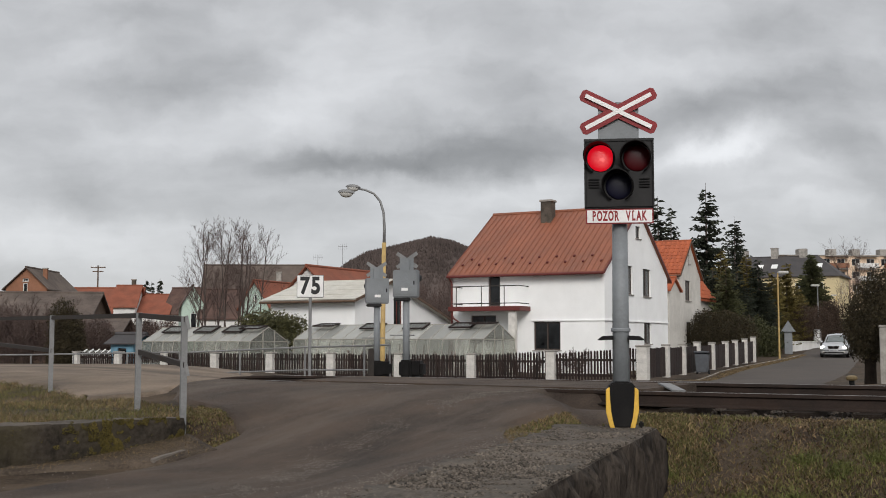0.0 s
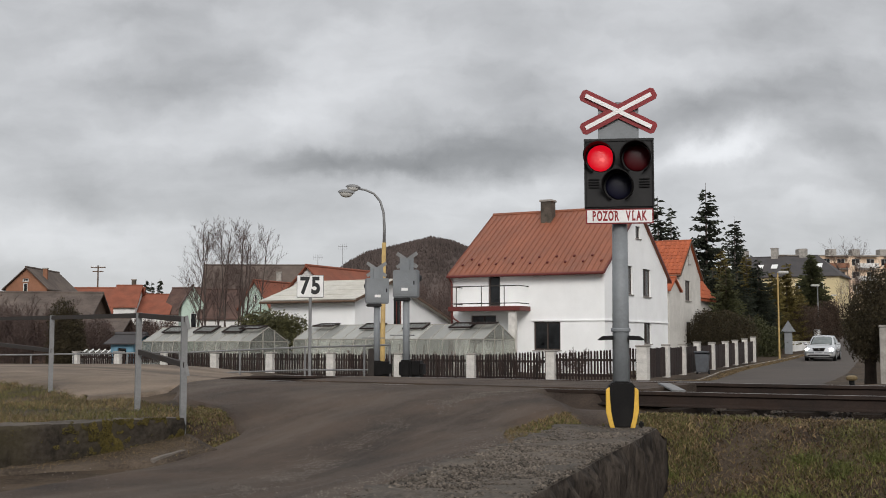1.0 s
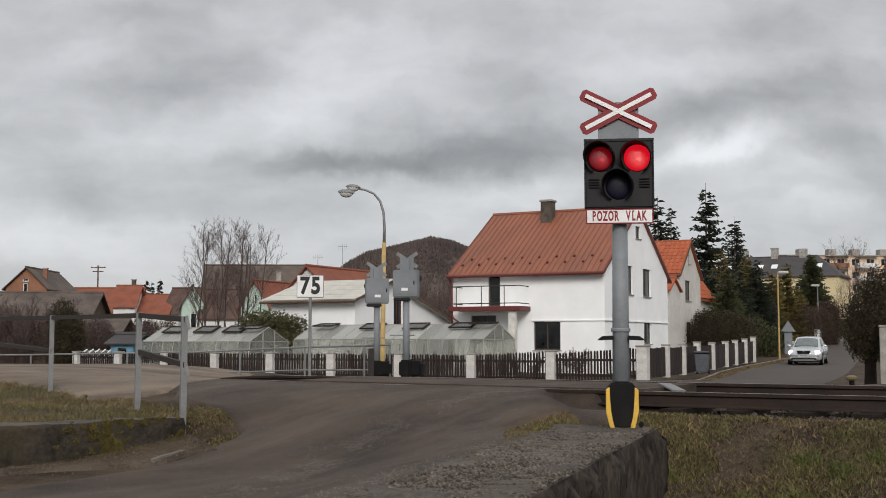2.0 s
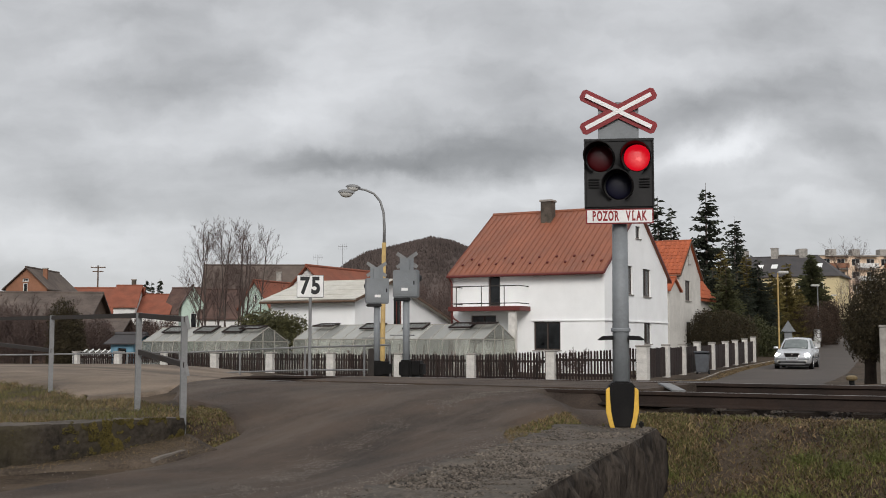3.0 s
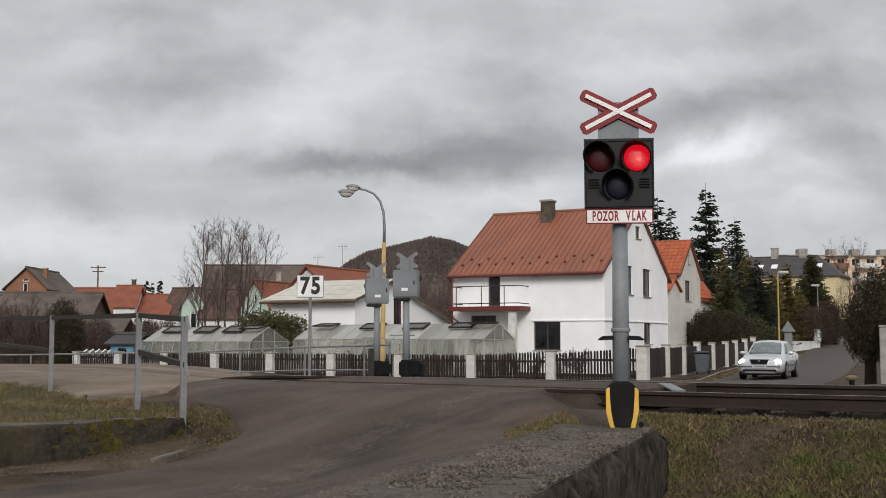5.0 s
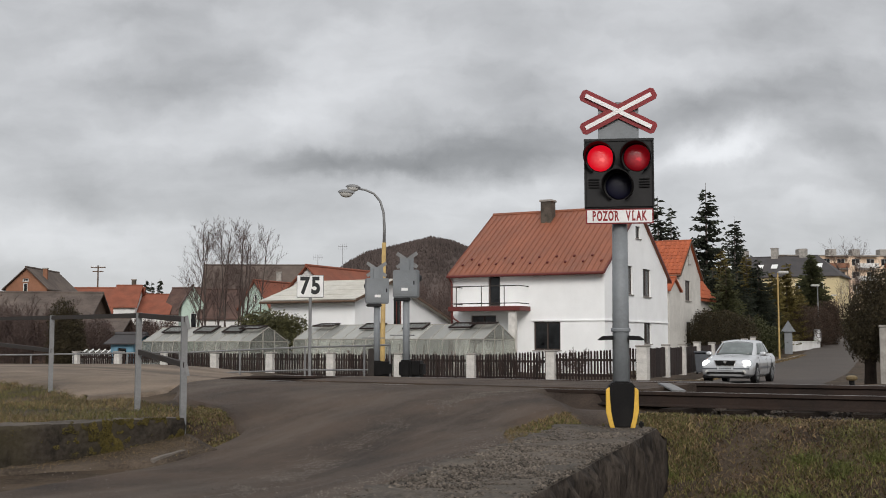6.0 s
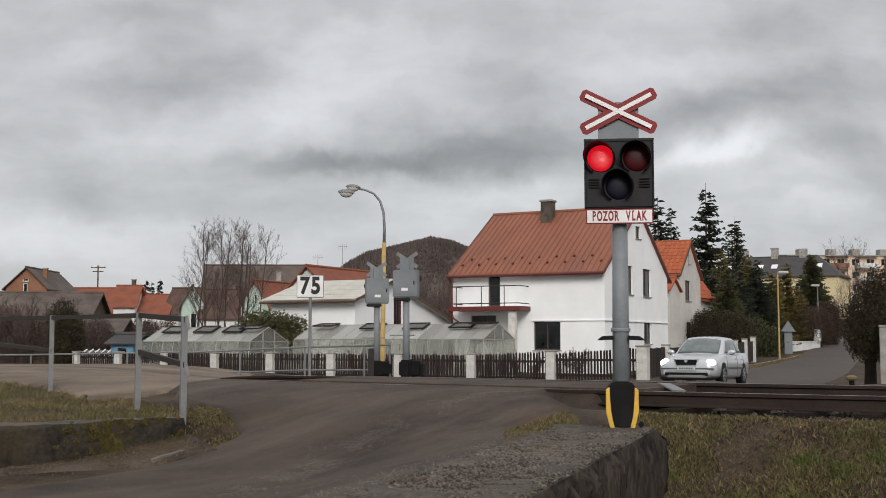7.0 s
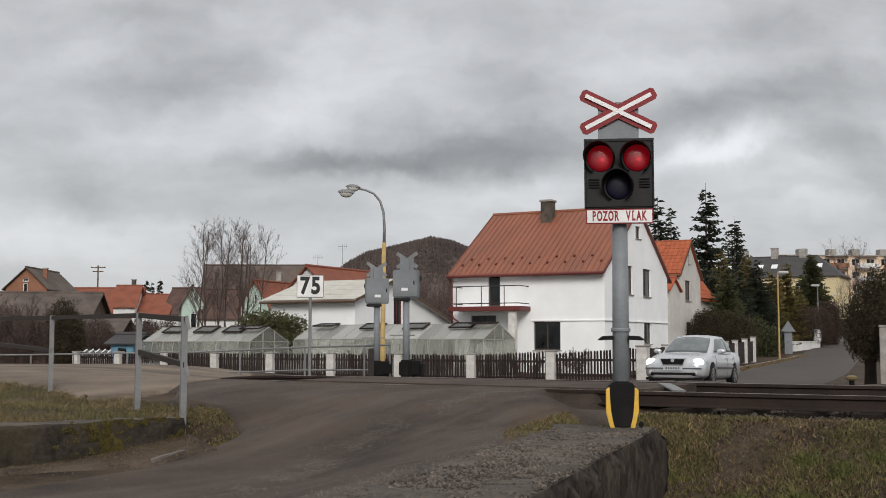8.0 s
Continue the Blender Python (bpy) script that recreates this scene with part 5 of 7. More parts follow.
def greenhouse(m, lf, lg, ze, zr, apex, label, vents):
    """A lean glasshouse: sloping glass sides, a low ridge roof and propped roof vents."""
    g = thing("greenhouse", m, label, "greenhouse", "greenhouses in the garden")
    lean = 0.28
    a, b = 0.0, lg
    prof = [(a, 0.0), (a + lean, ze), (apex, zr), (b - lean, ze), (b, 0.0)]
    part("base", boxed(-lf, 0, 0, lg, -0.35, 0.12), M["concrete"], g, "low concrete footing")
    n = max(6, int(lf / 0.62))
    for s, (p, q) in enumerate(zip(prof, prof[1:])):
        for i in range(n):
            bm = bmesh.new()
            x0, x1 = -lf + lf * i / n + 0.02, -lf + lf * (i + 1) / n - 0.02
            vs = [bm.verts.new(v) for v in ((x0, p[0], p[1]), (x1, p[0], p[1]), (x1, q[0], q[1]), (x0, q[0], q[1]))]
            f = bm.faces.new(vs)
            r = bmesh.ops.extrude_face_region(bm, geom=[f])
            bmesh.ops.translate(bm, verts=[v for v in r["geom"] if isinstance(v, bmesh.types.BMVert)], vec=(0, 0, 0.008))
            pane = part("pane", bm, M["gh_roof" if s in (1, 2) else "gh_glass"], g)
            pane.visible_shadow = False
    for i in range(n + 1):
        x = -lf + lf * i / n
        part("rib", tubed([(x, y, z + 0.01) for y, z in prof], 0.024, 4), M["gh_frame"], g)
    for y, z in prof[1:4]:
        part("purlin", tubed([(-lf, y, z + 0.012), (0, y, z + 0.012)], 0.03, 4), M["gh_frame"], g)
    for x in (-lf, 0.0):
        bm = bmesh.new()
        bm.faces.new([bm.verts.new((x, y, z)) for y, z in prof])
        r = bmesh.ops.extrude_face_region(bm, geom=bm.faces[:])
        bmesh.ops.translate(bm, verts=[v for v in r["geom"] if isinstance(v, bmesh.types.BMVert)], vec=(-0.008, 0, 0))
        e = part("end_pane", bm, M["gh_glass"], g)
        e.visible_shadow = False
        for y in (apex - 0.45, apex + 0.45):
            part("mullion", boxed(x - 0.025, x + 0.025, y - 0.025, y + 0.025, 0, zr - 0.12), M["gh_frame"], g)
        part("mullion", boxed(x - 0.02, x + 0.02, lean * 0.9, lg - lean * 0.9, ze - 0.03, ze + 0.02), M["gh_frame"], g)
    # roof vents, each a framed pane coloured dark like the open gap
    ang = math.degrees(math.atan2(zr - ze, apex - lean))
    for x, open_deg in vents:
        v = new("vent")
        v.parent = g
        v.matrix_basis = pose(x, apex, zr + 0.05, ang - open_deg)
        for q in (boxed(-0.55, 0.55, -0.78, -0.72, 0, 0.06), boxed(-0.55, 0.55, -0.06, 0.0, 0, 0.06), boxed(-0.55, -0.49, -0.72, -0.06, 0, 0.06), boxed(0.49, 0.55, -0.72, -0.06, 0, 0.06)):
            part("frame", q, M["wood_dark"], v)
        p = part("pane", boxed(-0.49, 0.49, -0.72, -0.06, 0.02, 0.028), M["gh_dark"], v)
        p.visible_shadow = False
    # dark beds and staging inside
    part("bed", boxed(-lf + 0.3, -0.3, 0.45, lg - 0.45, 0.12, 0.55, 0.05), M["soil"], g, "dark planting bed")
    for i in range(int(lf / 1.3)):
        x = -lf + 0.8 + i * 1.3
        part("stake", tubed([(x, lg * 0.5, 0.5), (x + 0.1, lg * 0.5, 1.5)], 0.03, 5), M["timber"], g)
    return g


greenhouse(pose(1.62, 50.0, -1.1, 0, 0, AX), 9.9, 3.9, 1.72, 2.40, 1.9, "long old glass greenhouse with open roof vents", [(-8.9, 14), (-6.3, 4), (-4.0, 3), (-1.6, 6), (-0.55, 18)])
greenhouse(pose(-8.84, 52.0, -1.1, 0, 0, AX), 6.3, 3.5, 1.62, 2.28, 1.7, "old glass greenhouse with framed roof vents", [(-5.2, 3), (-3.3, 3), (-1.6, 3), (-0.6, 14)])


def build_garden_clutter():
    s = house("shed", pose(-14.97, 56.0, -1.1, 0, 0, -20), 1.3, 1.5, 1.6, 1.95, 0.75, M["blue"], M["roof_dark"], "small faded blue garden shed with a dark felt roof", front=[(-0.9, -0.4, 0.7, 1.3)], over=0.25, category="shed", thick=0.05, roof_t=0.05)
    c = thing("cold_frame", pose(-17.31, 58.0, -1.1, 0, 0, -12), "low glazed cold frame with pale bars", "cold frame")
    part("base", boxed(-0.9, 0.9, -0.6, 0.6, 0, 0.75, 0.02), M["concrete"], c)
    for i in range(6):
        b = part("bar", boxed(-0.9 + i * 0.34, -0.84 + i * 0.34, -0.65, 0.62, 0.0, 0.05), M["frame_white"], c)
        b.matrix_basis = pose(0, 0, 0.98, 22)
    p = part("pane", boxed(-0.9, 0.9, -0.62, 0.6, -0.01, 0.0), M["gh_glass"], c)
    p.matrix_basis = pose(0, 0, 0.97, 22)
    p.visible_shadow = False
    b = thing("wheelie_bin", pose(11.07, 49.5, -0.86, 0, 0, -20), "dark blue-grey wheeled bin with a closed lid", "bin")
    bm = bmesh.new()
    loop_prism(bm, [(-0.22, 0.08), (0.22, 0.08), (0.29, 0.86), (-0.29, 0.86)], -0.3, 0.3)
    bmesh.ops.bevel(bm, geom=bm.edges[:], offset=0.03, segments=2, affect="EDGES")
    part("body", bm, M["plastic_grey"], b)
    l = part("lid", boxed(-0.33, 0.33, -0.36, 0.33, 0, 0.07, 0.03), M["plastic_grey"], b)
    l.matrix_basis = pose(0, 0, 0.87, -8)
    for x in (-0.25, 0.25):
        part("wheel", lathed([(0.1, x - 0.03), (0.1, x + 0.03)], 14, "X", (0, 0.26, 0.1)), M["tyre"], b)
    # hut, white walls and post further along the street
    h = thing("cabinet", pose(24.46, 82.0, street_z(82) - 0.1, 0, 0, -15), "grey roadside cabinet with a steep pointed roof", "cabinet")
    part("body", boxed(-0.27, 0.27, -0.25, 0.25, 0, 1.62, 0.02), M["grey_paint"], h)
    part("roof", loop_prism(bmesh.new(), [(-0.5, 1.622), (0.5, 1.622), (0, 2.4)], -0.4, 0.4), M["grey_paint"], h)
    w = thing("garden_wall_1", pose(26.03, 86.0, street_z(86) - 0.1, 0, 0, 58), "low white garden wall along the street", "wall", kind="structure")
    part("wall_body", boxed(0, 7.5, -0.1, 0.1, -0.2, 0.75, 0.03), M["render_old"], w)
    part("coping", boxed(0, 7.5, -0.14, 0.14, 0.752, 0.83, 0.02), M["pier"], w)
    part("gate_pier", boxed(6.6, 7.5, -0.2, 0.2, 0.832, 1.75, 0.05), M["render_white"], w)


build_garden_clutter()

# ---- rails and signs beyond the track ----


def pipe_fence(pts, z_low, label, every=0):
    f = thing("pipe_railing", pose(0, 0, 0), label, "railing", "pipe railings beyond the track")
    part("top_pipe", tubed(pts, 0.024, 6), M["galv"], f)
    part("lower_pipe", tubed([(x, y, z - z_low) for x, y, z in pts], 0.02, 6), M["galv"], f)
    for i, (x, y, z) in enumerate(pts):
        part("post", tubed([(x, y, z), (x, y, ground_z(x, y) - 0.1)], 0.026, 6), M["galv"], f)


pipe_fence([(-7.09, 32.00, 0.22), (-5.43, 31.00, 0.29), (-3.51, 29.50, 0.38), (-1.90, 28.00, 0.42), (-1.26, 27.40, 0.44)], 0.58, "thin grey pipe railing on the far side of the track")
pipe_fence([(-14.82, 36.00, 0.10), (-12.62, 35.50, 0.12), (-11.16, 35.00, 0.15), (-9.40, 34.50, 0.18), (-7.73, 34.00, 0.21)], 0.42, "thin grey pipe railing along the edge of the yard")


def build_speed_sign():
    s = thing("speed_sign", pose(-2.30, 20.0, -0.14, 0, 0, 4), "white square railway speed board with black number on a post", "sign")
    part("post", tubed([(0, 0, 0), (0, 0, 1.55)], 0.028, 10), M["galv"], s)
    b = part("board", boxed(-0.222, 0.222, -0.045, -0.03, 1.43, 1.80, 0.006), M["white"], s)
    part("border", boxed(-0.232, 0.232, -0.0295, -0.022, 1.42, 1.81, 0.004), M["galv"], s)
    lettering("7", 0.40, 0.001, M["letter_black"], b, pose(-0.095, -0.047, 1.615, 90, 0, 0), squeeze=0.80, bold=0.016)
    lettering("5", 0.40, 0.001, M["letter_black"], b, pose(0.095, -0.047, 1.615, 90, 0, 0), squeeze=0.80, bold=0.016)


build_speed_sign()


def rear_signal(px, y, dy, scale, turn):
    """A warning signal seen from behind."""
    x = (px - 784) / 2042 * y
    s = thing("warning_signal", pose(x, y, dy, 0, 0, turn), "grey crossing warning signal seen from its plain back", "crossing signal", "signals beyond the track")
    part("pole", tubed([(0, 0, 0.05), (0, 0, 1.75)], [0.075, 0.068], 16), M["grey_paint"], s, smooth=True)
    part("foot_cover", boxed(-0.13, 0.13, -0.13, 0.13, 0, 0.36, 0.04), M["black"], s, "black plastic foot cover")
    part("foot_box", boxed(0.02, 0.36, -0.06, 0.30, 0, 0.34, 0.06), M["black"], s, "black rounded drive box")
    part("bracket", boxed(-0.34, 0.18, -0.03, 0.03, 0.86, 0.885, 0.004), M["galv"], s)
    part("lamp_box", boxed(-0.265, 0.265, -0.12, 0.10, 1.66, 2.24, 0.02), M["grey_paint"], s, "grey painted back of the lamp box")
    part("door_seam", boxed(-0.23, 0.23, -0.128, -0.121, 1.72, 2.18, 0.003), M["grey_paint"], s)
    part("label_plate", boxed(-0.07, 0.07, -0.134, -0.129, 1.80, 1.86, 0.001), M["white"], s, "small white label plate")
    part("latch", boxed(0.19, 0.215, -0.14, -0.129, 1.92, 2.0, 0.002), M["black"], s)
    part("base_flange", boxed(-0.25, 0.10, -0.13, 0.02, 1.585, 1.655, 0.02), M["dark_paint"], s)
    part("cross_plate", boxed(-0.15, 0.15, 0.02, 0.04, 2.24, 2.50, 0.004), M["grey_paint"], s)
    part("bracket_plate", boxed(-0.08, 0.08, -0.03, 0.018, 2.245, 2.47, 0.006), M["grey_paint"], s)
    for a in (26, -26):
        b = part("cross_board", boxed(-0.34, 0.34, 0.045 + (0.01 if a > 0 else 0), 0.053 + (0.01 if a > 0 else 0), -0.05, 0.05, 0.004), M["galv"], s, "bare grey back of a cross board")
        b.matrix_basis = pose(0, 0, 2.45, 0, a * 1.3, 0) @ Matrix.Diagonal((0.8, 1, 0.8, 1))
    for sx in (-0.15, 0.15):
        hd = part("hood", hood(0.118, 0.20), M["black"], s, "black hood")
        hd.matrix_basis = pose(sx, 0.10, 2.06, 0, 0, 180)


rear_signal(667, 26.5, -0.27, 1, 12)
rear_signal(719, 24.2, -0.22, 1, -14)

h = thing("hydrant_post", pose(-1.58, 25.5, -0.25), "short dark rusty post beside the signal", "post")
part("body", boxed(-0.06, 0.06, -0.06, 0.06, 0, 0.62, 0.02), M["rustrail"], h)
m_ = thing("marker_post", pose(5.14, 14.6, -0.2), "small dark marker post with a dull ochre cap", "marker post")
part("stem", tubed([(0, 0, 0), (0, 0, 0.24)], 0.034, 12), M["black"], m_)
part("cap", lathed([(0.058, 0.235), (0.070, 0.25), (0.072, 0.275), (0.045, 0.295), (0.001, 0.30)], 20), M["marker_cap"], m_, "dull ochre cap")

# ---- street lamps ----


def build_lamps():
    z0 = -0.95
    s = thing("street_lamp", pose(-2.09, 40.0, z0), "street lamp with a faded yellow post and two lamp heads", "street lamp", "street lamps")
    part("lower_post", tubed([(0, 0, 0), (0.0, 0, 1.2), (0.04, 0, 4.9)], [0.095, 0.09, 0.075], 12), M["lamp_yellow"], s, "faded yellow lower post", smooth=True)
    arm = [(0.04, 0, 4.85), (0.05, 0, 5.4), (0.02, 0, 5.95), (-0.10, 0, 6.35), (-0.32, 0, 6.62), (-0.62, 0, 6.75), (-1.0, 0, 6.82)]
    part("arm", tubed(arm, [0.055, 0.05, 0.045, 0.042, 0.04, 0.038, 0.036], 10), M["galv"], s, "curved grey arm", smooth=True)
    for x, y, z, k in ((-1.05, 0.0, 6.84, 0.9), (-1.27, -0.25, 6.62, 1.0)):
        hd = new("lamp_head")
        hd.parent = s
        hd.matrix_basis = pose(x, y, z, 0, 4, 0)
        bm = bmesh.new()
        bmesh.ops.create_uvsphere(bm, u_segments=20, v_segments=10, radius=1.0)
        bmesh.ops.bisect_plane(bm, geom=bm.verts[:] + bm.edges[:] + bm.faces[:], plane_co=(0, 0, 0), plane_no=(0, 0, -1), clear_outer=True)
        bmesh.ops.transform(bm, matrix=Matrix.Diagonal((0.30 * k, 0.16 * k, 0.12 * k, 1)), verts=bm.verts[:])
        part("cover", bm, M["galv"], hd, smooth=True)
        bm = bmesh.new()
        bmesh.ops.create_uvsphere(bm, u_segments=20, v_segments=10, radius=1.0)
        bmesh.ops.bisect_plane(bm, geom=bm.verts[:] + bm.edges[:] + bm.faces[:], plane_co=(0, 0, -0.02), plane_no=(0, 0, 1), clear_outer=True)
        bmesh.ops.transform(bm, matrix=Matrix.Diagonal((0.24 * k, 0.14 * k, 0.17 * k, 1)), verts=bm.verts[:])
        part("bowl", bm, M["lampglass"], hd, "milky glass bowl", smooth=True)
    for px, py, y, top, hx, mm in ((1377, 615, 74, 484, 0.35, "lamp_yellow"), (1447, 590, 96, 507, -0.2, "galv"), (1480, 570, 140, 524, -0.3, "lamp_yellow")):
        x = (px - 784) / 2042 * y
        zb = ground_z(x, y) - 0.1
        zt = 0.52 + (605 - top) * y / 2042
        s = thing("street_lamp", pose(x, y, zb), "slim street lamp at the roadside with a flat head", "street lamp", "street lamps")
        part("post", tubed([(0, 0, 0), (0, 0, zt - zb)], [0.062, 0.045], 10), M[mm], s)
        part("lamp_head", boxed(hx - 0.35, hx + 0.35, -0.14, 0.14, zt - zb - 0.02, zt - zb + 0.14, 0.05), M["lampglass"], s)
    p = thing("utility_pole", pose(-44.91, 150.0, 0.0), "far wooden utility pole with a cross arm", "utility pole")
    zt = 10.42
    part("pole", tubed([(0, 0, 0), (0, 0, zt)], [0.13, 0.09], 8), M["timber"], p)
    part("cross_arm", boxed(-0.95, 0.95, -0.06, 0.06, zt - 0.32, zt - 0.2), M["timber"], p)
    part("cross_arm", boxed(-0.7, 0.7, -0.06, 0.06, zt - 0.85, zt - 0.73), M["timber"], p)
    for x in (-0.85, -0.4, 0.4, 0.85):
        part("insulator", tubed([(x, 0, zt - 0.2), (x, 0, zt - 0.02)], 0.05, 6), M["white"], p)


build_lamps()

# ---- trees and shrubs ----


def bare_tree(m, height, stems, seed, label, spread=0.28, twigs=5, upright=False):
    rng = random.Random(seed)
    t = thing("tree", m, label, "tree", "bare trees")
    bt, bc = bmesh.new(), bmesh.new()

    def grow(p, d, length, r, level):
        n = 4 if level < 2 else 3
        pts, rad = [p], [r]
        q, dd = p.copy(), d.copy()
        for i in range(n):
            dd = (dd + Vector((rng.gauss(0, 0.03 if upright else 0.07), rng.gauss(0, 0.03 if upright else 0.07), 0.05 + rng.gauss(0, 0.04)))).normalized()
            q = q + dd * length / n
            pts.append(q)
            rad.append(r * (1 - 0.75 * (i + 1) / n))
        tube(bt if level == 0 else bc, pts, rad, 6 if level == 0 else 3, False)
        if level >= 3:
            return
        k = (16 if upright else 14, 9 if upright else 8, twigs)[level]
        for i in range(k):
            f = rng.uniform(0.28 if level == 0 else 0.15, 0.98)
            j = min(int(f * n), n - 1)
            pos = pts[j].lerp(pts[j + 1], f * n - j)
            a = rng.uniform(0, 2 * math.pi)
            o = dd.orthogonal().normalized()
            side = (o * math.cos(a) + dd.cross(o) * math.sin(a))
            nd = (dd * (0.95 if level == 0 else 0.8) + side * (0.72 if upright else 0.55 if level == 0 else 0.75) + Vector((0, 0, 0.2))).normalized()
            grow(pos, nd, length * rng.uniform(0.28, 0.46) * (1.15 - (0.75 if upright and level == 0 else 0.5) * f), max(r * 0.36 * (1.1 - 0.6 * f), 0.0065), level + 1)

    for i in range(stems):
        a = 2 * math.pi * i / stems + rng.uniform(-0.4, 0.4)
        s = rng.uniform(0.4, 1.0) * spread if stems > 1 else 0.05
        grow(Vector((math.cos(a) * 0.25 * (stems > 1), math.sin(a) * 0.25 * (stems > 1), -0.1)), Vector((math.cos(a) * s, math.sin(a) * s, 1)).normalized(), height * rng.uniform(0.8, 1.0), height * 0.008, 0)
    part("trunk", bt, M["bark"], t, smooth=True)
    tagged(part("crown", bc, M["twig"], t), kind="stuff")
    return t


def conifer(m, height, radius, seed, label, needle="needles", gaps=0.15, bottom=0.06, droop=0.25, rows=34):
    rng = random.Random(seed)
    t = thing("tree", m, label, "tree", "evergreen trees")
    part("trunk", tubed([(0, 0, -0.2), (rng.uniform(-.1, .1), 0, height * 0.5), (0, 0, height * 0.985)], [height * 0.016, height * 0.009, 0.01], 7), M["bark"], t)
    bm = bmesh.new()
    for k in range(rows * 13):
        f = bottom + (1 - bottom) * (1 - (1 - rng.random() * 0.995) ** 0.62)
        z = f * height
        if rng.random() < gaps * 1.5 * (0.5 + noise.noise(Vector((f * 9, seed, 0)))):
            continue
        l = (radius * (1 - f) ** 0.75 + 0.10) * rng.uniform(0.5, 1.15)
        a = rng.uniform(0, 2 * math.pi)
        d = Vector((math.cos(a), math.sin(a), 0))
        n = max(2, int(l / (height * 0.022)))
        for i in range(n):
            g = (i + 0.6) / n
            c = d * l * g + Vector((0, 0, z - droop * l * g + 0.30 * l * g * g))
            s = height * 0.017 * (1.2 - 0.45 * g) + 0.03
            for w in (-1, 1):
                o = Vector((-d.y, d.x, 0)) * w
                tip = c + d * s * rng.uniform(0.6, 1.6) + o * s * rng.uniform(0.5, 1.5) + Vector((0, 0, rng.uniform(-1.1, 0.35) * s))
                base = c - d * s * 0.5
                q = Vector((0, 0, s * rng.uniform(0.25, 0.6))) + d * s * 0.35
                bm.faces.new([bm.verts.new(v) for v in (base, c + q, tip, c - q * 0.7)])
    tagged(part("crown", bm, M[needle], t), kind="stuff")
    return t


def shrub(m, blobs, n, size, seed, label, material, category="shrub", trunk=None):
    t = thing("shrub" if category != "tree" else "tree", m, label, category)
    if trunk:
        part("trunk", tubed([(0, 0, -0.2), (0.03, 0, trunk[1])], [trunk[0], trunk[0] * 0.8], 9), M["sleeper"], t)
    # a dark twiggy core keeps the outline closed
    tagged(part("crown", leaf_cloud(blobs, n, size, seed), M[material], t), kind="stuff")
    part("stems", tubed([(0, 0, -0.1), (blobs[0][0] * 0.5, blobs[0][1] * 0.5, blobs[0][2]), (blobs[0][0], blobs[0][1], blobs[0][2] + blobs[0][5] * 0.6)], [0.06, 0.04, 0.015], 6), M["bark"], t)
    return t


def at(px, y, dz=-0.05):
    x = (px - 784) / 2042 * y
    return x, y, ground_z(x, y) + dz


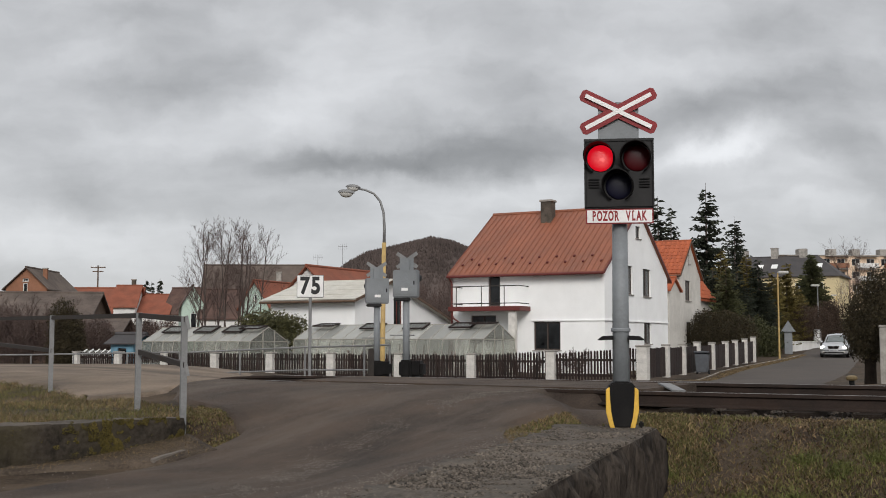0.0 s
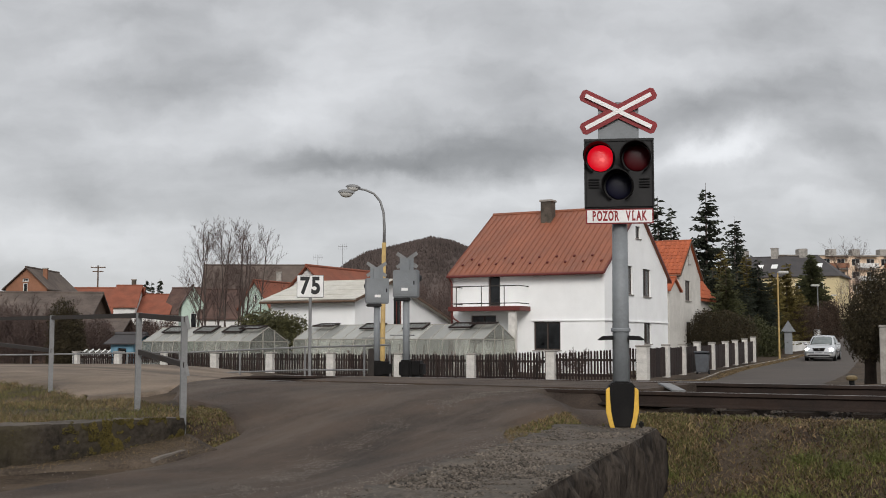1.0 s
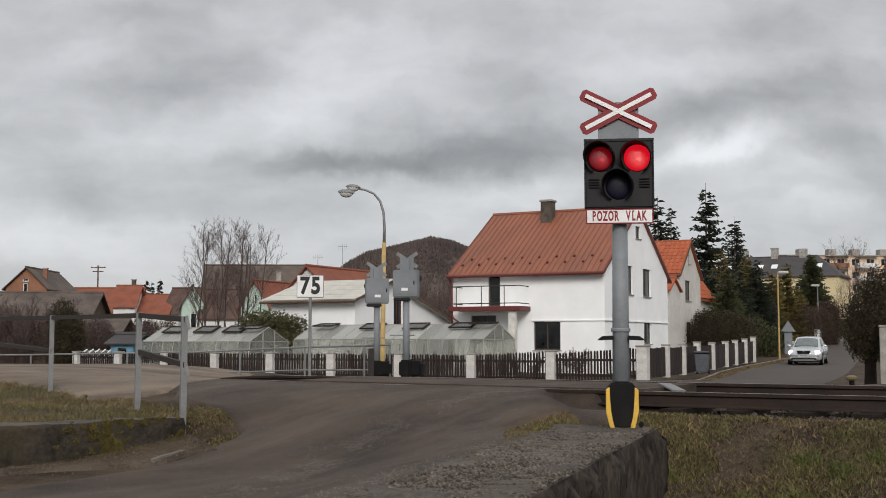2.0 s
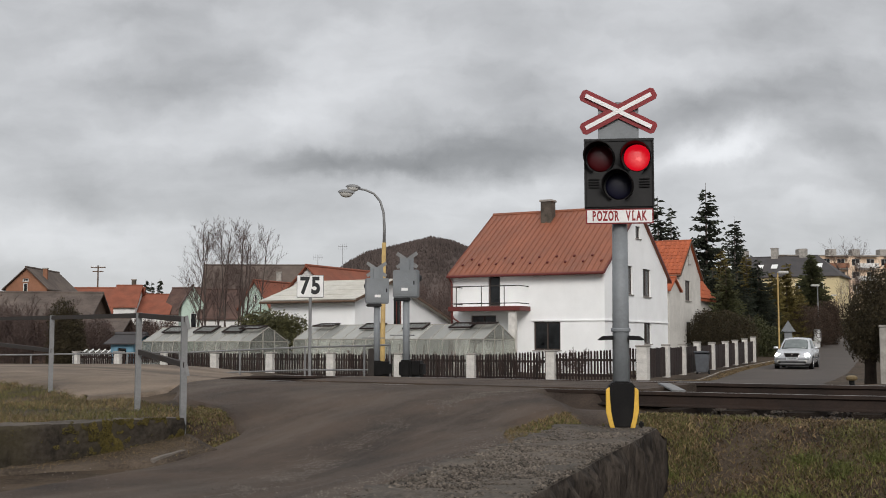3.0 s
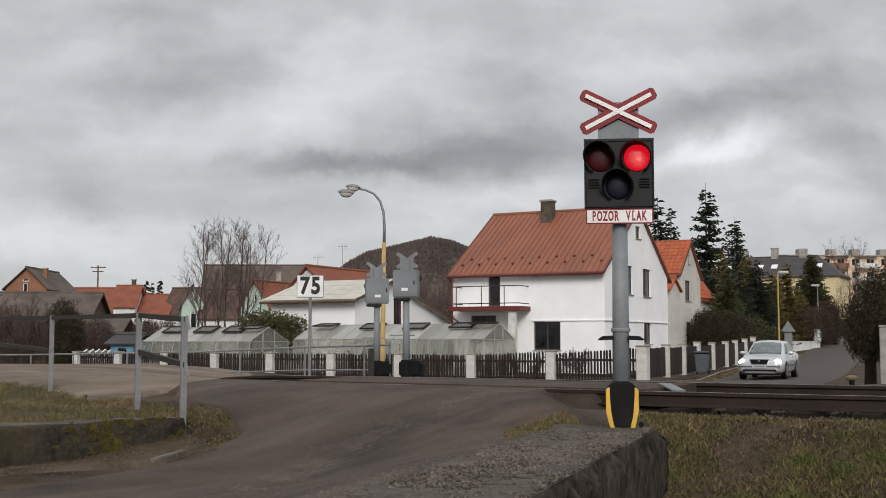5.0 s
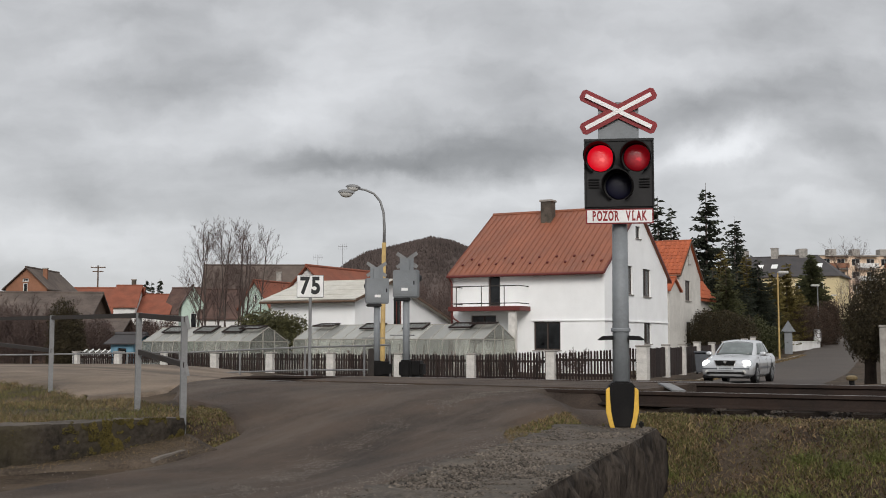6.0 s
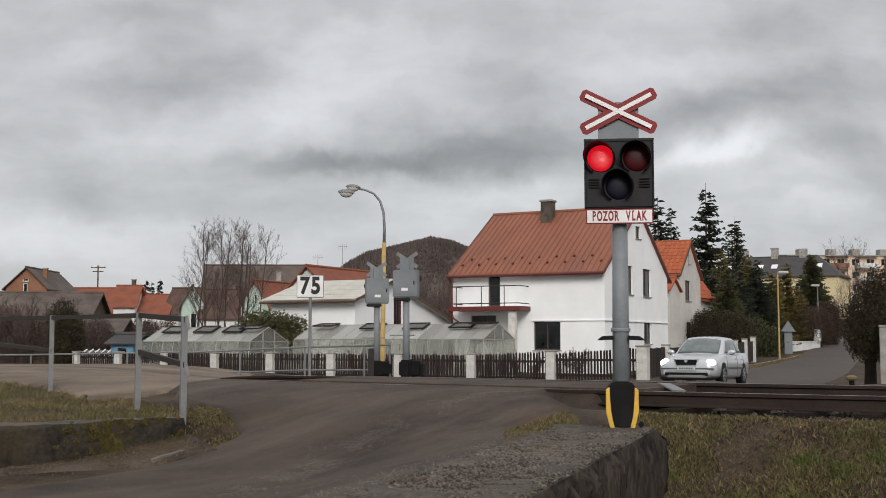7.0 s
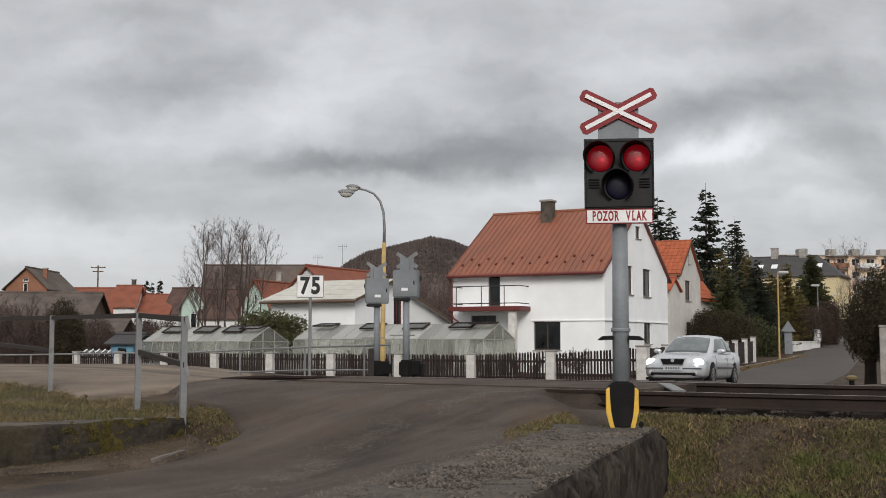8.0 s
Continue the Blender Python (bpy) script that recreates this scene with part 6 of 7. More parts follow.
def build_trees():
    for i, (px, y, hgt, st) in enumerate(((347, 78, 8.9, 1), (357, 76, 9.3, 1), (375, 77, 9.5, 2), (394, 79, 9.3, 1), (411, 76, 9.7, 2), (419, 80, 9.0, 1), (431, 77, 9.6, 1), (446, 78, 8.4, 2))):
        bare_tree(pose(*at(px, y)), hgt * 1.05, st, 20 + i, "leafless upright birch with fine rising twigs", 0.12, 5, True)
    for i, (px, y, top, r, nd, lab, gp, rw) in enumerate((
            (1252, 95, 318, 3.2, "needles", "tall dark spruce with a narrow top", 0.22, 34),
            (1302, 98, 380, 2.7, "needles", "dark spruce beside the taller one", 0.1, 34),
            (1166, 92, 342, 2.0, "needles", "slim dark spruce behind the grey house", 0.3, 30),
            (1190, 96, 358, 2.0, "needles", "slim dark spruce behind the grey house", 0.3, 30),
            (1232, 100, 430, 2.4, "needles", "lower dark spruce in the gardens", 0.1, 26),
            (1277, 88, 438, 2.4, "needles_old", "bronze-green conifer with dense foliage", 0.02, 34),
            (1322, 84, 446, 2.2, "needles_old", "bronze-green conifer with dense foliage", 0.02, 34),
            (1347, 86, 492, 1.6, "needles", "dark dense garden conifer", 0.02, 30),
            (1392, 92, 462, 1.9, "needles_old", "bronze-green conifer with dense foliage", 0.02, 34),
            (1437, 105, 446, 2.5, "thuja_green", "dark columnar garden thuja", 0.0, 110),
            (1262, 82, 470, 2.0, "needles", "dark dense garden conifer", 0.0, 34),
            (1305, 80, 470, 1.9, "needles", "dark dense garden conifer", 0.0, 34),
            (1362, 96, 500, 1.9, "needles", "dark dense garden conifer", 0.0, 30),
            (1412, 99, 505, 1.9, "needles_old", "bronze-green conifer with dense foliage", 0.0, 30),
            (1330, 93, 470, 2.1, "thuja_green", "dark dense garden conifer", 0.0, 32),
            (1378, 101, 485, 2.0, "thuja", "dark dense garden conifer", 0.0, 30),
            (1342, 83, 455, 2.0, "needles", "dark dense garden conifer", 0.0, 36),
            (1366, 87, 478, 1.9, "needles_old", "bronze-green conifer with dense foliage", 0.0, 34),
            (1285, 78, 468, 2.0, "thuja_green", "dark dense garden conifer", 0.0, 36),
            (1245, 84, 462, 1.9, "needles", "dark dense garden conifer", 0.0, 34))):
        p = at(px, y)
        conifer(pose(*p), 0.52 + (605 - top) * y / 2042 - p[2], r, 40 + i, lab, nd, gp, 0.05, 0.25, rw)
    # hedges along the street
    shrub(pose(*at(1270, 71)), [(0, 0, 1.5, 1.9, 1.2, 1.6), (1.6, 0.6, 1.4, 1.0, 1.0, 1.5), (-0.9, 0, 1.7, 0.9, 1.0, 1.5)], 34000, 0.055, 61, "dense dark brownish green hedge", "thuja")
    shrub(pose(*at(1340, 78)), [(0, 0, 1.2, 0.8, 1.0, 1.5), (0.9, 0, 0.9, 0.8, 0.9, 1.2), (-0.8, 0, 1.0, 0.7, 1, 1.4)], 12000, 0.07, 62, "yellowish green thuja hedge", "thuja_green")
    shrub(pose(*at(1420, 92)), [(0, 0, 1.7, 1.5, 1.2, 1.7), (1.5, 1, 1.7, 1.2, 1.2, 1.7), (-1.2, 0, 1.5, 0.9, 1, 1.5)], 26000, 0.055, 63, "brown clipped beech hedge", "hedge_brown")
    shrub(pose(*at(1462, 98)), [(0, 0, 1.9, 1.2, 1.2, 1.9), (0.9, 1, 1.9, 0.8, 1.2, 1.9)], 24000, 0.055, 64, "dense brown hedge at the bend", "hedge_brown")
    # dark clipped thuja at the roadside
    x, y, z = at(1536, 37.0)
    shrub(pose(x, y, z), [(0.05, 0, 2.1, 0.85, 0.8, 1.25), (0.35, 0, 3.0, 0.55, 0.6, 0.8), (-0.3, 0, 1.75, 0.55, 0.6, 0.9), (0.1, 0, 1.25, 0.55, 0.5, 0.55), (0.7, 0.1, 2.2, 0.6, 0.6, 1.2)], 42000, 0.035, 65, "dark rounded thuja on a bare trunk", "thuja", "tree", (0.2, 1.3))
    # far left garden
    x, y, z = at(118, 60)
    shrub(pose(x, y, z), [(0, 0, 1.7, 1.0, 0.8, 1.8), (-0.15, 0, 3.1, 0.75, 0.6, 1.0), (0.35, 0, 1.3, 0.8, 0.7, 1.3), (0.5, 0, 2.6, 0.5, 0.5, 0.8)], 24000, 0.05, 66, "broad dark garden thuja", "thuja")
    for i, (px, y, hh) in enumerate(((8, 64, 4.0), (40, 63, 4.0), (72, 65, 3.9), (20, 61, 3.0), (165, 66, 3.2), (-20, 62, 4.0), (55, 60, 3.0))):
        bare_tree(pose(*at(px, y)), hh, 6, 70 + i, "dense leafless shrub with reddish twigs", 0.5, 6)
    for i, (px, y, rr) in enumerate(((30, 63, 1.5), (75, 64, 1.2), (-15, 62, 1.4), (170, 67, 1.1), (255, 70, 0.9), (290, 74, 1.0))):
        x, y, z = at(px, y)
        shrub(pose(x, y, z), [(0, 0, 1.6, rr, 0.8, 1.7), (0.4, 0, 2.3, rr * 0.6, 0.7, 1.1), (-0.5, 0, 2.2, rr * 0.6, 0.6, 1.0)], 9000, 0.05, 110 + i, "dense reddish brown leafless bush", "twig")
    for i, (px, top, y) in enumerate(((258, 492, 150), (283, 492, 150), (268, 498, 148))):
        p = at(px, y)
        conifer(pose(*p), 0.52 + (605 - top) * y / 2042 - p[2], 1.4, 80 + i, "far dark spruce behind the roofs", "needles", 0.05, 0.1, 0.25, 32)
    for i, (px, y, hh) in enumerate(((1510, 170, 12), (1530, 160, 9.5), (1470, 175, 9), (1500, 120, 6))):
        bare_tree(pose(*at(px, y)), hh, 3, 90 + i, "leafless tree at the end of the street", 0.3)
    for i, (px, y) in enumerate(((872, 46.6), (925, 45.8), (1005, 45.0), (640, 49.5), (770, 48.0))):
        x, y, z = at(px, y)
        bare_tree(pose(x, y, z), 1.25, 7, 130 + i, "low leafless garden shrub behind the fence", 0.7, 6)
    for i, (px, y, hh) in enumerate(((768, 80, 4.6), (785, 84, 5.0), (750, 86, 4.6), (800, 90, 5.5))):
        bare_tree(pose(*at(px, y)), hh, 6, 150 + i, "dense leafless shrub with reddish twigs", 0.4, 6)
    # concrete gate post at the roadside
    x, y, z = at(1563, 36.0)
    p = thing("gate_post", pose(x, y, z, 0, 0, -24), "weathered square concrete gate post", "gate post")
    part("shaft", boxed(-0.14, 0.14, -0.14, 0.14, -0.1, 1.85, 0.02), M["concrete"], p)
    part("cap", boxed(-0.17, 0.17, -0.17, 0.17, 1.852, 1.92, 0.02), M["concrete"], p)


build_trees()


def build_hill():
    """The wooded hill behind the village, with a broken line of treetops."""
    prof = [(-400, 20), (-215, 26), (-130, 38), (-100, 44), (-86, 50), (-75, 60), (-60, 68), (-38, 73), (-9, 80), (7, 77), (21, 71), (40, 62), (90, 46), (170, 36), (400, 26)]

    def top(x):
        return interp(x, [p[0] for p in prof], [p[1] for p in prof])

    bm = bmesh.new()
    rows = []
    for j in range(15):
        f = j / 14
        row = []
        for i in range(121):
            x = -420 + 840 * i / 120
            y = 760 + 160 * f
            z = top(x) * smooth01(f * 1.05) ** 0.8 + 3 * noise.noise(Vector((x * 0.03, y * 0.03, 0)))
            row.append(bm.verts.new((x, y, z)))
        rows.append(row)
    for a, b in zip(rows, rows[1:]):
        for i in range(120):
            bm.faces.new((a[i], a[i + 1], b[i + 1], b[i]))
    tagged(part("hill", bm, M["woods"], smooth=True), "brown wooded hill in winter behind the village", "hill", kind="structure")
    rng = random.Random(9)
    bm = bmesh.new()
    for i in range(30000):
        f = rng.random() ** 0.7
        x, y = rng.uniform(-260, 160), 765 + 155 * f
        z = top(x) * smooth01(f * 1.05) ** 0.8 - 1
        h, w = rng.uniform(2.5, 6.0), rng.uniform(0.5, 1.2)
        n = 4
        a0 = rng.uniform(0, 6)
        ring = [bm.verts.new((x + w * math.cos(a0 + 2 * math.pi * k / n) * rng.uniform(0.6, 1.1), y + w * math.sin(a0 + 2 * math.pi * k / n), z + h * rng.uniform(0.45, 0.7))) for k in range(n)]
        tip = bm.verts.new((x + rng.uniform(-0.8, 0.8), y, z + h))
        foot = bm.verts.new((x, y, z))
        for k in range(n):
            bm.faces.new((ring[k], ring[(k + 1) % n], tip))
            bm.faces.new((ring[(k + 1) % n], ring[k], foot))
    tagged(part("far_woods", bm, M["woods"]), "leafless brown winter woods on the hill", "woods", kind="stuff")


build_hill()

# ---- the silver saloon car ----


def build_car():
    c = thing("car", pose(0, 0, 0), "silver four-door saloon car with lit headlights", "car")
    st = [(-2.285, 0.26, 0.62, 0.60), (-2.24, 0.22, 0.68, 0.74), (-2.12, 0.20, 0.735, 0.83), (-1.85, 0.19, 0.80, 0.872), (-1.4, 0.19, 0.875, 0.885), (-0.95, 0.19, 0.945, 0.885), (-0.3, 0.18, 0.955, 0.885), (0.6, 0.18, 0.965, 0.885), (1.3, 0.19, 0.985, 0.885), (1.8, 0.20, 1.0, 0.875), (2.12, 0.24, 0.985, 0.84), (2.25, 0.30, 0.93, 0.77), (2.285, 0.36, 0.86, 0.68)]
    def flow(xs, ys):
        """A smooth curve through the given values."""
        xs, ys = np.array(xs, float), np.array(ys, float)
        g = np.gradient(ys, xs)

        def f(x):
            i = int(np.clip(np.searchsorted(xs, x) - 1, 0, len(xs) - 2))
            h = xs[i + 1] - xs[i]
            u = (x - xs[i]) / h
            return float((2 * u**3 - 3 * u**2 + 1) * ys[i] + (u**3 - 2 * u**2 + u) * h * g[i] + (-2 * u**3 + 3 * u**2) * ys[i + 1] + (u**3 - u**2) * h * g[i + 1])
        return f

    ys = [q[0] for q in st]
    f_zb, f_zt, f_hw = (flow(ys, [q[k] for q in st]) for k in (1, 2, 3))
    bm = bmesh.new()
    rings = []
    for y in ys[:3] + [-2.0 + 0.1 * i for i in range(41)] + ys[-3:]:
        zb, zt, hw = f_zb(y), f_zt(y), f_hw(y)
        flare = 0.012 * max(math.exp(-((y + 1.36) / 0.42) ** 2), math.exp(-((y - 1.22) / 0.42) ** 2))
        half = [(0.80 * hw, zb), (0.95 * hw, zb + 0.08), (0.985 * hw, zb + 0.2 * (zt - zb)), (1.0 * hw + flare, zb + 0.42 * (zt - zb)), (1.0 * hw, zb + 0.62 * (zt - zb)), (0.985 * hw, zb + 0.78 * (zt - zb)), (0.945 * hw, zb + 0.91 * (zt - zb)), (0.86 * hw, zt), (0.62 * hw, zt + 0.020), (0.3 * hw, zt + 0.031)]
        pts = [(0, zb)] + half + [(0, zt + 0.036)] + [(-x, z) for x, z in half[::-1]]
        rings.append([bm.verts.new((x, y, z)) for x, z in pts])
    n = len(rings[0])
    for a, b in zip(rings, rings[1:]):
        for k in range(n):
            bm.faces.new((a[k], a[(k + 1) % n], b[(k + 1) % n], b[k]))
    bm.faces.new(rings[0])
    bm.faces.new(rings[-1][::-1])
    part("body", bm, M["car_paint"], c, "silver painted body", smooth=True)
    # cabin: curved screens, roof and sides, with the glass standing just proud of them
    ks = (0.0, 0.25, 0.5, 0.75, 1.0)
    lo = [flow(ks, v) for v in ((0.70, 0.80, 0.81, 0.78, 0.64), (-1.02, -0.28, 0.52, 1.32, 1.90), (0.915, 0.93, 0.94, 0.955, 0.965))]
    hi = [flow(ks, v) for v in ((0.555, 0.60, 0.605, 0.585, 0.53), (-0.14, 0.18, 0.54, 0.92, 1.24), (1.385, 1.43, 1.44, 1.425, 1.375))]

    def flank(sx):
        def f(k, t):
            a, b = [q(k) for q in lo], [q(k) for q in hi]
            x, y, z = (p + (q - p) * t for p, q in zip(a, b))
            return Vector((sx * (x + 0.022 * 4 * t * (1 - t) + 0.012 * t), y, z + 0.012 * t * t))
        return f

    def screen(end):
        k, low_y, top_y, low_z, top_z = (0.0, -1.14, -0.20, 0.945, 1.46) if end == 0 else (1.0, 1.98, 1.27, 0.985, 1.435)

        def f(u, t):
            a, b = flank(1)(k, t), Vector((0, low_y + (top_y - low_y) * t, low_z + (top_z - low_z) * t + 0.05 * 4 * t * (1 - t) * 0.25))
            w = 1 - u * u
            return Vector((a.x * u, a.y + (b.y - a.y) * w, a.z + (b.z - a.z) * w))
        return f

    def roof_skin(u, k):
        a = flank(1)(k, 1.0)
        front, back = screen(0)(0, 1.0), screen(1)(0, 1.0)
        y = a.y + (-0.06 * (1 - k) + 0.03 * k) * (1 - u * u)
        mid = front.z + (back.z - front.z) * k + 0.058 * 4 * k * (1 - k)
        return Vector((a.x * u, y, a.z + (mid - a.z) * (1 - abs(u) ** 2.4)))

    def skin(bm, f, u0, u1, v0, v1, nu, nv, lift=0.0):
        grid = []
        for j in range(nv + 1):
            row = []
            for i in range(nu + 1):
                u, v = u0 + (u1 - u0) * i / nu, v0 + (v1 - v0) * j / nv
                p = f(u, v)
                nrm = (f(u + 0.004, v) - f(u - 0.004, v)).cross(f(u, v + 0.004) - f(u, v - 0.004)).normalized()
                if nrm.dot(p - Vector((0, 0.4, 0.9))) < 0:
                    nrm = -nrm
                row.append(bm.verts.new(p + nrm * lift))
            grid.append(row)
        for r0, r1 in zip(grid, grid[1:]):
            for i in range(nu):
                bm.faces.new((r0[i], r0[i + 1], r1[i + 1], r1[i]))
        return bm

    bm = bmesh.new()
    skin(bm, screen(0), -1, 1, 0, 1, 12, 6)
    skin(bm, screen(1), -1, 1, 0, 1, 12, 6)
    skin(bm, roof_skin, -1, 1, 0, 1, 12, 12)
    for sx in (-1, 1):
        skin(bm, flank(sx), 0, 1, 0, 1, 12, 6)
    bmesh.ops.remove_doubles(bm, verts=bm.verts[:], dist=0.004)
    bmesh.ops.recalc_face_normals(bm, faces=bm.faces[:])
    part("cabin", bm, M["car_paint"], c, "silver roof and pillars", smooth=True)

    def glazing(name, f, u0, u1, v0, v1, label):
        bm = skin(bmesh.new(), f, u0, u1, v0, v1, 10, 6, 0.007)
        r = bmesh.ops.extrude_face_region(bm, geom=bm.faces[:])
        for g in r["geom"]:
            if isinstance(g, bmesh.types.BMVert):
                g.co += (Vector((0, 0.4, 1.0)) - g.co).normalized() * 0.008
        bmesh.ops.recalc_face_normals(bm, faces=bm.faces[:])
        return part(name, bm, M["car_glass"], c, label, smooth=True)

    glazing("windscreen", screen(0), -0.90, 0.90, 0.06, 0.93, "tinted curved windscreen")
    glazing("rear_window", screen(1), -0.86, 0.86, 0.14, 0.92, "tinted rear window")
    for s in (-1, 1):
        glazing("side_window", flank(s), 0.09, 0.50, 0.10, 0.88, "tinted side window")
        glazing("side_window", flank(s), 0.535, 0.90, 0.12, 0.87, "tinted side window")
        # doors, trim, mirror, lights
        part("rubbing_strip", boxed(s * 0.886 - 0.012, s * 0.886 + 0.012, -0.98, 1.0, 0.50, 0.555, 0.006), M["plastic_grey"], c)
        for y in (-0.92, 0.40, 1.22):
            zb, zt, hw = f_zb(y), f_zt(y), f_hw(y)
            part("door_gap", tubed([(s * hw * k, y, zb + q * (zt - zb)) for k, q in ((0.985, 0.2), (1.0, 0.42), (1.0, 0.62), (0.985, 0.78), (0.945, 0.91))], 0.006, 4), M["black"], c)
        for y in (0.24, 1.06):
            part("door_handle", boxed(s * 0.885 - 0.022, s * 0.885 + 0.022, y - 0.10, y + 0.06, 0.79, 0.82, 0.008), M["car_paint"], c)
        bm = bmesh.new()
        bmesh.ops.create_uvsphere(bm, u_segments=14, v_segments=8, radius=1)
        bmesh.ops.transform(bm, matrix=Matrix.Translation((s * 0.94, -0.62, 1.0)) @ Matrix.Diagonal((0.125, 0.07, 0.075, 1)), verts=bm.verts[:])
        part("mirror", bm, M["car_paint"], c, smooth=True)
        bm = bmesh.new()
        bmesh.ops.create_uvsphere(bm, u_segments=18, v_segments=10, radius=1)
        bmesh.ops.transform(bm, matrix=Matrix.Translation((s * 0.665, -2.10, 0.655)) @ Matrix.Diagonal((0.155, 0.155, 0.125, 1)), verts=bm.verts[:])
        part("headlight", bm, M["headlight"], c, "lit white headlight", smooth=True)
        part("fog_light", lathed([(0.065, -2.285), (0.06, -2.20)], 16, "Y", (s * 0.62, 0, 0.385)), M["lampglass"], c)
        part("rear_light", boxed(s * 0.72 - 0.09, s * 0.72 + 0.09, 2.12, 2.27, 0.72, 0.90, 0.02), M["red"], c)
        for y in (-1.36, 1.22):
            part("wheel_arch", lathed([(0.362, s * 0.70), (0.362, s * 0.891)], 28, "X", (0, y, 0.33)), M["black"], c)
    bm = bmesh.new()
    loop_prism(bm, [(-0.34, 0.755), (-0.28, 0.60), (0.28, 0.60), (0.34, 0.755)], -2.312, -2.16)
    grille = part("grille", bm, M["black"], c, "black ribbed grille")
    for i in range(9):
        x = -0.26 + i * 0.065
        part("rib", boxed(x - 0.006, x + 0.006, -2.320, -2.313, 0.61, 0.745), M["black"], grille)
    part("grille_frame", boxed(-0.30, 0.30, -2.318, -2.20, 0.582, 0.599, 0.004), M["chrome"], c, "chrome grille frame")
    part("grille_frame", boxed(-0.37, 0.37, -2.318, -2.16, 0.757, 0.778, 0.004), M["chrome"], c, "chrome grille frame")
    for sx in (-1, 1):
        bm = bmesh.new()
        loop_prism(bm, [(sx * 0.342, 0.757), (sx * 0.370, 0.757), (sx * 0.305, 0.59), (sx * 0.282, 0.60)], -2.316, -2.17)
        part("grille_frame", bm, M["chrome"], c, "chrome grille frame")
    part("badge", lathed([(0.05, -2.325), (0.05, -2.30)], 16, "Y", (0, 0, 0.72)), M["chrome"], c)
    part("bumper_strip", boxed(-0.80, 0.80, -2.30, -2.16, 0.475, 0.515, 0.01), M["plastic_grey"], c)
    part("air_intake", boxed(-0.66, 0.66, -2.302, -2.1, 0.295, 0.40, 0.02), M["black"], c)
    part("lower_lip", boxed(-0.80, 0.80, -2.265, -2.0, 0.165, 0.25, 0.02), M["black"], c)
    pl = part("plate_holder", boxed(-0.27, 0.27, -2.325, -2.29, 0.44, 0.56, 0.006), M["plate"], c, "pale plate with illegible marks")
    for i in range(6):
        part("bar", boxed(-0.20 + i * 0.07, -0.155 + i * 0.07, -2.328, -2.326, 0.475, 0.525), M["plastic_grey"], pl)
    wheels = []
    for s in (-1, 1):
        for y in (-1.36, 1.22):
            w = new("wheel")
            w.parent = c
            w.matrix_basis = pose(s * 0.80, y, 0.315)
            part("tyre", lathed([(0.20, -0.10), (0.29, -0.10), (0.312, -0.08), (0.315, 0.0), (0.312, 0.08), (0.29, 0.10), (0.20, 0.10)], 32, "X"), M["tyre"], w, smooth=True)
            bm = bmesh.new()
            lathe(bm, [(0.205, s * 0.06), (0.205, s * 0.104), (0.185, s * 0.106), (0.18, s * 0.07)], 28, "X")
            lathe(bm, [(0.19, s * 0.086), (0.19, s * 0.090)], 28, "X")
            lathe(bm, [(0.05, s * 0.06), (0.05, s * 0.112), (0.02, s * 0.118)], 14, "X")
            for k in range(7):
                box(bm, s * 0.100 - 0.008, s * 0.100 + 0.008, -0.02, 0.02, 0.03, 0.19, 0, pose(0, 0, 0, 360 * k / 7))
            part("rim", bm, M["rim"], w, "silver alloy rim")
            wheels.append((w, s * 0.80, y))
    return c, wheels


car, car_wheels = build_car()


# ---- grass, moss and litter in the foreground ----


def blades(name, area, n, h0, h1, material, seed, label, keep=None, width=0.006, lean=0.8):
    """Thin bent blades over an area given by a sampler of x and y."""
    rng = random.Random(seed)
    verts, faces = [], []
    made = 0
    while made < n:
        p = area(rng)
        made += 1
        if p is None:
            continue
        x, y = p
        if keep and rng.random() > keep(x, y):
            continue
        z = ground_z(x, y) - 0.035
        h = rng.uniform(h0, h1)
        a, b = rng.uniform(0, 6.283), rng.uniform(0, 6.283)
        w = width * rng.uniform(0.6, 1.4)
        dx, dy = math.cos(a) * h * rng.uniform(0.1, lean), math.sin(a) * h * rng.uniform(0.1, lean)
        wx, wy = math.cos(b) * w, math.sin(b) * w
        i = len(verts)
        verts += [(x - wx, y - wy, z), (x + wx, y + wy, z), (x + dx * 0.5 + wx * 0.7, y + dy * 0.5 + wy * 0.7, z + h * 0.65), (x + dx * 0.5 - wx * 0.7, y + dy * 0.5 - wy * 0.7, z + h * 0.65), (x + dx * 1.3, y + dy * 1.3, z + h * rng.uniform(0.75, 1.0))]
        faces += [(i, i + 1, i + 2, i + 3), (i + 3, i + 2, i + 4)]
    me = bpy.data.meshes.new(name)
    me.from_pydata(verts, [], faces)
    me.materials.append(M[material])
    return tagged(new(name, me), label, "grass", kind="stuff")


def patchy(seed, scale, lo, hi):
    def f(x, y):
        v = noise.noise(Vector((x * scale, y * scale, seed))) * 0.7 + noise.noise(Vector((x * scale * 3, y * scale * 3, seed + 4))) * 0.3
        return smooth01((v - lo) / (hi - lo))
    return f


def bank_area(rng):
    x = rng.uniform(0.9, 6.2)
    y = rng.uniform(7.6, track_y(x) - 0.75)
    if y < 9.55 and x < wall_edge(y) + 0.86:
        return None
    if x < 2.2 and y > 10.0 and x < 0.95 + (y - 10.0) * 1.1:
        return None
    return x, y


def left_area(rng):
    x = rng.uniform(-8.5, -2.25)
    y = rng.uniform(7.0, 19)
    w = (x + 2.42) * 0.681 - (y - 10.93) * 0.732
    if w > -0.28:
        return None
    lim = 13.0 + (-3.3 - x) * 1.5 if x < -3.3 else 13.0 - (x + 3.3) * 1.2
    return (x, y) if y < lim + 0.1 else None


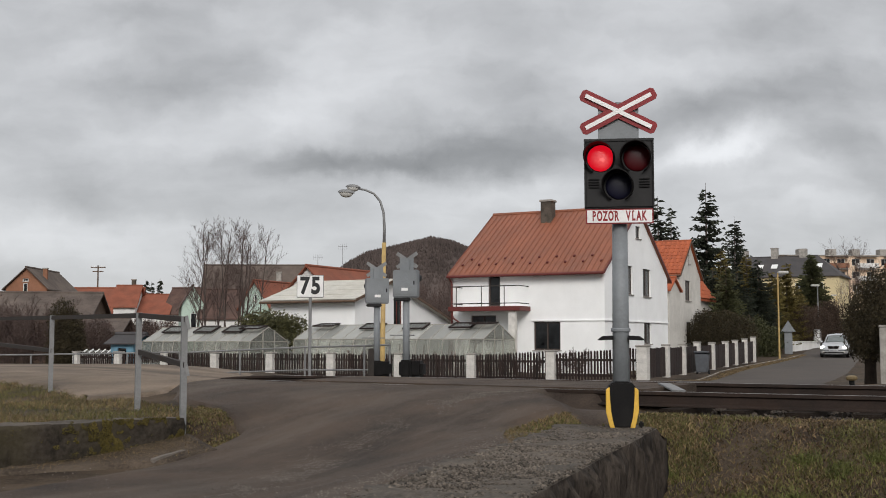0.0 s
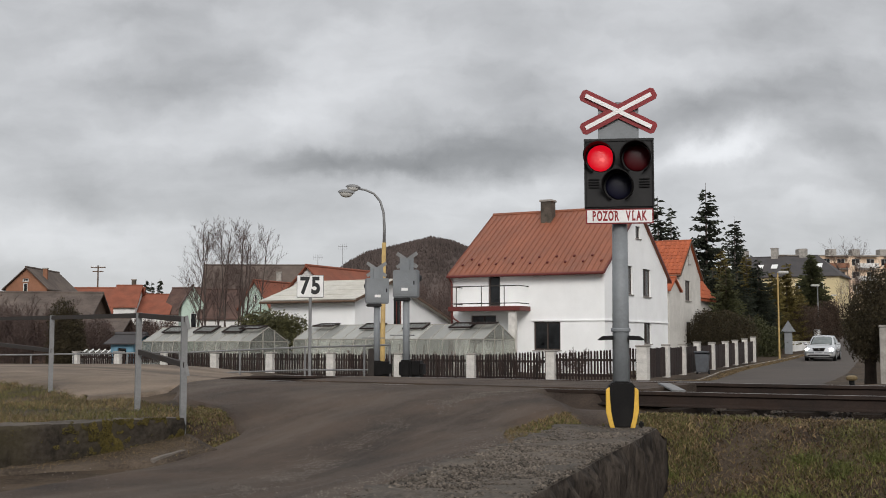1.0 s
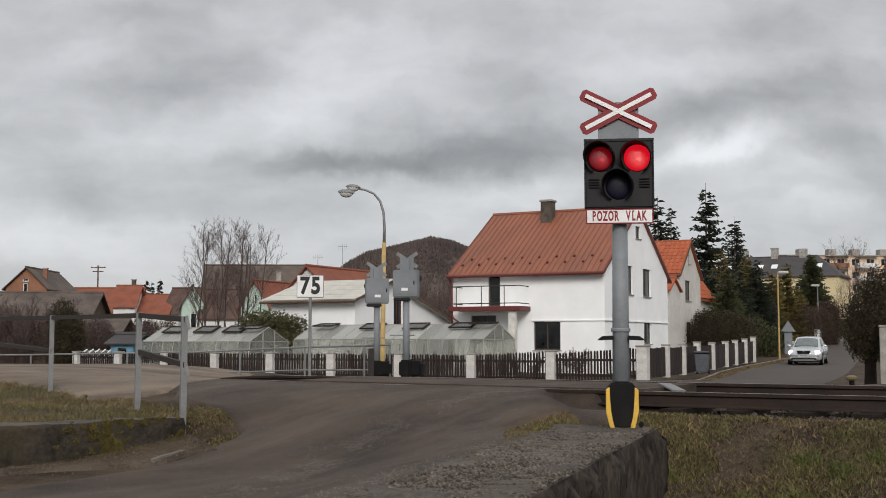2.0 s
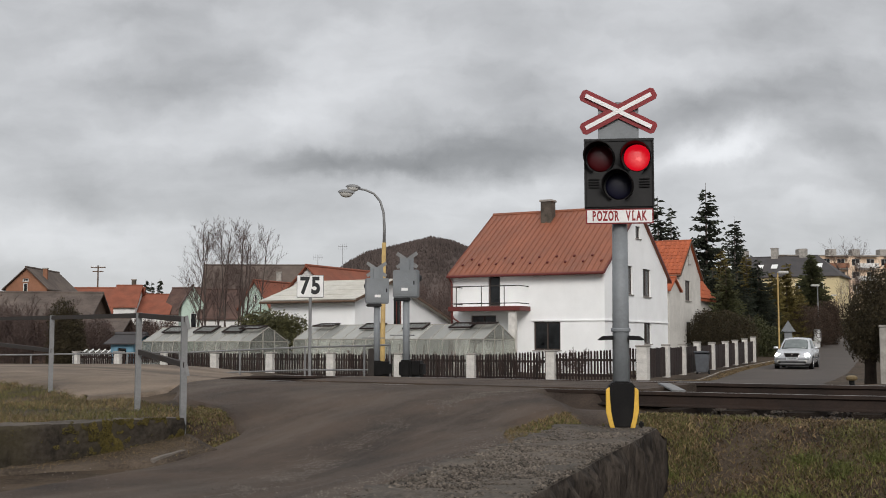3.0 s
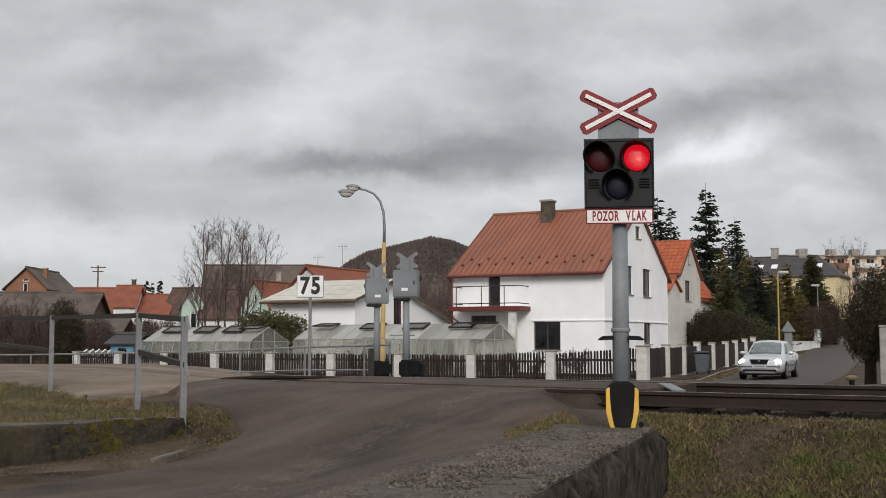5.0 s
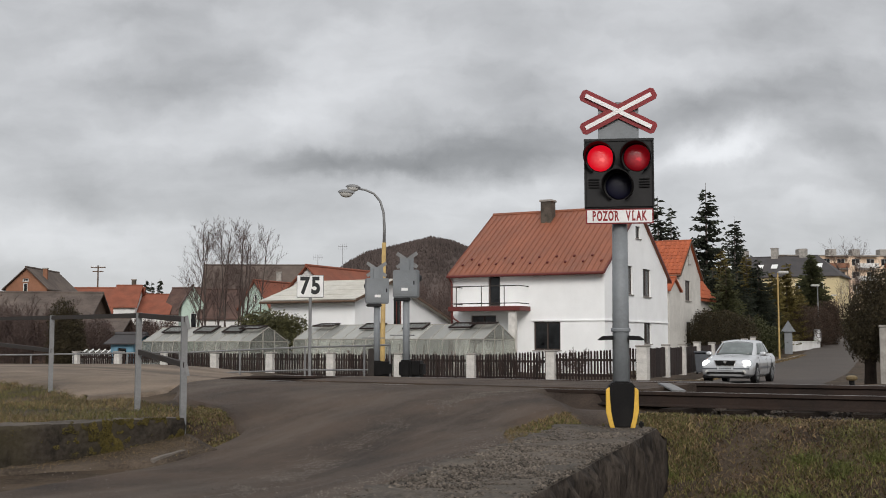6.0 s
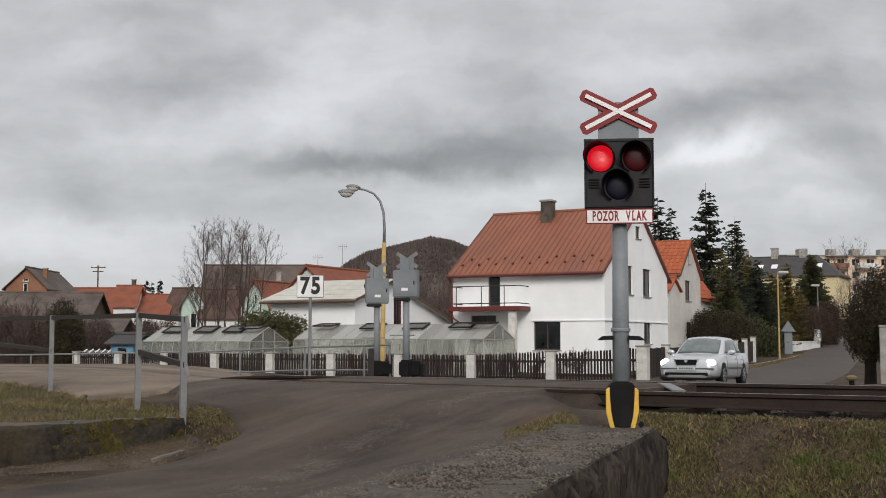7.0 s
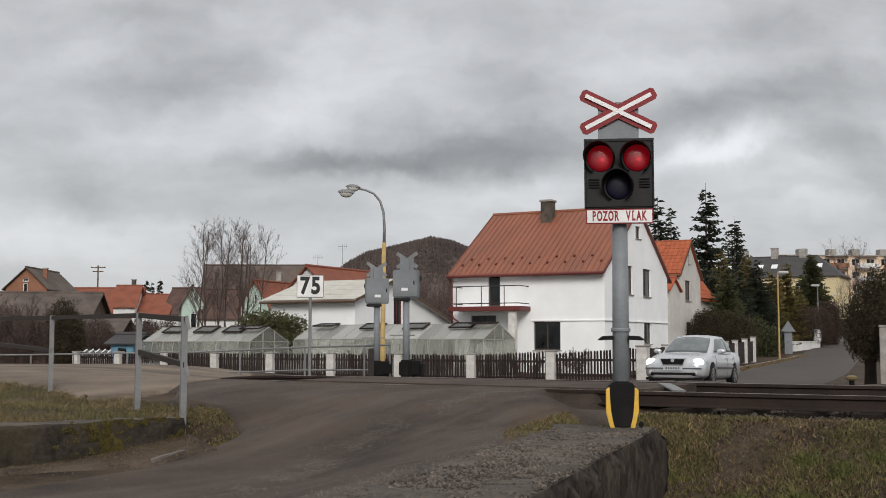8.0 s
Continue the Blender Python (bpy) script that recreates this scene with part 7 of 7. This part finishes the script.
def street_verge(rng):
    t = rng.random()
    x = 8.0 + 16.2 * t + rng.uniform(-0.35, 0.55)
    return x, 41.5 + 37.4 * t


def wall_line(rng):
    y = rng.uniform(4.0, 9.9)
    return wall_edge(y) + 0.05 - abs(rng.gauss(0, 0.15)) * smooth01((y - 4.5) / 5) - abs(rng.gauss(0, 0.04)), y


def verge_area(rng):
    x, y = rng.uniform(-2.6, -1.75), rng.uniform(10.6, 12.6)
    return x, y


def mast_area(rng):
    x, y = rng.uniform(0.42, 2.3), rng.uniform(9.3, 11.5)
    if y < 9.62 and x > wall_edge(y) - 0.02:
        return None
    if x < 0.44 + max(0.0, y - 10.0) * 1.15:
        return None
    return x, y


blades("bank_grass", bank_area, 62000, 0.012, 0.05, "straw", 1, "short matted dry grass on the railway bank", lambda x, y, f=patchy(3, 1.1, -0.25, 0.5): max(f(x, y), 0.6 * smooth01((y - track_y(x) + 2.0) / 1.0)), 0.0036, 1.8)
blades("bank_grass", bank_area, 42000, 0.015, 0.065, "grass", 2, "patches of green grass on the railway bank", patchy(8, 0.9, -0.3, 0.25), 0.005, 1.5)
blades("bank_litter", bank_area, 26000, 0.012, 0.035, "leaf_litter", 3, "brown dead leaves and stalks on the bank", patchy(5, 1.4, -0.5, 0.3), 0.007, 1.8)
blades("strip_grass", left_area, 80000, 0.015, 0.065, "straw", 4, "dry yellow grass on the strip behind the wall", patchy(2, 0.8, -0.45, 0.3), 0.0032, 1.6)
blades("strip_grass", left_area, 75000, 0.015, 0.06, "grass", 5, "green winter grass on the strip behind the wall", patchy(7, 0.8, -0.45, 0.25), 0.0032, 1.3)
blades("verge_grass", verge_area, 3600, 0.012, 0.04, "straw", 6, "dry grass at the end of the wall", lambda x, y: smooth01(1.4 - abs(x + 2.25) * 2.2))
blades("verge_litter", verge_area, 6000, 0.01, 0.03, "leaf_litter", 9, "dead brown stalks at the end of the wall", None, 0.006, 1.6)
blades("verge_grass", verge_area, 5000, 0.012, 0.04, "grass", 14, "green winter grass at the end of the wall", lambda x, y: smooth01(1.4 - abs(x + 2.25) * 2.2))
blades("street_grass", street_verge, 14000, 0.04, 0.14, "straw", 11, "dry grass along the street fence", None, 0.02, 1.2)
blades("wall_grass", wall_line, 15000, 0.012, 0.05, "straw", 12, "thin dry grass along the top of the wall", patchy(4, 1.2, -0.2, 0.3), 0.005, 1.5)
blades("wall_litter", wall_line, 3800, 0.008, 0.025, "leaf_litter", 13, "brown litter along the top of the wall", None, 0.012, 1.8)
blades("mast_grass", mast_area, 17000, 0.015, 0.06, "straw", 7, "dry grass round the foot of the signal", patchy(6, 1.5, -0.6, 0.1))
blades("mast_grass", mast_area, 15000, 0.015, 0.065, "grass", 8, "green grass round the foot of the signal", patchy(9, 1.5, -0.4, 0.3))


def tuft_spots(rng):
    """Round green tufts scattered over the bank."""
    x, y = rng.choice(((3.15, 9.25), (2.3, 9.1), (3.5, 9.3), (2.4, 8.9), (2.95, 9.5), (1.65, 9.9), (1.85, 9.75), (2.05, 8.95), (2.7, 8.95)))
    return x + rng.gauss(0, 0.06), y + rng.gauss(0, 0.06)


blades("grass_tufts", tuft_spots, 3600, 0.02, 0.075, "tuft", 15, "fresh green grass tufts on the bank", None, 0.004, 1.0)
blades("bank_leaves", bank_area, 700, 0.006, 0.02, "fallen_leaf", 16, "curled tan fallen leaves on the bank", None, 0.014, 1.9)


def build_moss():
    rng = random.Random(4)
    bm = bmesh.new()
    a, b = Vector((-8.2, 5.55, 0)), Vector((-2.42, 10.93, 0))
    d = (b - a).normalized()
    out = Vector((d.y, -d.x, 0))
    total = (b - a).length
    for i in range(16000):
        s = total - abs(rng.gauss(0.55, 0.45))
        z = rng.uniform(-0.52, -0.175)
        v = 0.5 * noise.noise(Vector((s * 3.0, z * 5, 2))) + 0.5 * noise.noise(Vector((s * 14.0, z * 14, 5)))
        if v < -0.02 + 0.25 * smooth01((total - s - 0.9) / 0.5):
            continue
        p = a + d * min(s, total + 0.02) + out * (0.006 + 0.03 * max(0.0, v)) + Vector((0, 0, z))
        r = rng.uniform(0.003, 0.008)
        n = Vector((rng.gauss(0, 0.6), rng.gauss(0, 0.6), rng.gauss(0.3, 0.6))) + out
        o = n.orthogonal().normalized() * r
        q = n.normalized().cross(o)
        bm.faces.new([bm.verts.new(p + e) for e in (o, q, -o, -q)])
    tagged(part("moss", bm, M["moss"]), "yellow-green moss on the end of the low wall", "moss", kind="stuff")
    # trodden earth banked against the foot of the wall
    rows, n = [], 60
    bank = bmesh.new()
    for i in range(n + 1):
        s = total - 3.2 + 3.3 * i / n
        rise = smooth01((s - total + 1.7) / 1.5)
        row = []
        for j in range(11):
            f = j / 10
            p = a + d * s + out * (-0.02 + f * (0.16 + 0.40 * rise + 0.10 * noise.noise(Vector((s * 2.5, 4.0, 0)))))
            g = ground_z(p.x, p.y)
            z = g + 0.012 + (0.11 * rise * (1 - f) + 0.014 * noise.noise(p * 6) * (1 - f)) - (0.06 if j == 10 or i in (0, n) else 0)
            row.append(bank.verts.new((p.x, p.y, z)))
        rows.append(row)
    for r0, r1 in zip(rows, rows[1:]):
        for j in range(10):
            bank.faces.new((r0[j], r0[j + 1], r1[j + 1], r1[j]))
    # dead stalks lying on it
    lit = bmesh.new()
    for i in range(2600):
        s, f = total - abs(rng.gauss(0, 0.8)), abs(rng.gauss(0, 0.45))
        rise = smooth01((s - total + 1.7) / 1.5)
        if f > 1:
            continue
        p = a + d * s + out * f * (0.16 + 0.40 * rise)
        p.z = ground_z(p.x, p.y) + 0.018 + 0.11 * rise * (1 - f)
        e = Vector((rng.gauss(0, 1), rng.gauss(0, 1), rng.gauss(0.2, 0.25))).normalized() * rng.uniform(0.008, 0.03)
        q = e.cross(Vector((0, 0, 1))).normalized() * rng.uniform(0.001, 0.004)
        lit.faces.new([lit.verts.new(p + v) for v in (-e - q, e, -e + q)])
    tagged(part("earth_litter", lit, M["straw"]), "dead straw lying at the foot of the low wall", "litter", kind="stuff")
    tagged(part("earth_bank", bank, M["road_dirt"], smooth=True), "bare brown earth banked against the low wall", "earth", kind="structure")
    bm = bmesh.new()
    loop_prism(bm, [(-0.24, -0.05), (0.18, -0.05), (0.19, 0.004), (0.12, 0.010), (0.06, 0.002), (-0.1, -0.002), (-0.24, -0.012)], -0.022, 0.022)
    bmesh.ops.bevel(bm, geom=bm.edges[:], offset=0.006, segments=1, affect="EDGES")
    k = part("kerb_stone", bm, M["chippings"])
    k.matrix_world = pose(-2.43, 10.40, ground_z(-2.43, 10.40) + 0.055, 0, -4, 62)
    tagged(k, "broken pale kerb stone at the road edge", "kerb stone")


build_moss()


def pebbles(name, spots, s0, s1, material, label, category, seed):
    """Small angular stones at spots (x, y, z)."""
    rng = random.Random(seed)
    verts, faces = [], []
    for x, y, z in spots:
        s = rng.uniform(s0, s1)
        e = Euler((rng.uniform(0, 6), rng.uniform(0, 6), rng.uniform(0, 6))).to_matrix()
        i = len(verts)
        for v in ((1, 0, 0), (-1, 0, 0), (0, 1, 0), (0, -1, 0), (0, 0, 0.8), (0, 0, -0.8)):
            p = e @ Vector(v) * s * rng.uniform(0.7, 1.2)
            verts.append((x + p.x, y + p.y, z + p.z * 0.8))
        faces += [(i + a, i + b, i + c) for a, b, c in ((0, 2, 4), (2, 1, 4), (1, 3, 4), (3, 0, 4), (2, 0, 5), (1, 2, 5), (3, 1, 5), (0, 3, 5))]
    me = bpy.data.meshes.new(name)
    me.from_pydata(verts, [], faces)
    me.materials.append(material)
    return tagged(new(name, me), label, category, kind="stuff")


def build_gravel():
    rng = random.Random(21)
    # coarse grit showing on the worn top of the retaining wall
    a, b = Vector((0.97, 9.62)), Vector((-1.15, 3.05))
    d = (b - a).normalized()
    n = Vector((-d.y, d.x))
    spots = []
    for i in range(15000):
        along = rng.uniform(0.02, 5.4)
        p = a + d * along + n * rng.uniform(0.02, 0.78)
        spots.append((p.x, p.y, -0.172 + rng.uniform(-0.006, 0.006)))
    pebbles("wall_grit", spots, 0.006, 0.015, M["grit"], "coarse grit on the worn top of the stone wall", "grit", 1)
    # loose chippings left between the wheel tracks
    line = [(-2.2, 5.9), (-1.75, 7.3), (-1.3, 8.8), (-0.75, 10.2), (0.0, 11.4), (0.9, 12.3)]
    seg = np.linspace(0, 1, len(line))
    spots = []
    for i in range(9000):
        t = rng.random()
        x = float(np.interp(t, seg, [q[0] for q in line])) + rng.gauss(0, 0.13)
        y = float(np.interp(t, seg, [q[1] for q in line])) + rng.gauss(0, 0.13)
        if noise.noise(Vector((x * 2.5, y * 2.5, 3))) < -0.1:
            continue
        spots.append((x, y, ground_z(x, y) + 0.014))
    for i in range(1600):
        y = rng.uniform(4.0, 9.6)
        x = wall_edge(y) - 0.12 - abs(rng.gauss(0, 0.22))
        spots.append((x, y, ground_z(x, y) + 0.014))
    for i in range(2200):
        x, y = rng.uniform(-6, 1.0), rng.uniform(5, 12.5)
        if x < wall_edge(y) - 0.1:
            spots.append((x, y, ground_z(x, y) + 0.014))
    pebbles("road_chippings", spots, 0.003, 0.0075, M["chippings"], "loose pale chippings on the asphalt", "chippings", 2)


build_gravel()

# ---- what moves: the car and the flashing lamps ----


def motions():
    # seconds, place of the front lamps, heading
    path = [(0.0, 25.3, 75.0, 24.5), (0.5, 23.87, 72.0, 24.3), (1.7, 20.1, 63.8, 23.6), (3.0, 16.82, 55.8, 23.2), (4.5, 13.63, 48.0, 24.6), (6.0, 9.68, 39.6, 26.6), (6.5, 8.34, 36.8, 27.0), (7.0, 7.22, 34.2, 27.2), (7.5, 6.74, 33.1, 27.4), (8.0, 6.51, 32.6, 27.5)]
    ts = np.array([p[0] for p in path])

    def smooth_value(k, t):
        v = np.array([p[k] for p in path])
        m = np.gradient(v, ts)
        i = int(np.clip(np.searchsorted(ts, t) - 1, 0, len(ts) - 2))
        h = ts[i + 1] - ts[i]
        u = (t - ts[i]) / h
        return float((2 * u**3 - 3 * u**2 + 1) * v[i] + (u**3 - 2 * u**2 + u) * h * m[i] + (-2 * u**3 + 3 * u**2) * v[i + 1] + (u**3 - u**2) * h * m[i + 1])

    rows, spins, turn, last = [], [], 0.0, None
    for i in range(121):
        t = i / 15
        x, y, a = (smooth_value(k, t) for k in (1, 2, 3))
        cx, cy = x + 2.1 * math.sin(radians(a)), y + 2.1 * math.cos(radians(a))
        fz = street_z(cy - 1.3) + 0.02
        bz = street_z(cy + 1.2) + 0.02
        m = pose(cx, cy, (fz + bz) / 2, 0, 0, -a) @ pose(0, 0, 0, math.degrees(math.atan2(bz - fz, 2.6)))
        if last is not None:
            turn += (Vector((cx, cy)) - last).length / 0.315
        last = Vector((cx, cy))
        rows.append((t, m))
        spins.append((t, math.degrees(turn)))
    walk(car, rows)
    for w, x, y in car_wheels:
        walk(w, [(t, pose(x, y, 0.315, a, 0, 0)) for t, a in spins])
    # the lit bulbs come forward through their lenses in turn: left short, right long
    period = 0.8625
    for key, rank in LAMPS:
        lamp, x, z = LAMPS[key, rank]
        rows = []
        for i in range(241):
            t = i / 30
            u = (t + 0.07) % period
            left_on = smooth01((u + 0.04) / 0.10) if u < 0.2 else 1 - smooth01((u - 0.22) / 0.17)
            right_on = 1 - smooth01((u + 0.05) / 0.16) if u < 0.2 else smooth01((u - 0.22) / 0.16)
            if u > period - 0.05:
                right_on = 1 - smooth01((u - period + 0.05) / 0.16)
            k = left_on if key == "left" else right_on
            # the dim glow shows first, the full light after it
            k = smooth01(k / 0.25) if rank == 0 else smooth01((k - 0.45) / 0.3)
            rows.append((t, pose(x, 0.012 - (0.018 + 0.003 * rank) * k, z)))
        walk(lamp, rows)


motions()
